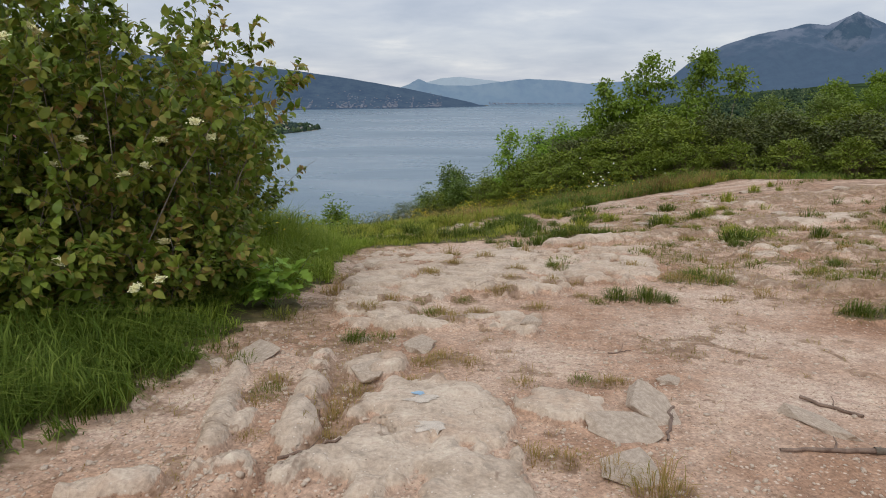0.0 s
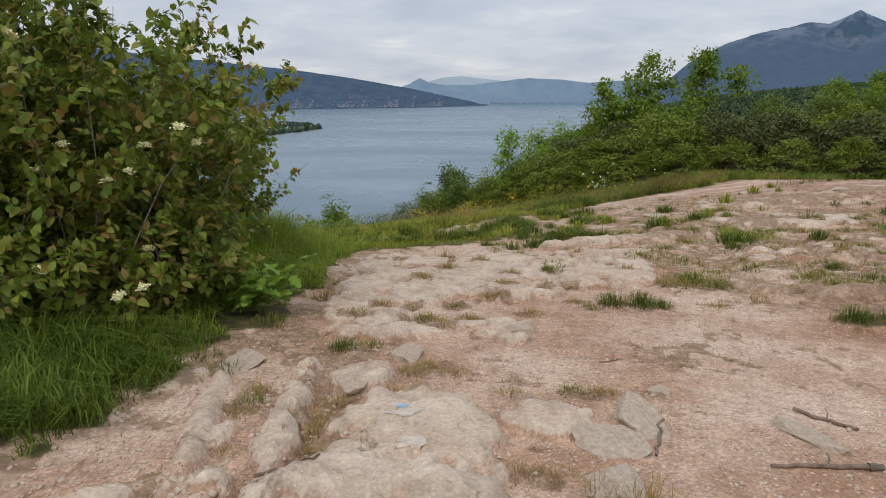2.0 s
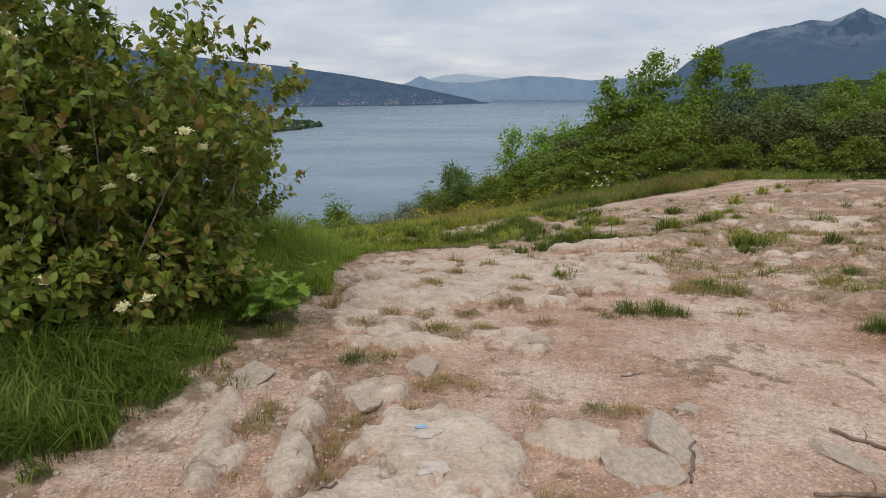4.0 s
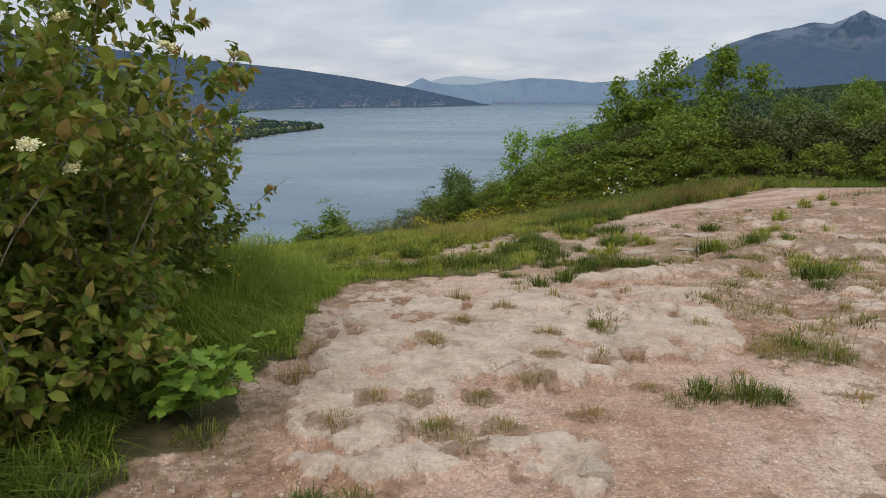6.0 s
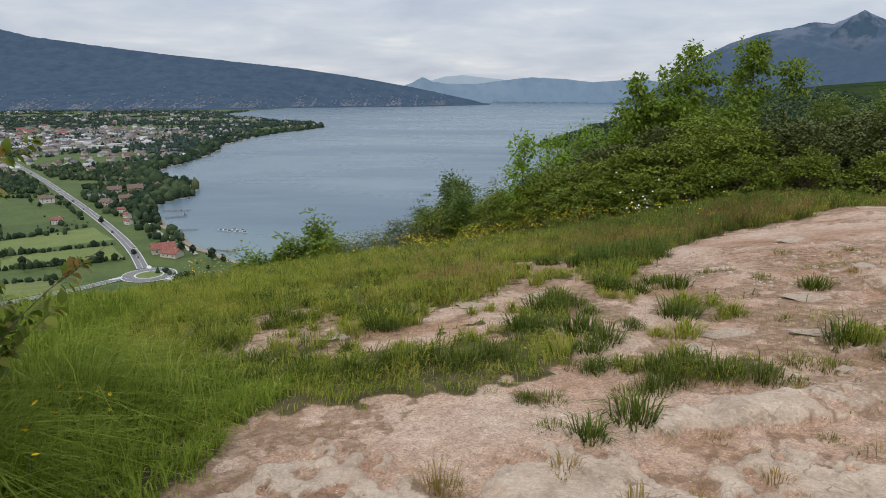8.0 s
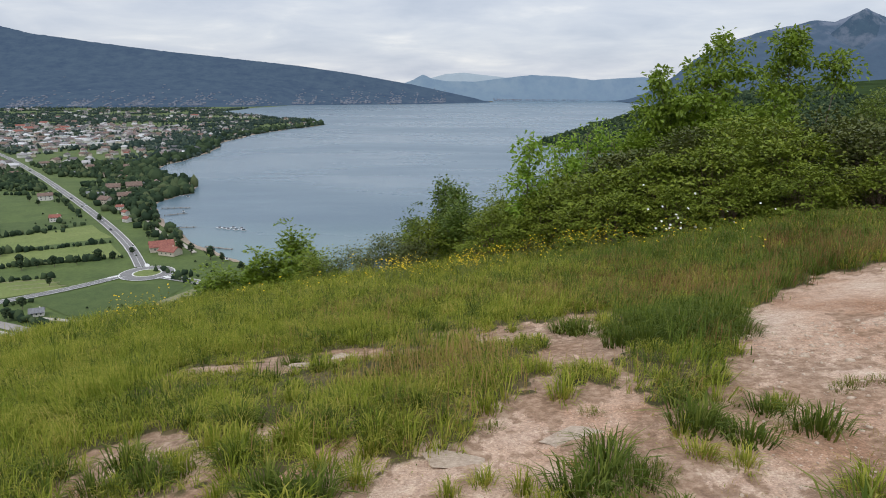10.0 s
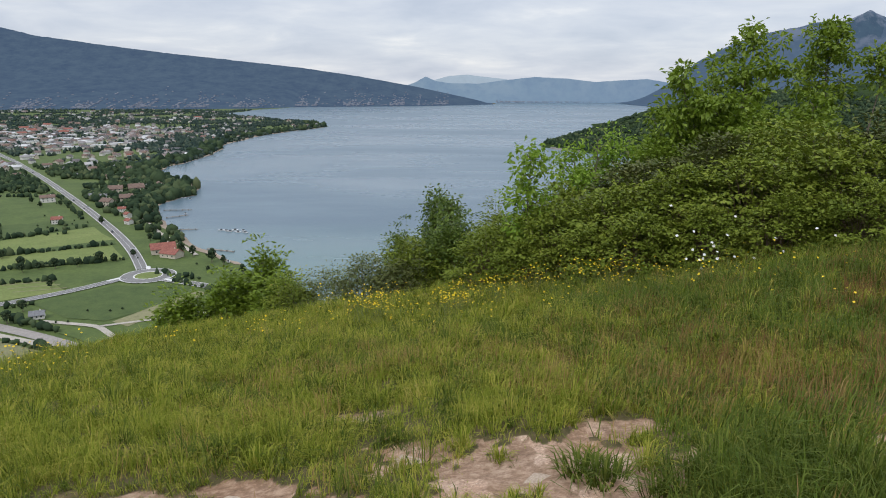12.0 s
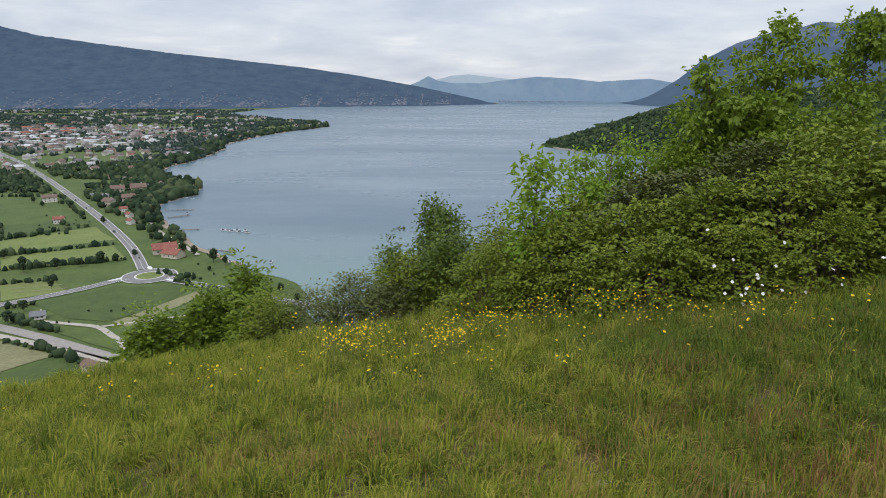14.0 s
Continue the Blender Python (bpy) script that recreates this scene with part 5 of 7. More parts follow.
def field_of_grass(name, label, seed, count, x0, x1, y0, y1, height, width, mat, keep, clump=2.2, lean=0.5):
    r = np.random.default_rng(seed)
    x, y = r.uniform(x0, x1, count), r.uniform(y0, y1, count)
    g = turf_share(x, y)
    dens = sstep(0.25, 0.6, fbm(x * clump, y * clump, seed + 2, 3))
    ok = r.uniform(0, 1, count) < g ** 1.5 * (0.25 + 0.75 * dens) * keep(x, y)
    x, y, dens = x[ok], y[ok], dens[ok]
    lump = sstep(0.3, 0.7, fbm(x * 5, y * 5, seed + 9, 2))
    h = height(x, y) * r.uniform(0.4, 1.15, len(x)) * (0.45 + 0.5 * dens + 0.5 * lump) * (0.35 + 0.65 * sstep(0.25, 0.9, turf_share(x, y)))
    w = width * r.uniform(0.6, 1.3, len(x))
    return thing(name, label, "grass", kind="stuff", data=mesh_of(name, *blades(r, x, y, h, w, lean), mat))


def behind_bush(x, y):
    return (y < 24.0 + 0.1 * np.clip(x, 0, 8) + 0.35 * np.clip(x, -8, 0)) * 1.0


field_of_grass("coarse_grass", "long coarse dark green grass under the shrubs", 112, 80000, -5.0, -0.9, 1.0, 4.4, lambda x, y: 0.15 + 0.20 * sstep(-1.3, -2.1, x) + 0.12 * sstep(3.6, 4.6, y) * sstep(-1.2, -1.6, x), 0.0068, M_COARSE, lambda x, y: 1.0 * (x < -0.95) * sstep(4.3, 3.5, y) * (np.hypot(x + 1.2, y - 4.05) > 0.34), lean=1.35)
field_of_grass("lush_grass", "long lush green grass beside the path", 101, 110000, -5.0, -0.9, 3.2, 8.2, lambda x, y: 0.15 + 0.20 * sstep(-1.3, -2.1, x) + 0.26 * sstep(3.8, 4.8, y) * sstep(-1.2, -1.6, x), 0.0064, M_LUSH, lambda x, y: 1.0 * (x < -0.95) * sstep(3.3, 4.3, y) * (np.hypot(x + 1.2, y - 4.05) > 0.34), lean=1.35)
field_of_grass("meadow_grass", "tousled green and straw-coloured meadow grass", 102, 250000, -7.0, 4.2, 7.3, 15.5, lambda x, y: (0.10 + 0.09 * sstep(9.5, 12.5, y) + 0.06 * sstep(-1.2, -3, x)) * (1 - 0.5 * sstep(11.2, 12.2, y) * sstep(14.4, 13.6, y) * sstep(-2.6, -1.8, x)), 0.0056, M_GRASS, lambda x, y: 1.0, lean=1.2)
field_of_grass("hill_grass", "taller meadow grass towards the brink", 103, 130000, -9.0, 9.0, 15.0, 25.5, lambda x, y: 0.17 + 0.13 * sstep(17.5, 21, y), 0.0068, M_GRASS, lambda x, y: behind_bush(x, y) * (x > -9 - (y - 20)), lean=1.0)
field_of_grass("verge_grass", "green grass verge along the far edge of the path", 104, 120000, 2.0, 16.0, 9.5, 22.0, lambda x, y: 0.22 + 0.14 * vnoise(x, y, 5), 0.008, M_COARSE, lambda x, y: 0.8 * (y > 8 + 0.9 * x) + 0.25, lean=1.0)
field_of_grass("dry_grass", "reddish dry seed grass among the green", 105, 80000, -3.0, 9.0, 10.5, 21.0, lambda x, y: 0.22 + 0.08 * vnoise(x, y, 6), 0.0055, M_DRY, lambda x, y: sstep(0.40, 0.58, fbm(x * 0.7, y * 0.7, 77, 3)) * sstep(-1, 1.5, x + 0.1 * y), lean=0.75)
field_of_grass("tussock_grass", "dark green tussocks among the meadow grass", 109, 260000, -7.0, 7.0, 7.6, 23.0, lambda x, y: 0.20 + 0.08 * sstep(11, 14, y), 0.0075, M_TUSSOCK, lambda x, y: 0.6 * sstep(0.60, 0.68, fbm(x * 3.6, y * 3.6, 131, 3)) + 1.0 * (np.hypot(x - 2.45, (y - 12.9) * 1.1) < 0.6), lean=1.2)
field_of_grass("tall_grass", "tall unmown grass on the shoulder of the hill", 113, 60000, -8.5, -3.2, 8.0, 12.6, lambda x, y: 0.30 + 0.22 * sstep(-3.4, -5.0, x) + 0 * y, 0.0075, M_LUSH, lambda x, y: 0.9 * sstep(-3.2, -4.2, x), lean=0.9)
field_of_grass("slope_grass", "rough grass behind the shrubs", 111, 22000, -13.0, -1.2, -5.0, 9.0, lambda x, y: 0.26 + 0 * x, 0.012, M_GRASS, lambda x, y: 1.0 * ((x < -4.8) | (y < 1.2)), lean=1.1)
field_of_grass("seed_grass", "fine grass with reddish seed heads", 110, 42000, 0.5, 7.5, 11.5, 18.5, lambda x, y: 0.27 + 0.06 * vnoise(x, y, 6), 0.0032, M_SEED, lambda x, y: sstep(0.42, 0.56, fbm(x * 0.8, y * 0.8, 177, 3)) * sstep(1.5, 3.5, x), lean=0.5)
field_of_grass("brink_grass", "rough grass at the far left of the hill", 106, 25000, -14.0, -6.0, 5.0, 22.0, lambda x, y: 0.30 + 0 * x, 0.011, M_GRASS, lambda x, y: 1.0, lean=0.6)
field_of_grass("path_grass", "thin grass holding on in the bare path", 107, 150000, -1.2, 9.0, 1.5, 12.5, lambda x, y: 0.08 + 0 * x, 0.004, M_DRY, lambda x, y: 0.8 * (path_side(x, y) > 0), lean=1.3)
field_of_grass("path_turf", "dark green turf patches on the bare path", 108, 90000, 0.2, 8.5, 3.4, 13.5, lambda x, y: 0.04 + 0.13 * sstep(0.4, 0.65, fbm(x * 6, y * 6, 12, 2)), 0.0045, M_OLIVE, lambda x, y: 1.0 * (path_side(x, y) > 0), lean=1.4)


def straw():
    """Short dry stalks rooted in the pockets of earth."""
    r = np.random.default_rng(210)
    n = 150000
    x, y = r.uniform(-1.3, 7.5, n), 1.5 + 9.0 * r.uniform(0, 1, n) ** 1.2
    ok = (path_side(x, y) > 0) & (r.uniform(0, 1, n) < soil_share(x, y) ** 2 * 0.7)
    x, y = x[ok], y[ok]
    thing("dry_stalks", "short dry brown stalks in pockets of earth", "dry grass", kind="stuff", data=mesh_of("dry_stalks", *blades(r, x, y, 0.055 * r.uniform(0.3, 1.2, len(x)), 0.0028 * r.uniform(0.6, 1.3, len(x)), 1.5), M_DRY))


straw()


def wild_tuft(seed, n, radius, height, mat, width):
    """Blades that fan out and arch over from one crown."""
    r = np.random.default_rng(seed)
    a, q = r.uniform(0, 2 * math.pi, n), r.uniform(0, 1, n) ** 0.7
    p = np.stack([np.cos(a) * q * radius * 0.55, np.sin(a) * q * radius * 0.55, np.full(n, -0.012)], -1)
    b = a + r.normal(0, 0.6, n)
    d = np.stack([np.cos(b), np.sin(b), np.zeros(n)], -1)
    s = np.stack([-np.sin(b), np.cos(b), np.zeros(n)], -1) * (width / 2 * r.uniform(0.6, 1.2, n))[:, None]
    h = (height * r.uniform(0.4, 1.15, n))[:, None]
    k = (0.15 + 0.75 * q * r.uniform(0.6, 1.2, n))[:, None]
    up = np.array([0, 0, 1.0])
    m = p + up * h * (0.68 - 0.12 * k) + d * h * k * 0.35
    t = p + up * h * (1 - 0.55 * k) + d * h * k * 1.0
    V = np.stack([p - s, p + s, m - s * 0.85, m + s * 0.85, t], 1).reshape(-1, 3)
    T = np.array([[0, 1, 3], [0, 3, 2], [2, 3, 4]])
    return mesh_of("grass_tussock", V, (T[None] + (np.arange(n) * 5)[:, None, None]).reshape(-1, 3), mat)


TUFTS = [wild_tuft(1, 260, 0.22, 0.13, M_TUSSOCK, 0.0042), wild_tuft(2, 150, 0.17, 0.06, M_DRY, 0.003), wild_tuft(3, 150, 0.16, 0.065, M_OLIVE, 0.0035), wild_tuft(4, 80, 0.14, 0.13, M_DRY, 0.0024)]
TUFT_LABEL = ["dark green grass tuft in the bare ground", "dry straw-coloured grass tuft in the dirt", "small green grass tuft between the stones", "wispy dry grass tuft with reddish stalks"]
for x, y, k, s in [(-0.57, 3.42, 0, 0.6), (-0.42, 3.45, 2, 0.9), (0.0, 6.74, 3, 1.3), (0.03, 6.7, 1, 1.2), (0.0, 5.68, 1, 1.0), (0.05, 5.66, 3, 0.8), (0.91, 5.48, 2, 1.1), (0.88, 5.56, 0, 0.45), (-0.86, 5.11, 1, 1.2), (-0.18, 5.11, 1, 1.1), (-0.2, 5.3, 1, 0.9), (0.32, 6.07, 1, 1.1), (0.54, 5.32, 1, 0.9),
                   (0.32, 4.53, 1, 1.0), (0.38, 4.56, 1, 0.7), (0.98, 5.06, 1, 0.8), (0.79, 4.91, 1, 0.9), (-0.22, 4.37, 2, 0.8), (0.07, 4.41, 2, 0.8), (-0.15, 4.03, 2, 1.0), (-0.1, 4.08, 1, 1.1), (0.15, 4.06, 1, 1.0), (-0.03, 3.8, 1, 1.1), (0.56, 4.19, 1, 1.0), (0.93, 4.55, 1, 0.7), (0.44, 4.85, 1, 0.8), (-0.44, 4.36, 1, 1.0),
                   (-0.57, 4.01, 1, 1.1), (-0.87, 4.69, 1, 1.3), (1.15, 4.40, 0, 0.8), (1.35, 4.38, 0, 0.85), (1.5, 4.4, 0, 0.65), (1.0, 4.35, 2, 0.9), (2.55, 3.92, 0, 0.85), (2.8, 3.9, 0, 0.9), (2.0, 5.2, 0, 0.9), (2.15, 5.0, 2, 1.2), (1.8, 5.1, 1, 1.4),
                   (0.24, 2.02, 1, 0.9), (0.36, 2.0, 1, 0.8), (0.48, 1.90, 3, 0.8), (0.60, 1.80, 3, 1.1), (0.58, 1.75, 1, 1.2), (-0.84, 2.62, 2, 0.8), (-0.86, 2.5, 1, 0.7), (-0.84, 2.75, 1, 0.9), (-0.8, 2.18, 1, 0.6), (-0.52, 2.45, 1, 0.8), (-0.5, 2.32, 1, 0.9), (-0.46, 2.62, 1, 0.9), (-0.50, 2.15, 1, 0.7), (-0.22, 2.72, 1, 0.7), (-0.18, 2.98, 1, 0.9), (-0.08, 3.08, 1, 1.0), (0.28, 2.72, 1, 0.8), (0.55, 2.74, 2, 0.7), (0.66, 2.72, 1, 0.8), (0.05, 3.0, 1, 0.8), (0.72, 2.72, 1, 0.6),
                   (1.9, 4.4, 1, 1.0), (2.3, 4.6, 1, 1.3), (1.6, 5.6, 1, 1.2), (0.62, 7.72, 2, 1.2), (0.5, 7.75, 0, 0.6), (1.35, 7.2, 1, 1.0), (2.4, 7.0, 2, 1.2), (3.0, 6.7, 0, 0.8), (3.6, 5.9, 0, 0.8), (2.9, 8.2, 0, 0.8),
                   (1.4, 7.95, 0, 1.1), (1.7, 7.98, 0, 1.2), (1.95, 7.95, 0, 1.1), (1.25, 7.85, 0, 0.9), (1.1, 7.8, 2, 1.2), (1.55, 8.2, 0, 1.0), (1.05, 8.3, 0, 0.8), (-0.1, 8.5, 0, 1.3), (0.15, 8.4, 0, 1.2), (-0.35, 8.45, 0, 1.2), (0.35, 8.55, 0, 1.1), (-0.6, 8.4, 0, 1.1), (-1.2, 8.25, 0, 1.3), (-1.45, 8.2, 0, 1.2), (-0.95, 8.3, 0, 1.1), (0.6, 9.25, 0, 1.0), (0.75, 9.2, 0, 0.9), (1.2, 10.0, 0, 1.0), (1.75, 10.6, 0, 1.1), (1.5, 9.15, 0, 0.8),
                   (2.7, 12.6, 0, 1.7), (2.6, 13.1, 0, 1.7), (2.35, 12.8, 0, 1.8), (2.2, 13.1, 0, 1.6), (2.5, 12.5, 0, 1.7), (2.05, 12.6, 0, 1.6), (1.95, 12.35, 0, 1.5), (2.3, 12.4, 0, 1.7), (2.0, 12.9, 0, 1.6), (2.75, 12.85, 0, 1.7), (2.45, 12.25, 0, 1.5), (2.15, 12.2, 0, 1.4), (2.7, 12.35, 0, 1.4), (-1.1, 3.05, 2, 1.0), (-1.3, 3.3, 2, 1.2), (-1.42, 2.7, 2, 1.3), (-1.5, 2.35, 0, 1.0), (-1.1, 3.9, 2, 1.2)]:
    thing("grass_tuft", TUFT_LABEL[k], "grass tuft", "tufts on the path", data=TUFTS[k]).matrix_basis = pose(x, y, float(surface_z(x, y)), 0, 0, (x * 997 + y * 313) % 360) @ Matrix.Diagonal((s, s, s, 1))


def tussock_field():
    """Fanning tussocks all over the meadow, too many to count."""
    r = np.random.default_rng(311)
    n, per = 6500, 42
    x, y = r.uniform(-7, 8, n), 8.2 + 14.5 * r.uniform(0, 1, n) ** 0.85
    ok = r.uniform(0, 1, n) < turf_share(x, y) ** 2 * behind_bush(x, y)
    x, y = x[ok], y[ok]
    n = len(x)
    z = surface_z(x, y)
    size = r.uniform(0.08, 0.19, n) * (1 + 0.5 * sstep(13.5, 18, y)) * (1 - 0.4 * sstep(11.4, 12.2, y) * sstep(14.4, 13.6, y) * sstep(-2.6, -1.8, x))
    k = np.repeat(np.arange(n), per)
    m = len(k)
    b, q = r.uniform(0, 2 * math.pi, m), r.uniform(0, 1, m) ** 0.7
    R = (0.45 * size)[k] * q
    p = np.stack([x[k] + np.cos(b) * R, y[k] + np.sin(b) * R, z[k] - 0.02], -1)
    d = np.stack([np.cos(b), np.sin(b), np.zeros(m)], -1)
    w = np.stack([-np.sin(b + 0.5), np.cos(b + 0.5), np.zeros(m)], -1) * (0.0028 * r.uniform(0.6, 1.3, m) * (1 + 0.6 * sstep(11, 18, y))[k])[:, None]
    h = (size[k] * r.uniform(0.55, 1.5, m))[:, None]
    c = (0.2 + 0.75 * q * r.uniform(0.5, 1.3, m))[:, None]
    up = np.array([0, 0, 1.0])
    mid = p + up * h * (0.68 - 0.12 * c) + d * h * c * 0.35
    tip = p + up * h * (1 - 0.55 * c) + d * h * c
    V = np.stack([p - w, p + w, mid - w * 0.85, mid + w * 0.85, tip], 1).reshape(-1, 3)
    T = np.array([[0, 1, 3], [0, 3, 2], [2, 3, 4]])
    F = (T[None] + (np.arange(m) * 5)[:, None, None])
    kind = (r.uniform(0, 1, n) + 0.5 * (fbm(x * 1.3, y * 1.3, 91, 3) - 0.5) - 0.35 * sstep(1.8, 3.2, x))[k]
    for name, label, lo, hi, mat in (("meadow_tussocks", "tousled yellowish green tussocks all over the meadow", 0.28, 9, M_GRASS), ("dark_tussocks", "dark green tussocks scattered over the meadow", -9, 0.28, M_TUSSOCK)):
        ok = (kind > lo) & (kind <= hi)
        U = V.reshape(m, 5, 3)[ok].reshape(-1, 3)
        thing(name, label, "grass", kind="stuff", data=mesh_of(name, U, F[:int(ok.sum())].reshape(-1, 3), mat))


tussock_field()


def scattered_tufts():
    """Ragged tussocks that break up the worn edge of the meadow."""
    r = np.random.default_rng(77)
    kinds = [wild_tuft(21, 150, 0.19, 0.17, M_TUSSOCK, 0.0075), wild_tuft(22, 120, 0.15, 0.15, M_GRASS, 0.006), wild_tuft(23, 120, 0.16, 0.07, M_OLIVE, 0.004), wild_tuft(24, 60, 0.10, 0.07, M_DRY, 0.004)]
    label = ["arching dark green tussock at the worn meadow edge", "tousled green grass tussock in worn dirt", "low green grass tuft in worn dirt", "short dry grass tuft in pinkish dirt"]
    for x0, x1, y0, y1, n, mix in [(-2.2, 2.6, 8.8, 11.4, 125, (0.3, 0.35, 0.25, 0.1)), (0.5, 3.6, 7.2, 9.6, 34, (0.25, 0.3, 0.3, 0.15)), (1.9, 6.5, 4.6, 9.5, 85, (0.04, 0.06, 0.6, 0.3)), (2.6, 7.0, 7.0, 12.0, 45, (0.05, 0.1, 0.5, 0.35)), (-1.6, 2.4, 12.4, 14.4, 30, (0.3, 0.4, 0.2, 0.1)), (0.4, 2.2, 4.4, 7.2, 10, (0.0, 0.0, 0.5, 0.5))]:
        got = 0
        while got < n:
            x, y = r.uniform(x0, x1), r.uniform(y0, y1)
            if r.uniform(0, 1) > 0.25 + 0.75 * float(sstep(0.45, 0.6, fbm(np.array(x * 1.9), np.array(y * 1.9), 141, 2))):
                continue
            k = int(r.choice(4, p=mix))
            s = r.uniform(0.65, 1.35)
            thing("grass_tussock", label[k], "grass tuft", "tussocks on worn ground", data=kinds[k]).matrix_basis = pose(x, y, float(surface_z(x, y)), 0, 0, r.uniform(0, 360)) @ Matrix.Diagonal((s * r.uniform(0.8, 1.6), s, s * r.uniform(0.75, 1.1), 1))
            got += 1


scattered_tufts()


# ---- buttercups ----
def buttercup(seed):
    r = np.random.default_rng(seed)
    e = thing("buttercup", "yellow buttercup on thin green stems in the grass", "flower", "buttercups in the meadow")
    heads = []
    for _ in range(5):
        st = bent(r, (r.normal(0, 0.05), r.normal(0, 0.03), -0.02), (r.normal(0, 0.25), r.normal(0, 0.25), 1), r.uniform(0.42, 0.66), 0.0, 0.08, 4)
        child("stem", mesh_of("stem", *tube(st, 0.0018, 0.0012, 3), M_STEM), e)
        heads.append(st[-1])
    a = np.arange(5) / 5 * 2 * math.pi
    D = np.stack([np.cos(a), np.sin(a), np.full(5, 0.7)], -1)
    me = mesh_of("bloom", *leaves(np.zeros((5, 3)), D, np.tile([0, 0, 1.0], (5, 1)), np.full(5, 0.022), np.full(5, 0.023)), M_YELLOW)
    for p in heads:
        child("bloom", me, e, "", pose(*p, r.uniform(-35, 35), r.uniform(-35, 35), 0))
    return e


def buttercups():
    r = random.Random(8)
    kinds = [buttercup(s) for s in (1, 2, 3)]
    spots = []
    for cx, cy, sx, sy, n in [(-0.72, 20.1, 0.16, 0.35, 12), (-0.7, 21.2, 0.22, 0.4, 12), (0.75, 20.3, 0.2, 0.35, 18), (1.5, 21.0, 0.25, 0.35, 14), (3.05, 20.9, 0.4, 0.35, 26), (2.2, 21.2, 0.3, 0.4, 9), (3.6, 19.0, 0.5, 0.6, 10), (0.2, 20.6, 1.2, 0.8, 10), (-2.2, 19.3, 0.8, 0.8, 7),
                           (-5.3, 18.6, 0.35, 0.4, 7), (-4.4, 18.2, 0.6, 0.6, 4), (0.5, 18.8, 1.2, 0.7, 5), (2.3, 19.2, 0.8, 0.6, 6), (4.8, 17.8, 0.6, 0.8, 4)]:
        spots += [(r.gauss(cx, sx), r.gauss(cy, sy), 1.0) for _ in range(int(1.5 * n))]
    spots += [(-1.75, 6.1, 0.9), (-1.62, 5.9, 0.8), (-1.9, 6.6, 1.0), (-1.5, 6.4, 0.8), (-1.85, 5.2, 1.0), (-1.7, 7.2, 0.8)]
    for i, (x, y, s) in enumerate(spots):
        m = on_ground(x, y, 0.0, r.uniform(0, 360), s * r.uniform(0.8, 1.15))
        if i < 3:
            kinds[i].matrix_basis = m
        else:
            copy_thing(kinds[i % 3], m)


buttercups()


# ---- stones, twigs and paint on the path ----
def stone_mesh(seed, flat):
    """An angular, worn block: a hull of random corners with rounded edges."""
    r = random.Random(seed)
    bm = bmesh.new()
    for _ in range(15):
        a, z = r.uniform(0, 2 * math.pi), r.uniform(-0.5, 0.62)
        k = r.uniform(0.75, 1.1)
        bm.verts.new((k * math.cos(a), k * math.sin(a), z * flat))
    hull = bmesh.ops.convex_hull(bm, input=bm.verts[:])
    bmesh.ops.delete(bm, geom=[g for g in hull["geom_interior"] if isinstance(g, bmesh.types.BMVert)], context="VERTS")
    bmesh.ops.bevel(bm, geom=bm.edges[:], offset=0.07, segments=2, affect="EDGES", profile=0.6, clamp_overlap=True)
    bmesh.ops.triangulate(bm, faces=bm.faces[:])
    bmesh.ops.subdivide_edges(bm, edges=bm.edges[:], cuts=1, use_grid_fill=True)
    off = Vector((seed * 3.7, seed * 1.3, 0))
    for v in bm.verts:
        v.co = v.co * (1 + 0.09 * noise.noise(v.co * 3.1 + off) + 0.05 * noise.noise(v.co * 8 + off))
    bmesh.ops.recalc_face_normals(bm, faces=bm.faces[:])
    me = bpy.data.meshes.new("stone")
    bm.to_mesh(me)
    bm.free()
    me.materials.append(M_STONE)
    return me


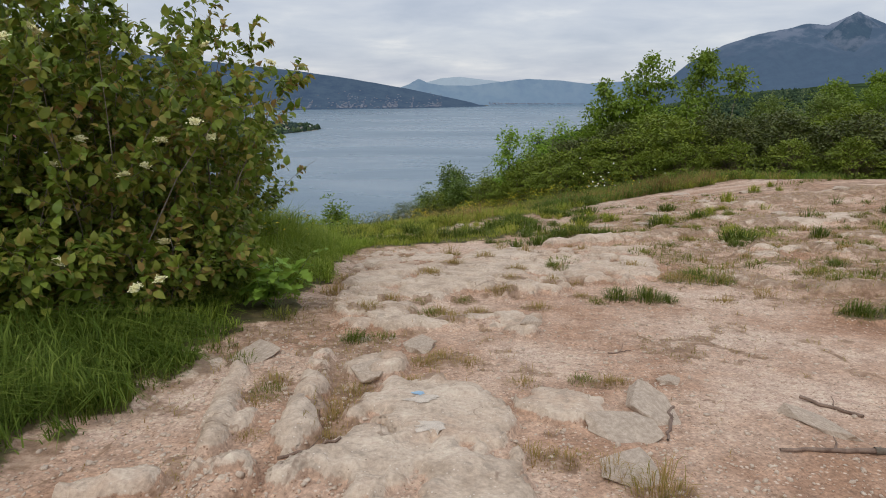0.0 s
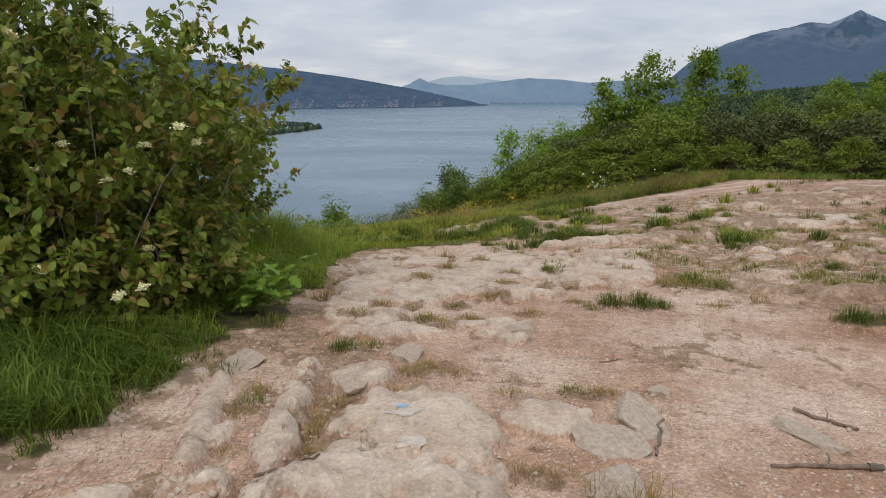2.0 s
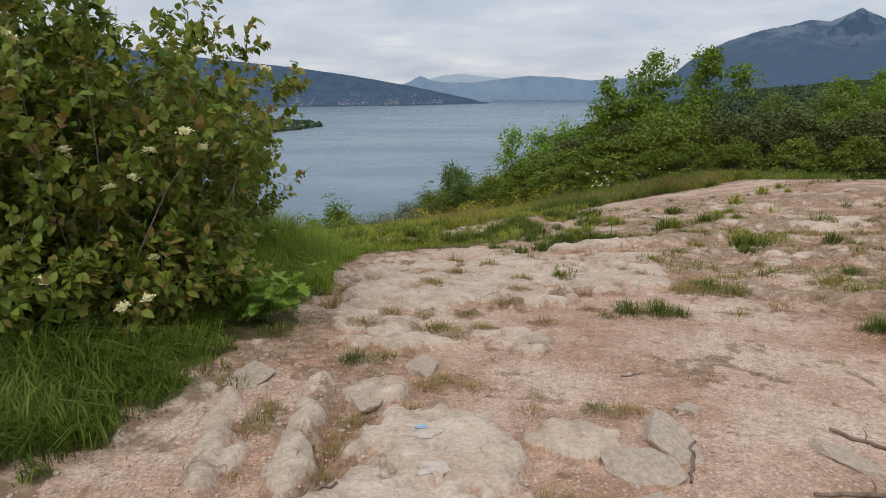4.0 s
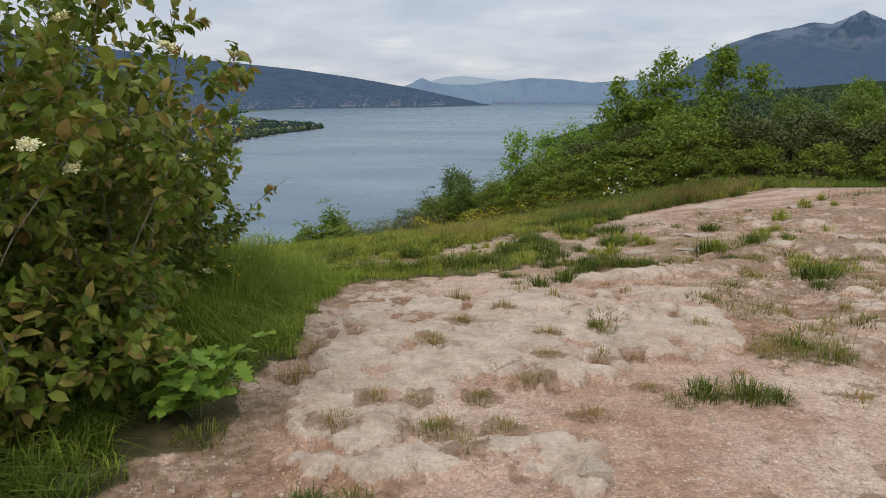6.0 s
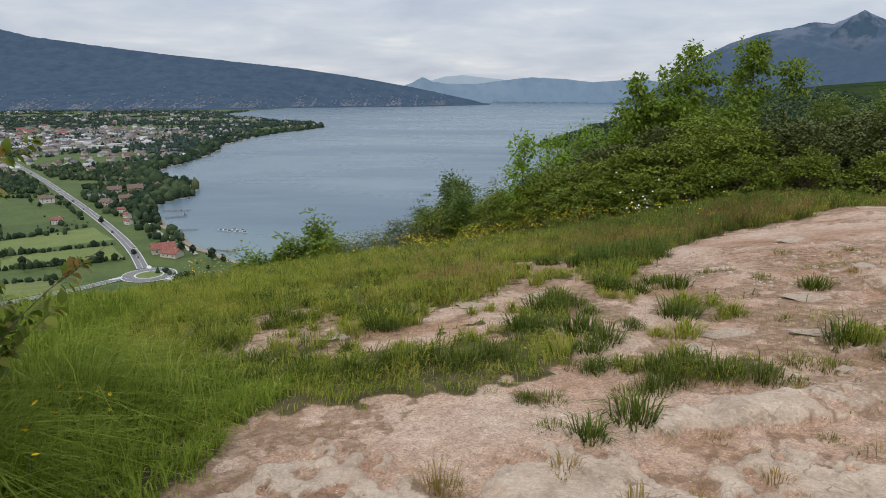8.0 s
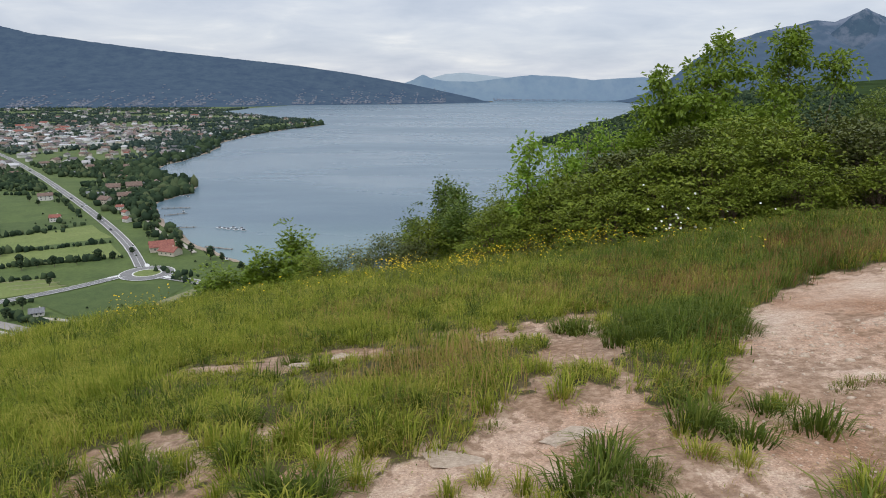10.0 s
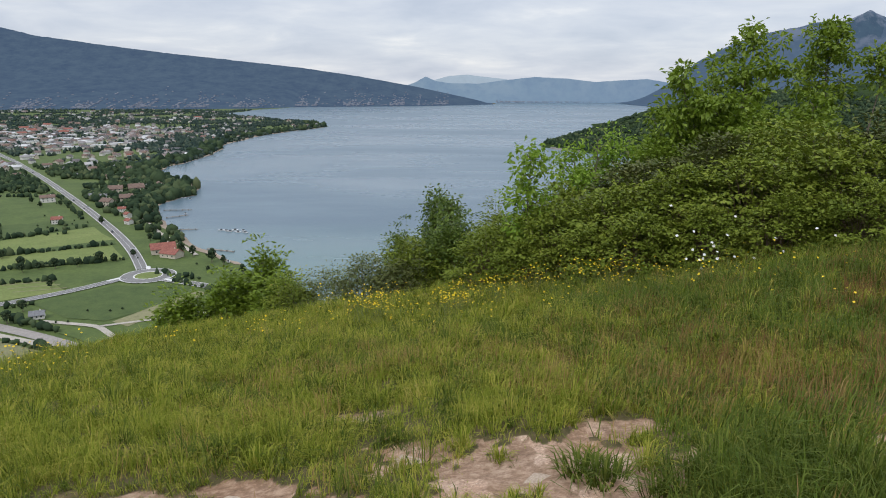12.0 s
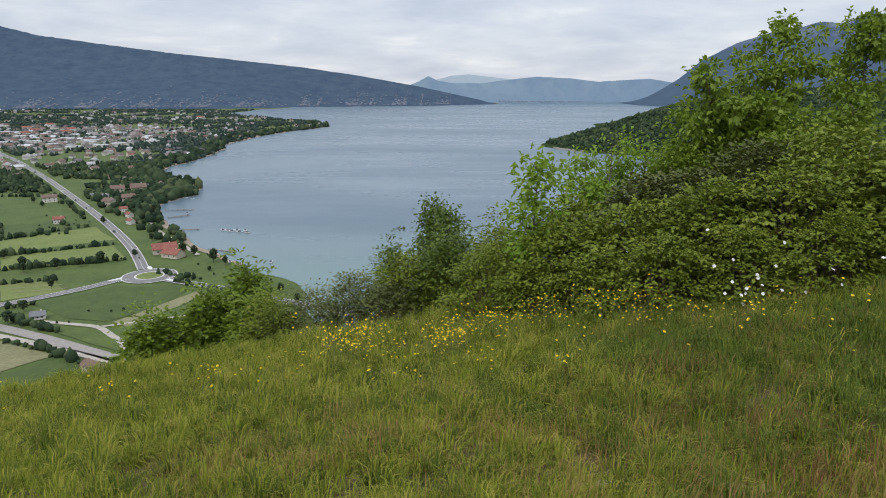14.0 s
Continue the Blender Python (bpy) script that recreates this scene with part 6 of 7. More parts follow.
STONES = [stone_mesh(s, f) for s, f in ((1, 0.5), (2, 0.35), (3, 0.6), (4, 0.3), (5, 0.7))]
for x, y, k, sx, sy, sz, turn, label in [
        (0.60, 2.22, 1, 0.13, 0.17, 0.13, 20, "pale rounded limestone slab half sunk in dirt"), (0.76, 2.45, 0, 0.11, 0.20, 0.13, 10, "pale wedge of limestone beside a slab"), (0.55, 1.95, 3, 0.11, 0.15, 0.11, -20, "flat pale stone sunk in the dirt"),
        (1.36, 2.28, 2, 0.055, 0.16, 0.07, 30, "narrow pale stone lying in the dirt"), (1.40, 1.85, 3, 0.07, 0.06, 0.05, 0, "small flat pale stone in dirt"), (-0.20, 3.28, 2, 0.09, 0.11, 0.10, 0, "rounded pale stone on the path"),
        (-0.42, 2.78, 0, 0.10, 0.09, 0.10, 0, "grey limestone lump on the path"), (0.42, 3.55, 4, 0.07, 0.06, 0.07, 0, "pinkish weathered stone on the path"), (-0.52, 3.45, 3, 0.05, 0.04, 0.05, 0, "small pale stone by a grass tuft"),
        (0.95, 2.75, 2, 0.06, 0.04, 0.05, 0, "small pale stone in the dirt"), (-1.05, 3.15, 1, 0.12, 0.20, 0.08, -20, "flat grey stone at the path's edge"), (2.55, 15.2, 0, 0.10, 0.08, 0.11, 0, "white stone in the grass"),
        (-0.8, 13.35, 3, 0.16, 0.10, 0.07, 20, "flat pale stone bared in the meadow"), (0.35, 13.75, 1, 0.12, 0.08, 0.07, -10, "flat pale stone bared in the meadow"), (1.15, 13.2, 3, 0.10, 0.07, 0.06, 30, "flat pale stone bared in the meadow"), (-1.1, 13.05, 1, 0.18, 0.09, 0.06, 15, "flat pale stone bared in the meadow"),
        (2.75, 15.1, 2, 0.07, 0.07, 0.07, 0, "white stone in the grass"), (4.03, 17.4, 4, 0.09, 0.07, 0.09, 0, "pale stone in a worn hollow"), (3.6, 16.4, 0, 0.08, 0.06, 0.06, 0, "pale stone in a worn hollow"), (3.75, 16.4, 4, 0.07, 0.05, 0.06, 0, "pale stone in a worn hollow"),
        (1.83, 15.4, 1, 0.10, 0.08, 0.09, 0, "grey stone in the meadow"), (-4.2, 14.3, 0, 0.10, 0.08, 0.1, 0, "white stone in the meadow"), (2.5, 8.05, 2, 0.06, 0.05, 0.05, 0, "small pale stone on the ledge"), (4.6, 9.0, 0, 0.14, 0.1, 0.1, 0, "pale stone on the rocky path"),
        (4.2, 10.6, 2, 0.12, 0.1, 0.1, 0, "pale stone on the rocky path"), (2.15, 8.9, 3, 0.26, 0.12, 0.05, 15, "flat pale limestone bared in the path"), (3.2, 9.7, 1, 0.28, 0.12, 0.045, -8, "flat pale limestone bared in the path"), (1.0, 10.6, 3, 0.22, 0.12, 0.07, 20, "flat grey limestone bared in the worn meadow"), (0.3, 10.4, 1, 0.2, 0.1, 0.06, -12, "flat pale limestone bared in the worn meadow"), (-0.9, 9.5, 3, 0.14, 0.09, 0.06, 10, "flat pale limestone bared in the worn meadow"), (4.6, 12.6, 3, 0.32, 0.2, 0.03, 5, "flat pale limestone bared in the path"), (1.75, 8.6, 1, 0.12, 0.07, 0.06, 40, "small pale stone beside grass tufts"), (2.7, 8.75, 3, 0.2, 0.1, 0.04, -20, "flat pale limestone bared in the path"), (6.2, 10.3, 4, 0.14, 0.1, 0.1, 0, "pale stone on the rocky path"), (5.2, 11.4, 0, 0.12, 0.1, 0.1, 0, "pale stone on the rocky path")]:
    ob = thing("stone", label, "stone", "stones", data=STONES[k])
    ob.matrix_basis = pose(x, y, float(surface_z(x, y)) + 0.004, 0, 0, turn) @ Matrix.Diagonal((sx, sy, sz, 1))


def pebbles():
    r = np.random.default_rng(31)
    bm = bmesh.new()
    bmesh.ops.create_icosphere(bm, subdivisions=1, radius=1)
    B = np.array([v.co[:] for v in bm.verts])
    T = np.array([[v.index for v in f.verts] for f in bm.faces])
    bm.free()
    n = 34000
    y = 1.5 + 11.0 * r.uniform(0, 1, n) ** 1.5
    x = r.uniform(-1.5, 3.4, n) + 3.2 * sstep(4, 9, y) * r.uniform(0, 1, n)
    ok = (path_side(x, y) > 0.05) & (relief(x, y)[1] < 0.5)
    ok &= r.uniform(0, 1, n) < 0.3 + 0.7 * sstep(0.45, 0.6, fbm(x * 1.5, y * 1.5, 90, 3)) + 0.4 * (x < -0.3)
    x, y = x[ok], y[ok]
    n = len(x)
    s = 0.0022 + 0.009 * r.uniform(0, 1, n) ** 6 + 0.005 * r.uniform(0, 1, n) ** 2 * (x < -0.3) * (y < 3.6) + 0.024 * r.uniform(0, 1, n) ** 9 * sstep(1.8, 3.0, x) * sstep(4, 6, y)
    Q = B[None] * (1 + r.uniform(-0.4, 0.4, (n, len(B), 1))) * (s[:, None, None] * r.uniform(0.5, 1.5, (n, 1, 3)) * np.array([1, 1, 0.7]))
    Q = Q + np.stack([x, y, surface_z(x, y) + 0.002], -1)[:, None]
    F = (T[None] + (np.arange(n) * len(B))[:, None, None]).reshape(-1, 3)
    thing("pebbles", "small pale pebbles and grit strewn over the dirt", "pebbles", kind="stuff", data=mesh_of("pebbles", Q.reshape(-1, 3), F, M_PEBBLE))


pebbles()


def stick(x0, y0, x1, y1, r0, r1, label, knob=False, seed=1):
    r = np.random.default_rng(seed)
    n = 9
    s = np.linspace(0, 1, n)
    X, Y = x0 + (x1 - x0) * s + r.normal(0, 0.006, n), y0 + (y1 - y0) * s + r.normal(0, 0.006, n)
    Z = surface_z(X, Y)
    Z = np.maximum(Z, np.mean(Z)) + max(r0, r1) * 0.8
    e = thing("dry_stick", label, "stick", "fallen sticks")
    e.matrix_basis = pose(x0, y0, float(Z[0]))
    P = np.stack([X - x0, Y - y0, Z - Z[0]], -1)
    child("stick", mesh_of("stick", *tube(P, r0, r1, 7), M_TWIG, True), e)
    if knob:
        child("broken_end", mesh_of("broken_end", *tube(P[-2:] + np.array([[0, 0, 0], [0.004, 0, 0]]), r1 * 1.5, r1 * 1.1, 7), M_BARK, True), e, "dark broken end")
    m = len(P) // 2
    child("side_twig", mesh_of("side_twig", *tube(np.array([P[m], P[m] + (0.02, 0.03, 0.012), P[m] + (0.03, 0.07, 0.016)]), r1 * 0.6, 0.001, 5), M_TWIG, True), e)


stick(1.10, 2.06, 1.47, 2.05, 0.006, 0.010, "bleached dry stick with a dark broken end", True, 1)
stick(1.43, 2.55, 1.58, 2.36, 0.008, 0.007, "dark dry stick lying in the dirt", False, 2)
stick(0.84, 2.40, 0.74, 2.14, 0.007, 0.005, "curved dark root along a stone", False, 3)
stick(-0.62, 1.93, -0.42, 2.02, 0.006, 0.005, "short pale stick between the rocks", False, 4)
stick(0.78, 3.16, 0.90, 3.22, 0.004, 0.003, "thin forked twig on the dirt", False, 5)


def paint_patch(name, label, mat, x, y, rx, ry, seed):
    n = 22
    out = [(x, y)]
    rings = 6
    for q in range(1, rings + 1):
        for i in range(n):
            a = i / n * 2 * math.pi
            k = (0.6 + 0.8 * float(vnoise(np.array(i * 0.9), np.array(seed), seed))) * q / rings
            out.append((x + rx * k * math.cos(a), y + ry * k * math.sin(a)))
    V = [(a, b, float(surface_z(a, b)) + 0.002) for a, b in out]
    F = [(0, i, i % n + 1) for i in range(1, n + 1)]
    for q in range(rings - 1):
        for i in range(n):
            a, b = 1 + q * n + i, 1 + q * n + (i + 1) % n
            F += [(a, a + n, b + n), (a, b + n, b)]
    thing(name, label, "paint mark", data=mesh_of(name, V, F, mat))


paint_patch("paint_mark", "chipped pale patch on the limestone slab", M_PALEPAINT, -0.16, 2.38, 0.07, 0.04, 3)
paint_patch("paint_mark", "chipped pale patch on the limestone slab", M_PALEPAINT, -0.12, 2.13, 0.06, 0.045, 5)
paint_patch("blue_paint_mark", "faded blue paint dab on the limestone slab", M_BLUE, -0.18, 2.435, 0.026, 0.022, 9)

# ---- valley: roads, fields, houses, trees ----


def strip(name, pts, width, z, mat, label, category="road"):
    P = np.array(pts, float)
    T = unit(np.gradient(P, axis=0))
    N = np.stack([-T[:, 1], T[:, 0]], -1) * width / 2
    n = len(P)
    V = [(*(P[i] + N[i]), z) for i in range(n)] + [(*(P[i] - N[i]), z) for i in range(n)]
    F = [(i, n + i, n + i + 1, i + 1) for i in range(n - 1)]
    return thing(name, label, category, kind="structure", data=mesh_of(name, V, F, mat))


def smooth_line(pts, n=40):
    P = np.array(pts, float)
    d = np.concatenate([[0], np.cumsum(np.hypot(*np.diff(P, axis=0).T))])
    s = np.linspace(0, d[-1], n)
    Q = np.stack([np.interp(s, d, P[:, k]) for k in (0, 1)], -1)
    for _ in range(3):
        Q[1:-1] = (Q[:-2] + 2 * Q[1:-1] + Q[2:]) / 4
    return Q


ROAD_A = smooth_line([(-1100, 1530), (-825, 1207), (-721, 1094), (-542, 883), (-387, 691), (-302, 582), (-244, 502), (-214, 450)], 60)
ROAD_B = smooth_line([(-216, 428), (-231, 405), (-244, 390), (-263, 372), (-330, 320)], 24)
ROAD_C = smooth_line([(-190, 427), (-150, 410), (-112, 390), (-40, 355)], 24)
for k, (line, w) in enumerate(((ROAD_A, 8.2), (ROAD_B, 8), (ROAD_C, 8))):
    strip(f"road_{k + 1}", line, w, PLAIN + 0.55, M_ASPHALT, "grey asphalt country road through the valley")
    for o in (-0.5, 0.0, 0.5):
        T = unit(np.gradient(line, axis=0))
        off = line + np.stack([-T[:, 1], T[:, 0]], -1) * (w - 0.9) * o
        strip(f"trim_road_line_{k + 1}", off, 0.5 if o else 0.25, PLAIN + 0.62, M_LINE, "white painted road line", "road marking")
strip("road_path", smooth_line([(-200, 486), (-222, 515), (-260, 560), (-300, 620), (-345, 690)], 30) + np.array([9.0, 4.0]), 3.5, PLAIN + 0.5, M_GRAVEL, "pale gravel path beside the road", "path")
strip("road_rail", smooth_line([(-300, 363), (-238, 336), (-214, 326), (-182, 310), (-140, 289), (-100, 268)], 30), 7, PLAIN + 0.5, M_RAIL, "pale straight road below the hill")
strip("road_lane", smooth_line([(-300, 352), (-230, 324), (-201, 313), (-160, 295), (-120, 276)], 30), 4.5, PLAIN + 0.5, M_GRAVEL, "pale dirt lane beside the road", "lane")
strip("road_track", smooth_line([(-222, 346), (-186, 339), (-178, 330), (-165, 319), (-158, 308)], 20), 3.5, PLAIN + 0.5, M_GRAVEL, "pale farm track", "track")
strip("road_track_far", smooth_line([(-186, 339), (-147, 357), (-120, 372)], 12), 2.5, PLAIN + 0.5, M_GRAVEL, "pale farm track", "track")


def ring(name, cx, cy, r0, r1, z, mat, label, category):
    n = 48
    a = np.arange(n) / n * 2 * math.pi
    V = [(cx + r0 * math.cos(t), cy + r0 * math.sin(t), z) for t in a] + [(cx + r1 * math.cos(t), cy + r1 * math.sin(t), z) for t in a]
    F = [(i, n + i, n + (i + 1) % n, (i + 1) % n) for i in range(n)]
    return thing(name, label, category, kind="structure", data=mesh_of(name, V, F, mat))


RBX, RBY = -202.5, 434
ring("road_roundabout", RBX, RBY, 9.2, 17.5, PLAIN + 0.58, M_ASPHALT, "asphalt ring of a roundabout", "roundabout")
ring("trim_roundabout_kerb", RBX, RBY, 8.6, 9.6, PLAIN + 0.75, M_LINE, "pale kerb round the traffic island", "kerb")
ring("trim_roundabout_edge", RBX, RBY, 17.2, 17.9, PLAIN + 0.66, M_LINE, "pale kerb round the roundabout", "kerb")
ring("ground_island", RBX, RBY, 0.01, 8.7, PLAIN + 0.7, M_FIELD_PALE, "grass traffic island in the roundabout", "traffic island")
for k, (x, y, rx, ry, t) in enumerate([(-211, 453, 1.6, 5, 0.5), (-221, 424, 1.6, 5, -0.7), (-184, 424, 1.6, 5, 1.0)]):
    out = [(x + math.cos(t) * rx * c - math.sin(t) * ry * s, y + math.sin(t) * rx * c + math.cos(t) * ry * s) for c, s in ((math.cos(a / 10 * math.pi), math.sin(a / 10 * math.pi)) for a in range(20))]
    sheet(f"trim_splitter_{k + 1}", out, PLAIN + 0.72, M_LINE, "pale splitter island at the roundabout", "traffic island")

FIELDS = [
    ([(-510, 740), (-441, 742), (-347, 618), (-410, 590)], M_FIELD, "green meadow field"), ([(-410, 590), (-347, 618), (-325, 592), (-372, 533)], M_FIELD_DARK, "dark green meadow strip"),
    ([(-369, 530), (-321, 588), (-278, 539), (-342, 490)], M_FIELD_PALE, "pale mown grass strip"), ([(-342, 490), (-278, 539), (-268, 522), (-337, 482)], M_FIELD_DARK, "dark green strip between mown fields"),
    ([(-337, 482), (-270, 519), (-238, 476), (-311, 444)], M_FIELD_PALE, "pale mown field"), ([(-257, 413), (-237, 461), (-216, 447), (-220, 428), (-236, 402)], M_FIELD, "bright green meadow by the roundabout"),
    ([(-244, 374), (-214, 412), (-164, 409), (-169, 371), (-187, 347), (-211, 351)], M_FIELD_DARK, "green crop field below the roundabout"), ([(-183, 346), (-158, 402), (-149, 398), (-171, 339)], M_FIELD_DRY, "pale mown strip of field"),
    ([(-290, 412), (-262, 422), (-240, 400), (-267, 379)], M_FIELD_PALE, "striped vegetable field"), ([(-236, 322), (-188, 301), (-202, 282), (-250, 290)], M_FIELD_DRY, "pale straw field"),
    ([(-200, 279), (-186, 300), (-160, 292), (-150, 262), (-191, 255)], M_FIELD_DARK, "dark green crop rows"), ([(-205, 330), (-178, 336), (-150, 320), (-152, 303), (-180, 316)], M_FIELD, "rough green garden plot"),
]
for k, (outline, mat, label) in enumerate(FIELDS):
    sheet(f"ground_field_{k + 1}", wavering(outline, 0.02, 1, k), PLAIN + 0.30 + 0.012 * k, mat, label, "field")
for k in range(3):
    a, b = (-286 + 8 * k, 410 - 7 * k), (-258 + 8 * k, 420 - 7 * k)
    strip(f"ground_row_{k + 1}", smooth_line([a, b], 4), 1.6, PLAIN + 0.52, M_FIELD_DRY, "pale straw row in a vegetable field", "field")


def box(bm, x0, x1, y0, y1, z0, z1):
    v = [bm.verts.new(p) for p in ((x0, y0, z0), (x1, y0, z0), (x1, y1, z0), (x0, y1, z0), (x0, y0, z1), (x1, y0, z1), (x1, y1, z1), (x0, y1, z1))]
    for f in ((3, 2, 1, 0), (4, 5, 6, 7), (0, 1, 5, 4), (1, 2, 6, 5), (2, 3, 7, 6), (3, 0, 4, 7)):
        bm.faces.new([v[i] for i in f])


def gable(bm, w, d, z, rise, over, thick=0.35):
    """A pitched roof with overhanging eaves and real thickness."""
    a, b = w / 2 + over, d / 2 + over
    drop = rise * over / (d / 2)
    top = [bm.verts.new(p) for p in ((-a, -b, z - drop + thick), (a, -b, z - drop + thick), (a, 0, z + rise + thick), (-a, 0, z + rise + thick), (-a, b, z - drop + thick), (a, b, z - drop + thick))]
    low = [bm.verts.new((v.co.x, v.co.y, v.co.z - thick)) for v in top]
    for f in ((0, 1, 2, 3), (3, 2, 5, 4)):
        bm.faces.new([top[i] for i in f])
        bm.faces.new([low[i] for i in reversed(f)])
    for i, j in ((0, 1), (1, 2), (2, 5), (5, 4), (4, 3), (3, 0)):
        bm.faces.new((low[i], low[j], top[j], top[i]))


def house(w, d, h, rise, wall, roof, label, name="house", chimney=True, category="house"):
    e = thing(name, label, category, "houses in the valley")
    bm = bmesh.new()
    box(bm, -w / 2, w / 2, -d / 2, d / 2, 0, h)
    if rise > 1:
        for x in (-w / 2, w / 2):
            t = [bm.verts.new((x, -d / 2, h)), bm.verts.new((x, d / 2, h)), bm.verts.new((x, 0, h + rise))]
            bm.faces.new(t)
    part("wall", bm, wall, e)
    bm = bmesh.new()
    if rise > 1:
        gable(bm, w, d, h, rise, 0.7)
    else:
        box(bm, -w / 2 - 0.3, w / 2 + 0.3, -d / 2 - 0.3, d / 2 + 0.3, h, h + 0.5)
    rf = part("roof", bm, roof, e)
    if chimney:
        bm = bmesh.new()
        box(bm, w * 0.2, w * 0.2 + 0.8, -0.4, 0.4, h + rise * 0.6, h + rise + 1.0)
        part("chimney", bm, wall, rf)
    me = None
    for side in (-1, 1):
        for x in ((-0.3, 0.0, 0.3) if w > 9 else (-0.22, 0.22)):
            for z in ((1.4, 4.0) if h > 4.6 else (1.4,)):
                bm = bmesh.new()
                box(bm, -0.55, 0.55, -0.06, 0.06, 0, 1.3)
                part("window", bm, M_GLASS, e, at=pose(x * w, side * (d / 2 + 0.02), z))
    return e


KINDS = [house(11, 8, 5.4, 2.6, M_PLASTER, M_REDROOF, "white house with a red tile roof"), house(13, 9, 5.6, 3.0, M_CREAMWALL, M_BROWNROOF, "cream house with a brown tile roof"),
         house(10, 8, 3.4, 2.6, M_PLASTER, M_GREYROOF, "white house with a grey slate roof"), house(16, 9, 6.2, 2.8, M_PLASTER, M_BROWNROOF, "long white house with a brown roof")]
HALL = [house(28, 16, 6, 0.4, M_PLASTER, M_METALROOF, "large white flat-roofed hall in the town", "warehouse", False, "warehouse"), house(36, 17, 6, 0.4, M_CREAMWALL, M_METALROOF, "long flat-roofed hall in the town", "warehouse", False, "warehouse"),
        house(22, 13, 8, 3, M_PLASTER, M_REDROOF, "large white building with a red roof", "apartment_house", False, "building")]


def stand(x, y, turn, s=1.0):
    return pose(x, y, PLAIN + 0.35, 0, 0, turn) @ Matrix.Diagonal((s, s, s, 1))


NAMED = [(0, -362, 602, 20, 0.80), (3, -437, 713, 30, 0.88), (0, -311, 632, -35, 0.80), (0, -295, 601, -30, 0.80), (1, -391, 771, 20, 1.12), (1, -370, 778, 30, 1.12), (2, -389, 736, 10, 0.88), (1, -360, 691, -20, 0.88),
         (2, -227, 351, 25, 0.80), (1, -160, 283, -25, 0.6), (2, -405, 745, 40, 0.88), (0, -330, 660, 15, 0.80), (0, -350, 715, -10, 0.80)]
USED = [False] * 4
for k, x, y, t, s in NAMED:
    m = stand(x, y, t, s)
    if not USED[k]:
        USED[k] = True
        KINDS[k].matrix_basis = m
    else:
        copy_thing(KINDS[k], m)
lodge = house(17, 11, 4.2, 3.4, M_CREAMWALL, M_REDROOF, "lakeside restaurant with a bright red roof", "lakeside_inn")
lodge.matrix_basis = stand(-219, 497, 28)
wing = copy_thing(lodge, stand(-207, 484, -20, 0.85))
wing["label"] = "smaller red-roofed wing of the lakeside inn"

SHORE_X = np.array([p[0] for p in SHORELINE[:92]])
SHORE_Y = np.array([p[1] for p in SHORELINE[:92]])


def in_lake(x, y):
    """Even-odd test against the shoreline."""
    inside = np.zeros(np.shape(x), bool)
    P = SHORELINE
    for (x0, y0), (x1, y1) in zip(P, P[1:] + P[:1]):
        if y0 != y1:
            inside ^= ((y0 > y) != (y1 > y)) & (x < (x1 - x0) * (y - y0) / (y1 - y0) + x0)
    return inside


def near_line(x, y, line, d):
    q = np.min(np.hypot(x[:, None] - line[None, :, 0], y[:, None] - line[None, :, 1]), axis=1)
    return q < d


def in_fields(x, y):
    hit = np.zeros(np.shape(x), bool)
    for outline, _, _ in FIELDS:
        k = np.zeros(np.shape(x), bool)
        for (x0, y0), (x1, y1) in zip(outline, outline[1:] + outline[:1]):
            if y0 != y1:
                k ^= ((y0 > y) != (y1 > y)) & (x < (x1 - x0) * (y - y0) / (y1 - y0) + x0)
        hit |= k
    return hit


FINE_A = smooth_line(ROAD_A, 300)


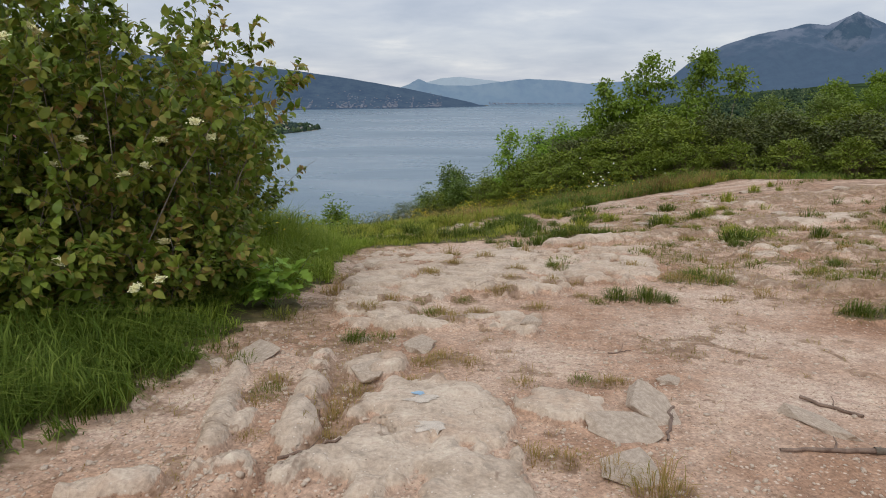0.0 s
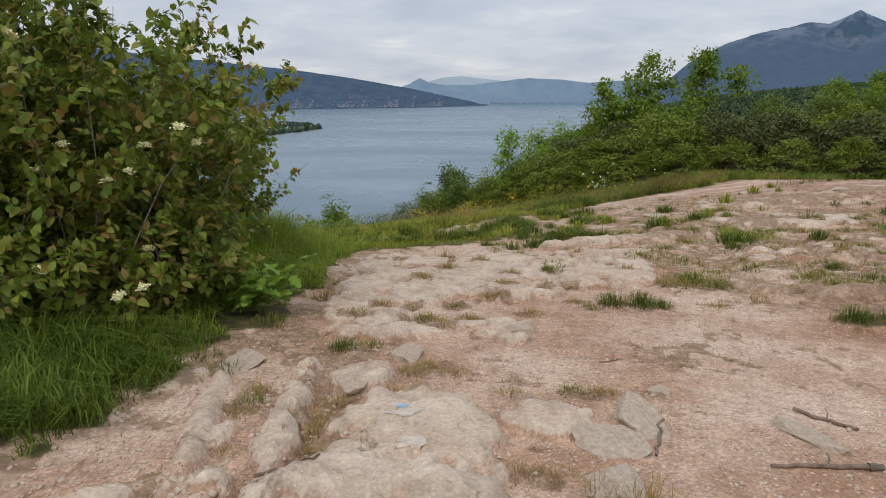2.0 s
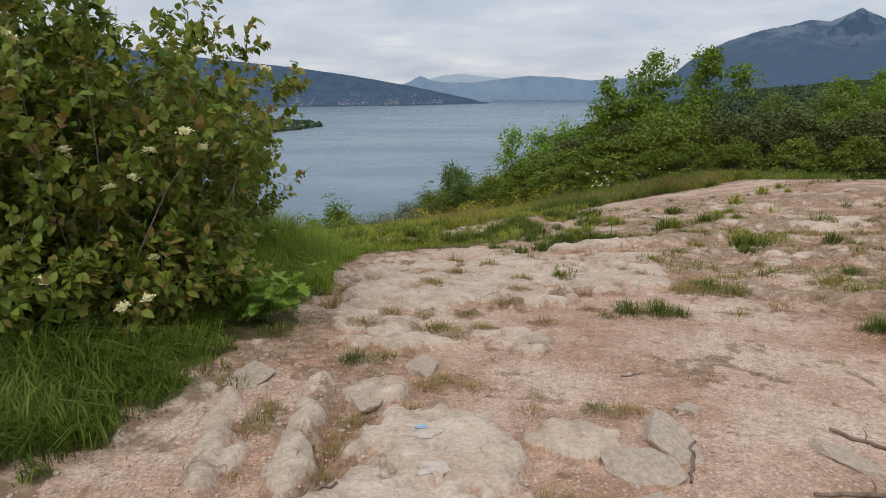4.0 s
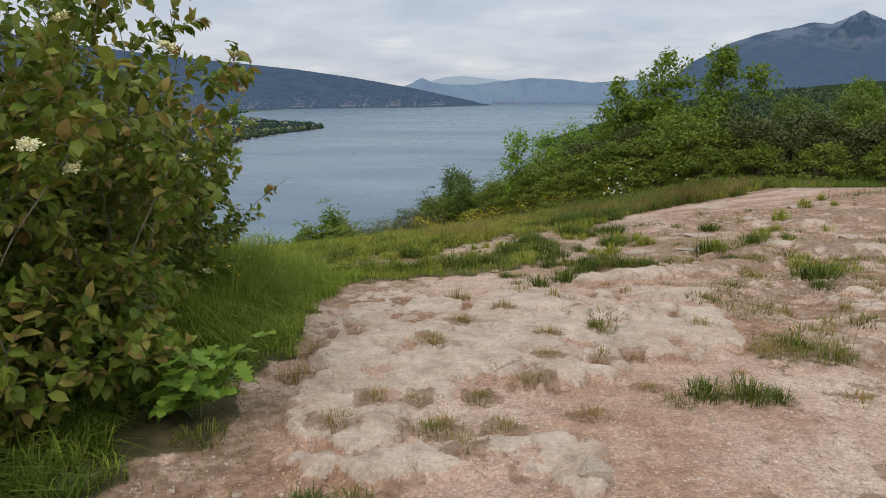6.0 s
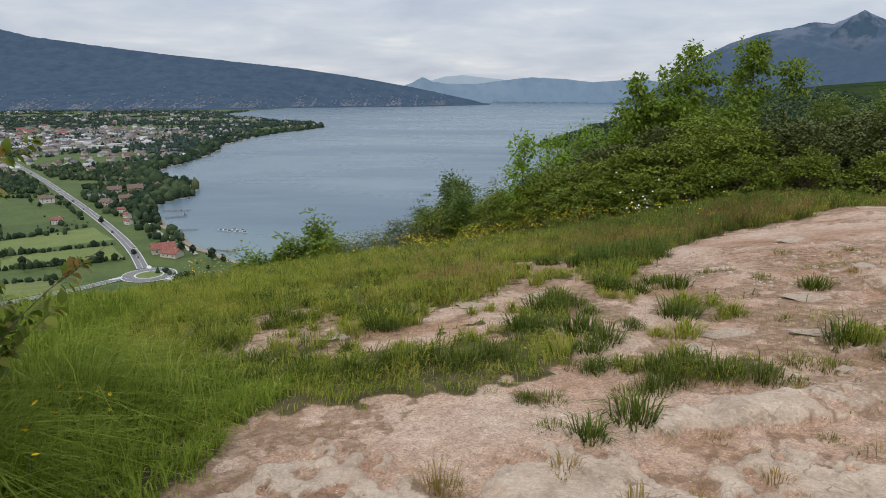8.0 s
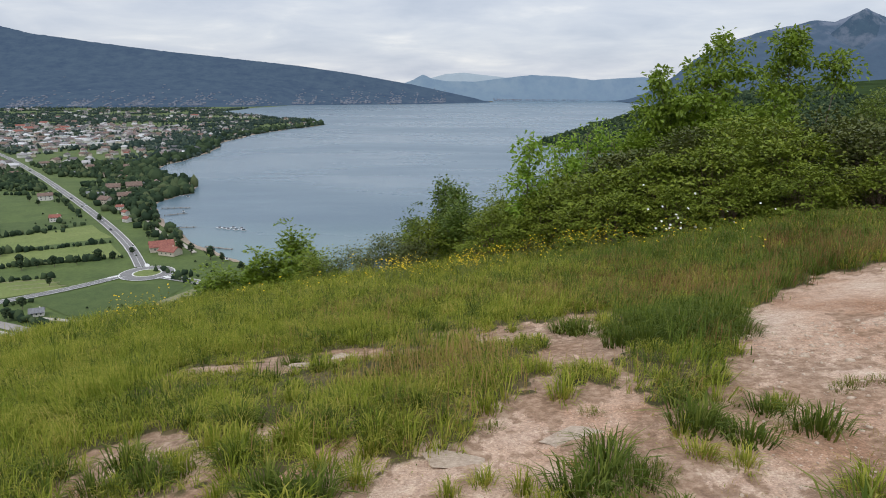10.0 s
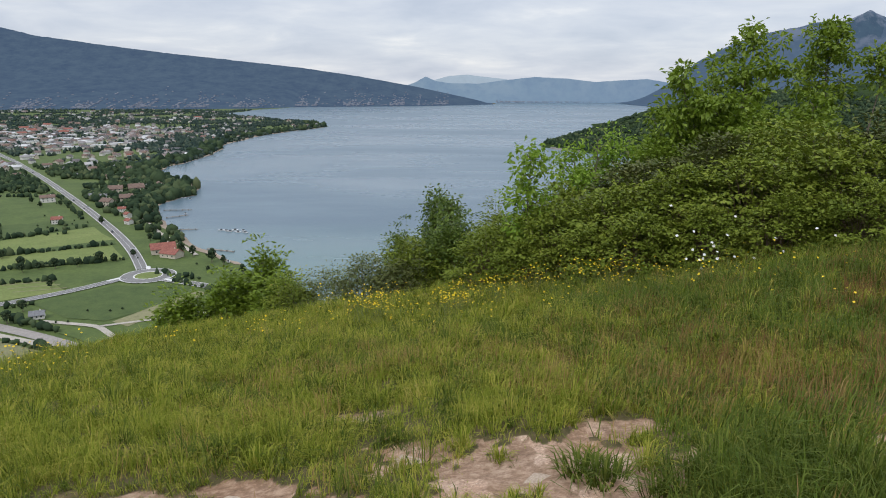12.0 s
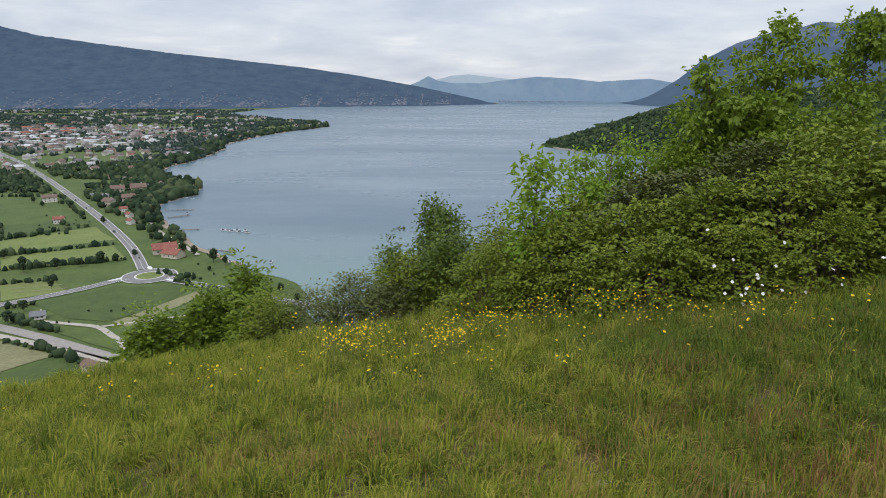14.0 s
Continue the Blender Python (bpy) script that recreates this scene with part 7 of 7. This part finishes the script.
def town():
    r = np.random.default_rng(17)
    n = 1500
    y = r.uniform(620, 3100, n) ** 1.0
    x = -r.uniform(0.12, 0.72, n) * y
    dens = sstep(0.40, 0.62, fbm(x / 160, y / 160, 6, 3)) * sstep(560, 900, y) + 0.8 * (np.hypot((x + 900) / 260, (y - 1560) / 330) < 1)
    ok = (r.uniform(0, 1, n) < dens * 0.45) & ~in_lake(x, y) & ~in_lake(x + 25, y) & ~near_line(x, y, FINE_A, 14) & ~in_fields(x, y)
    pts = sorted(zip(x[ok], y[ok]), key=lambda p: p[1])[:200]
    for px_, py_ in pts:
        copy_thing(KINDS[int(r.choice(4, p=(0.14, 0.26, 0.38, 0.22)))], stand(px_, py_, r.uniform(0, 180), r.uniform(0.6, 0.95)))
    first = [True] * 3
    for k, x, y, t in [(0, -1064, 1624, 20), (1, -800, 1341, 60), (0, -883, 1401, 20), (1, -677, 1373, 10), (0, -698, 1322, 15), (2, -1169, 1940, 0), (0, -734, 1286, 30), (1, -940, 1480, 35), (0, -1000, 1540, 10), (2, -960, 1660, 20), (2, -1080, 1720, 50), (0, -860, 1490, 20), (1, -780, 1430, 20),
                       (0, -640, 1420, 5), (2, -1150, 1800, 30), (2, -900, 2400, 0), (0, -930, 1380, 30), (2, -1030, 1600, 70), (2, -1000, 1750, 10), (1, -1120, 1660, 15)]:
        if first[k]:
            HALL[k].matrix_basis, first[k] = stand(x, y, t), False
        else:
            copy_thing(HALL[k], stand(x, y, t))
    # the rest of the town: roofs and walls too many to count
    n = 5200
    y = 700 + 2500 * r.uniform(0, 1, n) ** 0.9
    x = -r.uniform(0.10, 0.74, n) * y
    dens = sstep(0.36, 0.58, fbm(x / 170, y / 170, 6, 3)) * 0.20 + 0.45 * (np.hypot((x + 950) / 300, (y - 1560) / 380) < 1)
    ok = (r.uniform(0, 1, n) < dens) & (y > 950) & ~in_lake(x, y) & ~in_lake(x + 25, y) & ~near_line(x, y, FINE_A, 14)
    x, y = x[ok], y[ok]
    n = len(x)
    W = np.array([(-1, -1, 0), (1, -1, 0), (1, 1, 0), (-1, 1, 0), (-1, -1, 1), (1, -1, 1), (1, 1, 1), (-1, 1, 1)], float)
    WT = np.array([(0, 1, 5), (0, 5, 4), (2, 3, 7), (2, 7, 6), (1, 2, 6), (1, 6, 5), (3, 0, 4), (3, 4, 7)])
    P = np.array([(-1.15, -1.2, 0.95), (1.15, -1.2, 0.95), (1.15, 1.2, 0.95), (-1.15, 1.2, 0.95), (-1.15, 0, 1.6), (1.15, 0, 1.6)], float)
    PT = np.array([(0, 1, 5), (0, 5, 4), (2, 3, 4), (2, 4, 5), (1, 2, 5), (3, 0, 4)])
    s = np.stack([r.uniform(4, 7.5, n), r.uniform(3.2, 4.6, n), r.uniform(3.5, 6, n)], -1)
    a = r.uniform(0, math.pi, n)
    for name, label, B, T, mat in (("town_walls", "pale walls of the lakeside town's houses", W, WT, M_PLASTER), ("town_roofs", "brown and red roofs of the lakeside town", P, PT, M_TOWNROOF)):
        Q = B[None] * s[:, None]
        Q = np.stack([Q[..., 0] * np.cos(a)[:, None] - Q[..., 1] * np.sin(a)[:, None], Q[..., 0] * np.sin(a)[:, None] + Q[..., 1] * np.cos(a)[:, None], Q[..., 2]], -1)
        Q = Q + np.stack([x, y, np.full(n, PLAIN + 0.2)], -1)[:, None]
        thing(name, label, "town", kind="stuff", data=mesh_of(name, Q.reshape(-1, 3), (T[None] + (np.arange(n) * len(B))[:, None, None]).reshape(-1, 3), mat))
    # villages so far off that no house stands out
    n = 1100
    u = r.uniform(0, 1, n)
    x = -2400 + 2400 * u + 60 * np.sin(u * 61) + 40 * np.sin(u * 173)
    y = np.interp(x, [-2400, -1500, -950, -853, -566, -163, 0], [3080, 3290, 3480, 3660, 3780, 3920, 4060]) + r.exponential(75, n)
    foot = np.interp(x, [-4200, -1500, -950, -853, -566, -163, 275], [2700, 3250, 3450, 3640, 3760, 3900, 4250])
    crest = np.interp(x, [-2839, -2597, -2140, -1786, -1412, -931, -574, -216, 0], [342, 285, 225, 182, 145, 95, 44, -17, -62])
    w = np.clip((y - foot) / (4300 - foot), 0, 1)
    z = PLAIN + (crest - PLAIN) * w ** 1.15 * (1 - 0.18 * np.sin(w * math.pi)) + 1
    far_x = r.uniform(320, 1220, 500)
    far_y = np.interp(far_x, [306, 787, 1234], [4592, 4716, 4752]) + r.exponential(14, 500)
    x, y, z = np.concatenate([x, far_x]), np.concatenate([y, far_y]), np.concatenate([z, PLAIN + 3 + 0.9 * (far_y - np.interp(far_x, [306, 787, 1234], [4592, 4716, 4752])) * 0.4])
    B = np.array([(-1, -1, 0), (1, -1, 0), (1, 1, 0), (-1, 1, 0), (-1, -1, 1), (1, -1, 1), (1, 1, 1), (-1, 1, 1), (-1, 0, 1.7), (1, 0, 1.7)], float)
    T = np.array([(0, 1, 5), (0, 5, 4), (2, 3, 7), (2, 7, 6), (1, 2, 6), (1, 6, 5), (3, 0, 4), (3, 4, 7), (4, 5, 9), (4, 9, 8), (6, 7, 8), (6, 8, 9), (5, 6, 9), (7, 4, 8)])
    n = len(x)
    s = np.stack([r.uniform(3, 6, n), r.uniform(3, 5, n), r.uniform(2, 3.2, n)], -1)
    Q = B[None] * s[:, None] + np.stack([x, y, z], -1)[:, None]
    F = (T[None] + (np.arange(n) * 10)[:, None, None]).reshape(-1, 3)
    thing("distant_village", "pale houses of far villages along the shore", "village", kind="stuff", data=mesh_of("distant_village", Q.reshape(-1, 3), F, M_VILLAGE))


town()


# ---- valley trees ----
def crown_arrays(seed, blobs, radius, height, detail=1):
    r = np.random.default_rng(seed)
    bm = bmesh.new()
    bmesh.ops.create_icosphere(bm, subdivisions=detail, radius=1)
    B = np.array([v.co[:] for v in bm.verts])
    T = np.array([[v.index for v in f.verts] for f in bm.faces])
    bm.free()
    out = []
    for k in range(blobs):
        a, h = r.uniform(0, 2 * math.pi), r.uniform(0.0, 1.0)
        w = radius * (1.0 - 0.75 * abs(h - 0.4)) * r.uniform(0.2, 0.75)
        c = np.array([math.cos(a) * w, math.sin(a) * w, height * (0.25 + 0.72 * h)])
        out.append((c + B * radius * r.uniform(0.28, 0.5) * r.uniform(0.72, 1.25, (len(B), 1)) * np.array([1, 1, 0.85]), T))
    return join(out)


def leafy_crown(seed, n, radius, height, size):
    """A crown of many small leaf clumps with gaps."""
    r = np.random.default_rng(seed)
    c = r.normal(0, 1, (26, 3))
    c = unit(c) * r.uniform(0.35, 0.85, (26, 1)) * np.array([radius, radius, height * 0.42]) + np.array([0, 0, height * 0.56])
    k = r.integers(0, 26, n)
    P = c[k] + unit(r.normal(0, 1, (n, 3))) * radius * 0.34 * r.uniform(0.4, 1, (n, 1))
    D = r.normal(0, 1, (n, 3))
    U = unit(P - np.array([0, 0, height * 0.5])) + r.normal(0, 0.4, (n, 3))
    return leaves(P, D, U, size * r.uniform(0.7, 1.3, n), size * 0.8 * r.uniform(0.7, 1.3, n))


def valley_tree(seed, radius, height, label):
    e = thing("valley_tree", label, "tree", "trees in the valley")
    child("trunk", mesh_of("trunk", *tube(np.array([(0, 0, -0.5), (0.1, 0, height * 0.3), (0, 0.1, height * 0.7)]), 0.35, 0.12, 6), M_BARK, True), e)
    core = crown_arrays(seed, 9, radius * 0.9, height)
    lf = leafy_crown(seed + 1, 500, radius, height, 1.1)
    child("crown", mesh_of("crown", *join([core, lf]), M_WOODS), e)
    return e


def valley_trees():
    r = random.Random(12)
    kinds = [valley_tree(1, 5.0, 11, "broad dark green tree by the road"), valley_tree(2, 3.6, 13, "tall dark green tree near the lake"), valley_tree(3, 4.4, 8, "round bushy tree beside the fields")]
    spots = [(-202, 490, 1), (-192, 486, 1), (-167, 448, 2), (-161, 463, 1), (-172, 470, 0), (-180, 462, 2), (-253, 468, 0), (-243, 470, 0), (-236, 484, 0), (-230, 478, 2), (-262, 455, 0), (-275, 450, 0), (-285, 447, 0), (-292, 440, 0), (-300, 452, 0), (-252, 405, 1), (-150, 445, 2), (-140, 440, 0),
             (-255, 560, 0), (-262, 575, 0), (-250, 548, 2), (-268, 600, 0), (-246, 535, 0), (-275, 585, 0), (-300, 662, 0), (-308, 675, 0), (-296, 650, 2), (-232, 355, 2), (-222, 345, 2), (-238, 342, 0), (-206, 344, 2), (-242, 362, 0), (-212, 343, 2), (-228, 338, 2), (-192, 362, 2), (-187, 366, 2),
             (-205, 362, 2), (-180, 300, 2), (-168, 280, 2), (-150, 285, 0), (-140, 300, 2), (-130, 420, 0), (-118, 425, 2), (-105, 400, 0), (-160, 437, 2), (-137, 404, 2), (-126, 395, 0), (-90, 380, 0), (-340, 500, 2), (-325, 497, 2), (-316, 500, 2), (-300, 508, 2), (-290, 512, 2), (-282, 516, 2), (-330, 476, 0),
             (-380, 625, 2), (-392, 632, 2), (-352, 612, 2), (-345, 596, 2), (-372, 588, 2), (-358, 580, 2), (-335, 604, 2), (-320, 600, 0), (-410, 690, 0), (-425, 680, 0), (-450, 705, 0), (-395, 680, 0), (-420, 700, 2), (-375, 672, 2)]
    for i, (x, y, k) in enumerate(spots):
        s = r.uniform(0.75, 1.1) * (0.55 if k == 2 else 0.9)
        m = stand(x, y, r.uniform(0, 360), s)
        if i in (0, 2, 6):
            kinds[k].matrix_basis = m
        else:
            copy_thing(kinds[k], m)
    # woods too many to count
    R = np.random.default_rng(33)
    bm = bmesh.new()
    bmesh.ops.create_icosphere(bm, subdivisions=1, radius=1)
    B = np.array([v.co[:] for v in bm.verts])
    T = np.array([[v.index for v in f.verts] for f in bm.faces])
    bm.free()

    def woods(name, label, x, y, z, size, mat=M_WOODS):
        n = len(x)
        Q = B[None] * (1 + R.uniform(-0.45, 0.45, (n, len(B), 1))) * (size[:, None] * np.stack([R.uniform(0.7, 1.1, n), R.uniform(0.7, 1.1, n), R.uniform(0.8, 1.35, n)], -1))[:, None]
        Q = Q + np.stack([x, y, z + 0.7 * size], -1)[:, None]
        F = (T[None] + (np.arange(n) * len(B))[:, None, None]).reshape(-1, 3)
        thing(name, label, "woods", kind="stuff", data=mesh_of(name, Q.reshape(-1, 3), F, mat))

    n = 38000
    y = 520 + 2700 * R.uniform(0, 1, n) ** 1.25
    x = -R.uniform(0.10, 0.74, n) * y
    side = np.min(np.hypot(x[:, None] - SHORE_X[None], y[:, None] - SHORE_Y[None]), axis=1)
    dens = sstep(0.34, 0.52, fbm(x / 120, y / 120, 15, 3)) * sstep(600, 800, y) + 0.9 * (side < 60) * (y > 700) + 0.25 * (side < 25)
    centre = np.hypot((x + 900) / 230, (y - 1500) / 260) < 1
    west = (x < np.interp(y, ROAD_A[::-1, 1], ROAD_A[::-1, 0])) & (y < 745)
    grove = (x < np.interp(y, ROAD_A[::-1, 1], ROAD_A[::-1, 0]) - 14) & (y > 770) & (y < 960)
    dens = np.maximum(dens, 0.9 * grove)
    ok = (R.uniform(0, 1, n) < dens * np.where(centre, 0.45, 1) * np.where(west, 0.03, 1)) & ~in_lake(x, y) & ~near_line(x, y, FINE_A, 12) & ~in_fields(x, y)
    x, y = x[ok], y[ok]
    # farther woods take the haze-tinted copy of the colours
    for name, label, sel, mat in (("valley_woods", "dark green woods and gardens of the valley", y < 1050, M_WOODS), ("hazy_woods", "woods round the distant town, green tinted blue for haze", y >= 1050, M_WOODS_FAR)):
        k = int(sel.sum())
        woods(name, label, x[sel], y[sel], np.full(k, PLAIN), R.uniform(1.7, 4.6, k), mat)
    hx, hy = [], []
    for (x0, y0), (x1, y1), gap in [((-372, 533), (-325, 592), 4), ((-337, 482), (-268, 522), 3.2), ((-311, 444), (-236, 478), 3), ((-262, 422), (-300, 408), 3.5), ((-410, 590), (-372, 533), 6), ((-441, 742), (-347, 618), 6), ((-244, 372), (-300, 345), 4), ((-205, 331), (-240, 347), 3.5), ((-222, 316), (-185, 303), 4),
                                    ((-188, 300), (-165, 290), 3), ((-510, 745), (-440, 745), 5), ((-150, 400), (-100, 378), 3.5), ((-180, 420), (-130, 398), 4), ((-347, 590), (-375, 612), 3), ((-250, 470), (-300, 450), 3), ((-200, 440), (-160, 425), 5), ((-330, 560), (-420, 520), 8)]:
        k = int(math.hypot(x1 - x0, y1 - y0) / gap)
        for i in range(k):
            hx.append(x0 + (x1 - x0) * i / k + R.normal(0, 0.9))
            hy.append(y0 + (y1 - y0) * i / k + R.normal(0, 0.9))
    woods("hedge_rows", "dark green hedges between the fields", np.array(hx), np.array(hy), np.full(len(hx), PLAIN), R.uniform(1.2, 3.2, len(hx)))
    n = 8000
    x = 190 + 700 * R.uniform(0, 1, n) ** 1.2
    y = R.uniform(1180, 1750, n)
    z = headland_z(x, y)
    ok = z > LAKE + 3
    woods("headland_woods", "dense woods covering the headland", x[ok], y[ok], z[ok] - 1, R.uniform(2.4, 4.8, int(ok.sum())))
    n = 260
    s = R.uniform(0, 1, n)
    i = R.integers(30, 72, n)
    x, y = SHORE_X[i] - R.uniform(4, 40, n), SHORE_Y[i] + R.uniform(-30, 30, n)
    ok = ~in_lake(x, y)
    woods("shore_woods", "tall trees along the spit of land", x[ok], y[ok], np.full(int(ok.sum()), PLAIN), R.uniform(5, 8, int(ok.sum())))


valley_trees()


# ---- boats, jetties, cars ----
def boat(label):
    e = thing("boat", label, "boat", "moored boats")
    bm = bmesh.new()
    ring_ = []
    for z, k in ((0.0, 0.7), (0.9, 1.0)):
        ring_.append([bm.verts.new((k * 1.1 * w, k * l, z)) for w, l in ((-1, -3), (1, -3), (1, 1.2), (0, 3.4), (-1, 1.2))])
    for i in range(5):
        j = (i + 1) % 5
        bm.faces.new((ring_[0][i], ring_[0][j], ring_[1][j], ring_[1][i]))
    bm.faces.new(ring_[1])
    part("hull", bm, M_CARWHITE, e)
    bm = bmesh.new()
    box(bm, -0.7, 0.7, -1.4, 0.6, 0.9, 1.7)
    part("cabin", bm, M_GLASS, e)
    return e


b0 = boat("white motor boat moored on the lake")
for i, (x, y, t) in enumerate([(-192, 571, 70), (-184, 568, 80), (-196, 573, 60), (-201, 575, 100), (-189, 576, 95), (-181, 574, 40), (-177, 566, 60), (-160, 470, 20), (-290, 735, 60), (-262, 650, 30), (-300, 742, 80), (-400, 1900, 0), (-392, 1960, 40), (-130, 470, 0)]):
    m = pose(x, y, LAKE - 0.15, 0, 0, t)
    if i:
        copy_thing(b0, m)
    else:
        b0.matrix_basis = m


def jetty(x0, y0, x1, y1):
    e = thing("jetty", "narrow wooden jetty standing in the lake", "jetty", "jetties")
    L = math.hypot(x1 - x0, y1 - y0)
    e.matrix_basis = pose(x0, y0, LAKE, 0, 0, math.degrees(math.atan2(y1 - y0, x1 - x0)))
    bm = bmesh.new()
    box(bm, 0, L, -0.9, 0.9, 0.7, 0.95)
    part("deck", bm, M_WOODPIER, e)
    for k in range(int(L / 6) + 1):
        for s in (-0.8, 0.8):
            bm = bmesh.new()
            box(bm, -0.15, 0.15, -0.15, 0.15, -0.6, 1.5)
            part("post", bm, M_WOODPIER, e, at=pose(k * 6 + 0.3, s, 0))


jetty(-248, 572, -222, 577)
jetty(-272, 628, -255, 640)
jetty(-290, 665, -262, 668)
jetty(-188, 506, -165, 498)


def car(paint, label):
    e = thing("car", label, "car", "cars on the valley road")
    bm = bmesh.new()
    box(bm, -0.9, 0.9, -2.1, 2.1, 0.35, 0.95)
    part("body", bm, paint, e)
    bm = bmesh.new()
    box(bm, -0.78, 0.78, -1.5, 0.9, 0.95, 1.5)
    for v in bm.verts:
        if v.co.z > 1.2:
            v.co.y = v.co.y * 0.75
    part("cabin", bm, M_GLASS, e)
    for x in (-0.85, 0.85):
        for y in (-1.3, 1.3):
            bm = bmesh.new()
            bmesh.ops.create_cone(bm, cap_ends=True, segments=12, radius1=0.34, radius2=0.34, depth=0.22)
            part("wheel", bm, M_TYRE, e, at=pose(x, y, 0.34, 0, 90, 0))
    return e


CARS = [car(M_CARWHITE, "white car driving on the valley road"), car(M_CARDARK, "dark car driving on the valley road")]
for i, (k, s, o) in enumerate([(0, 0.955, 2), (1, 0.90, -2), (0, 0.80, 2), (1, 0.76, -2), (0, 0.70, -2), (0, 0.60, 2), (1, 0.55, -2), (0, 0.5, 2)]):
    f = s * (len(ROAD_A) - 1)
    j = int(f)
    p = ROAD_A[j] + (ROAD_A[min(j + 1, len(ROAD_A) - 1)] - ROAD_A[j]) * (f - j)
    t = unit(ROAD_A[min(j + 1, len(ROAD_A) - 1)] - ROAD_A[j])
    m = pose(p[0] - t[1] * o, p[1] + t[0] * o, PLAIN + 0.6, 0, 0, math.degrees(math.atan2(-t[0], t[1])))
    if i < 2:
        CARS[k].matrix_basis = m
    else:
        copy_thing(CARS[k], m)
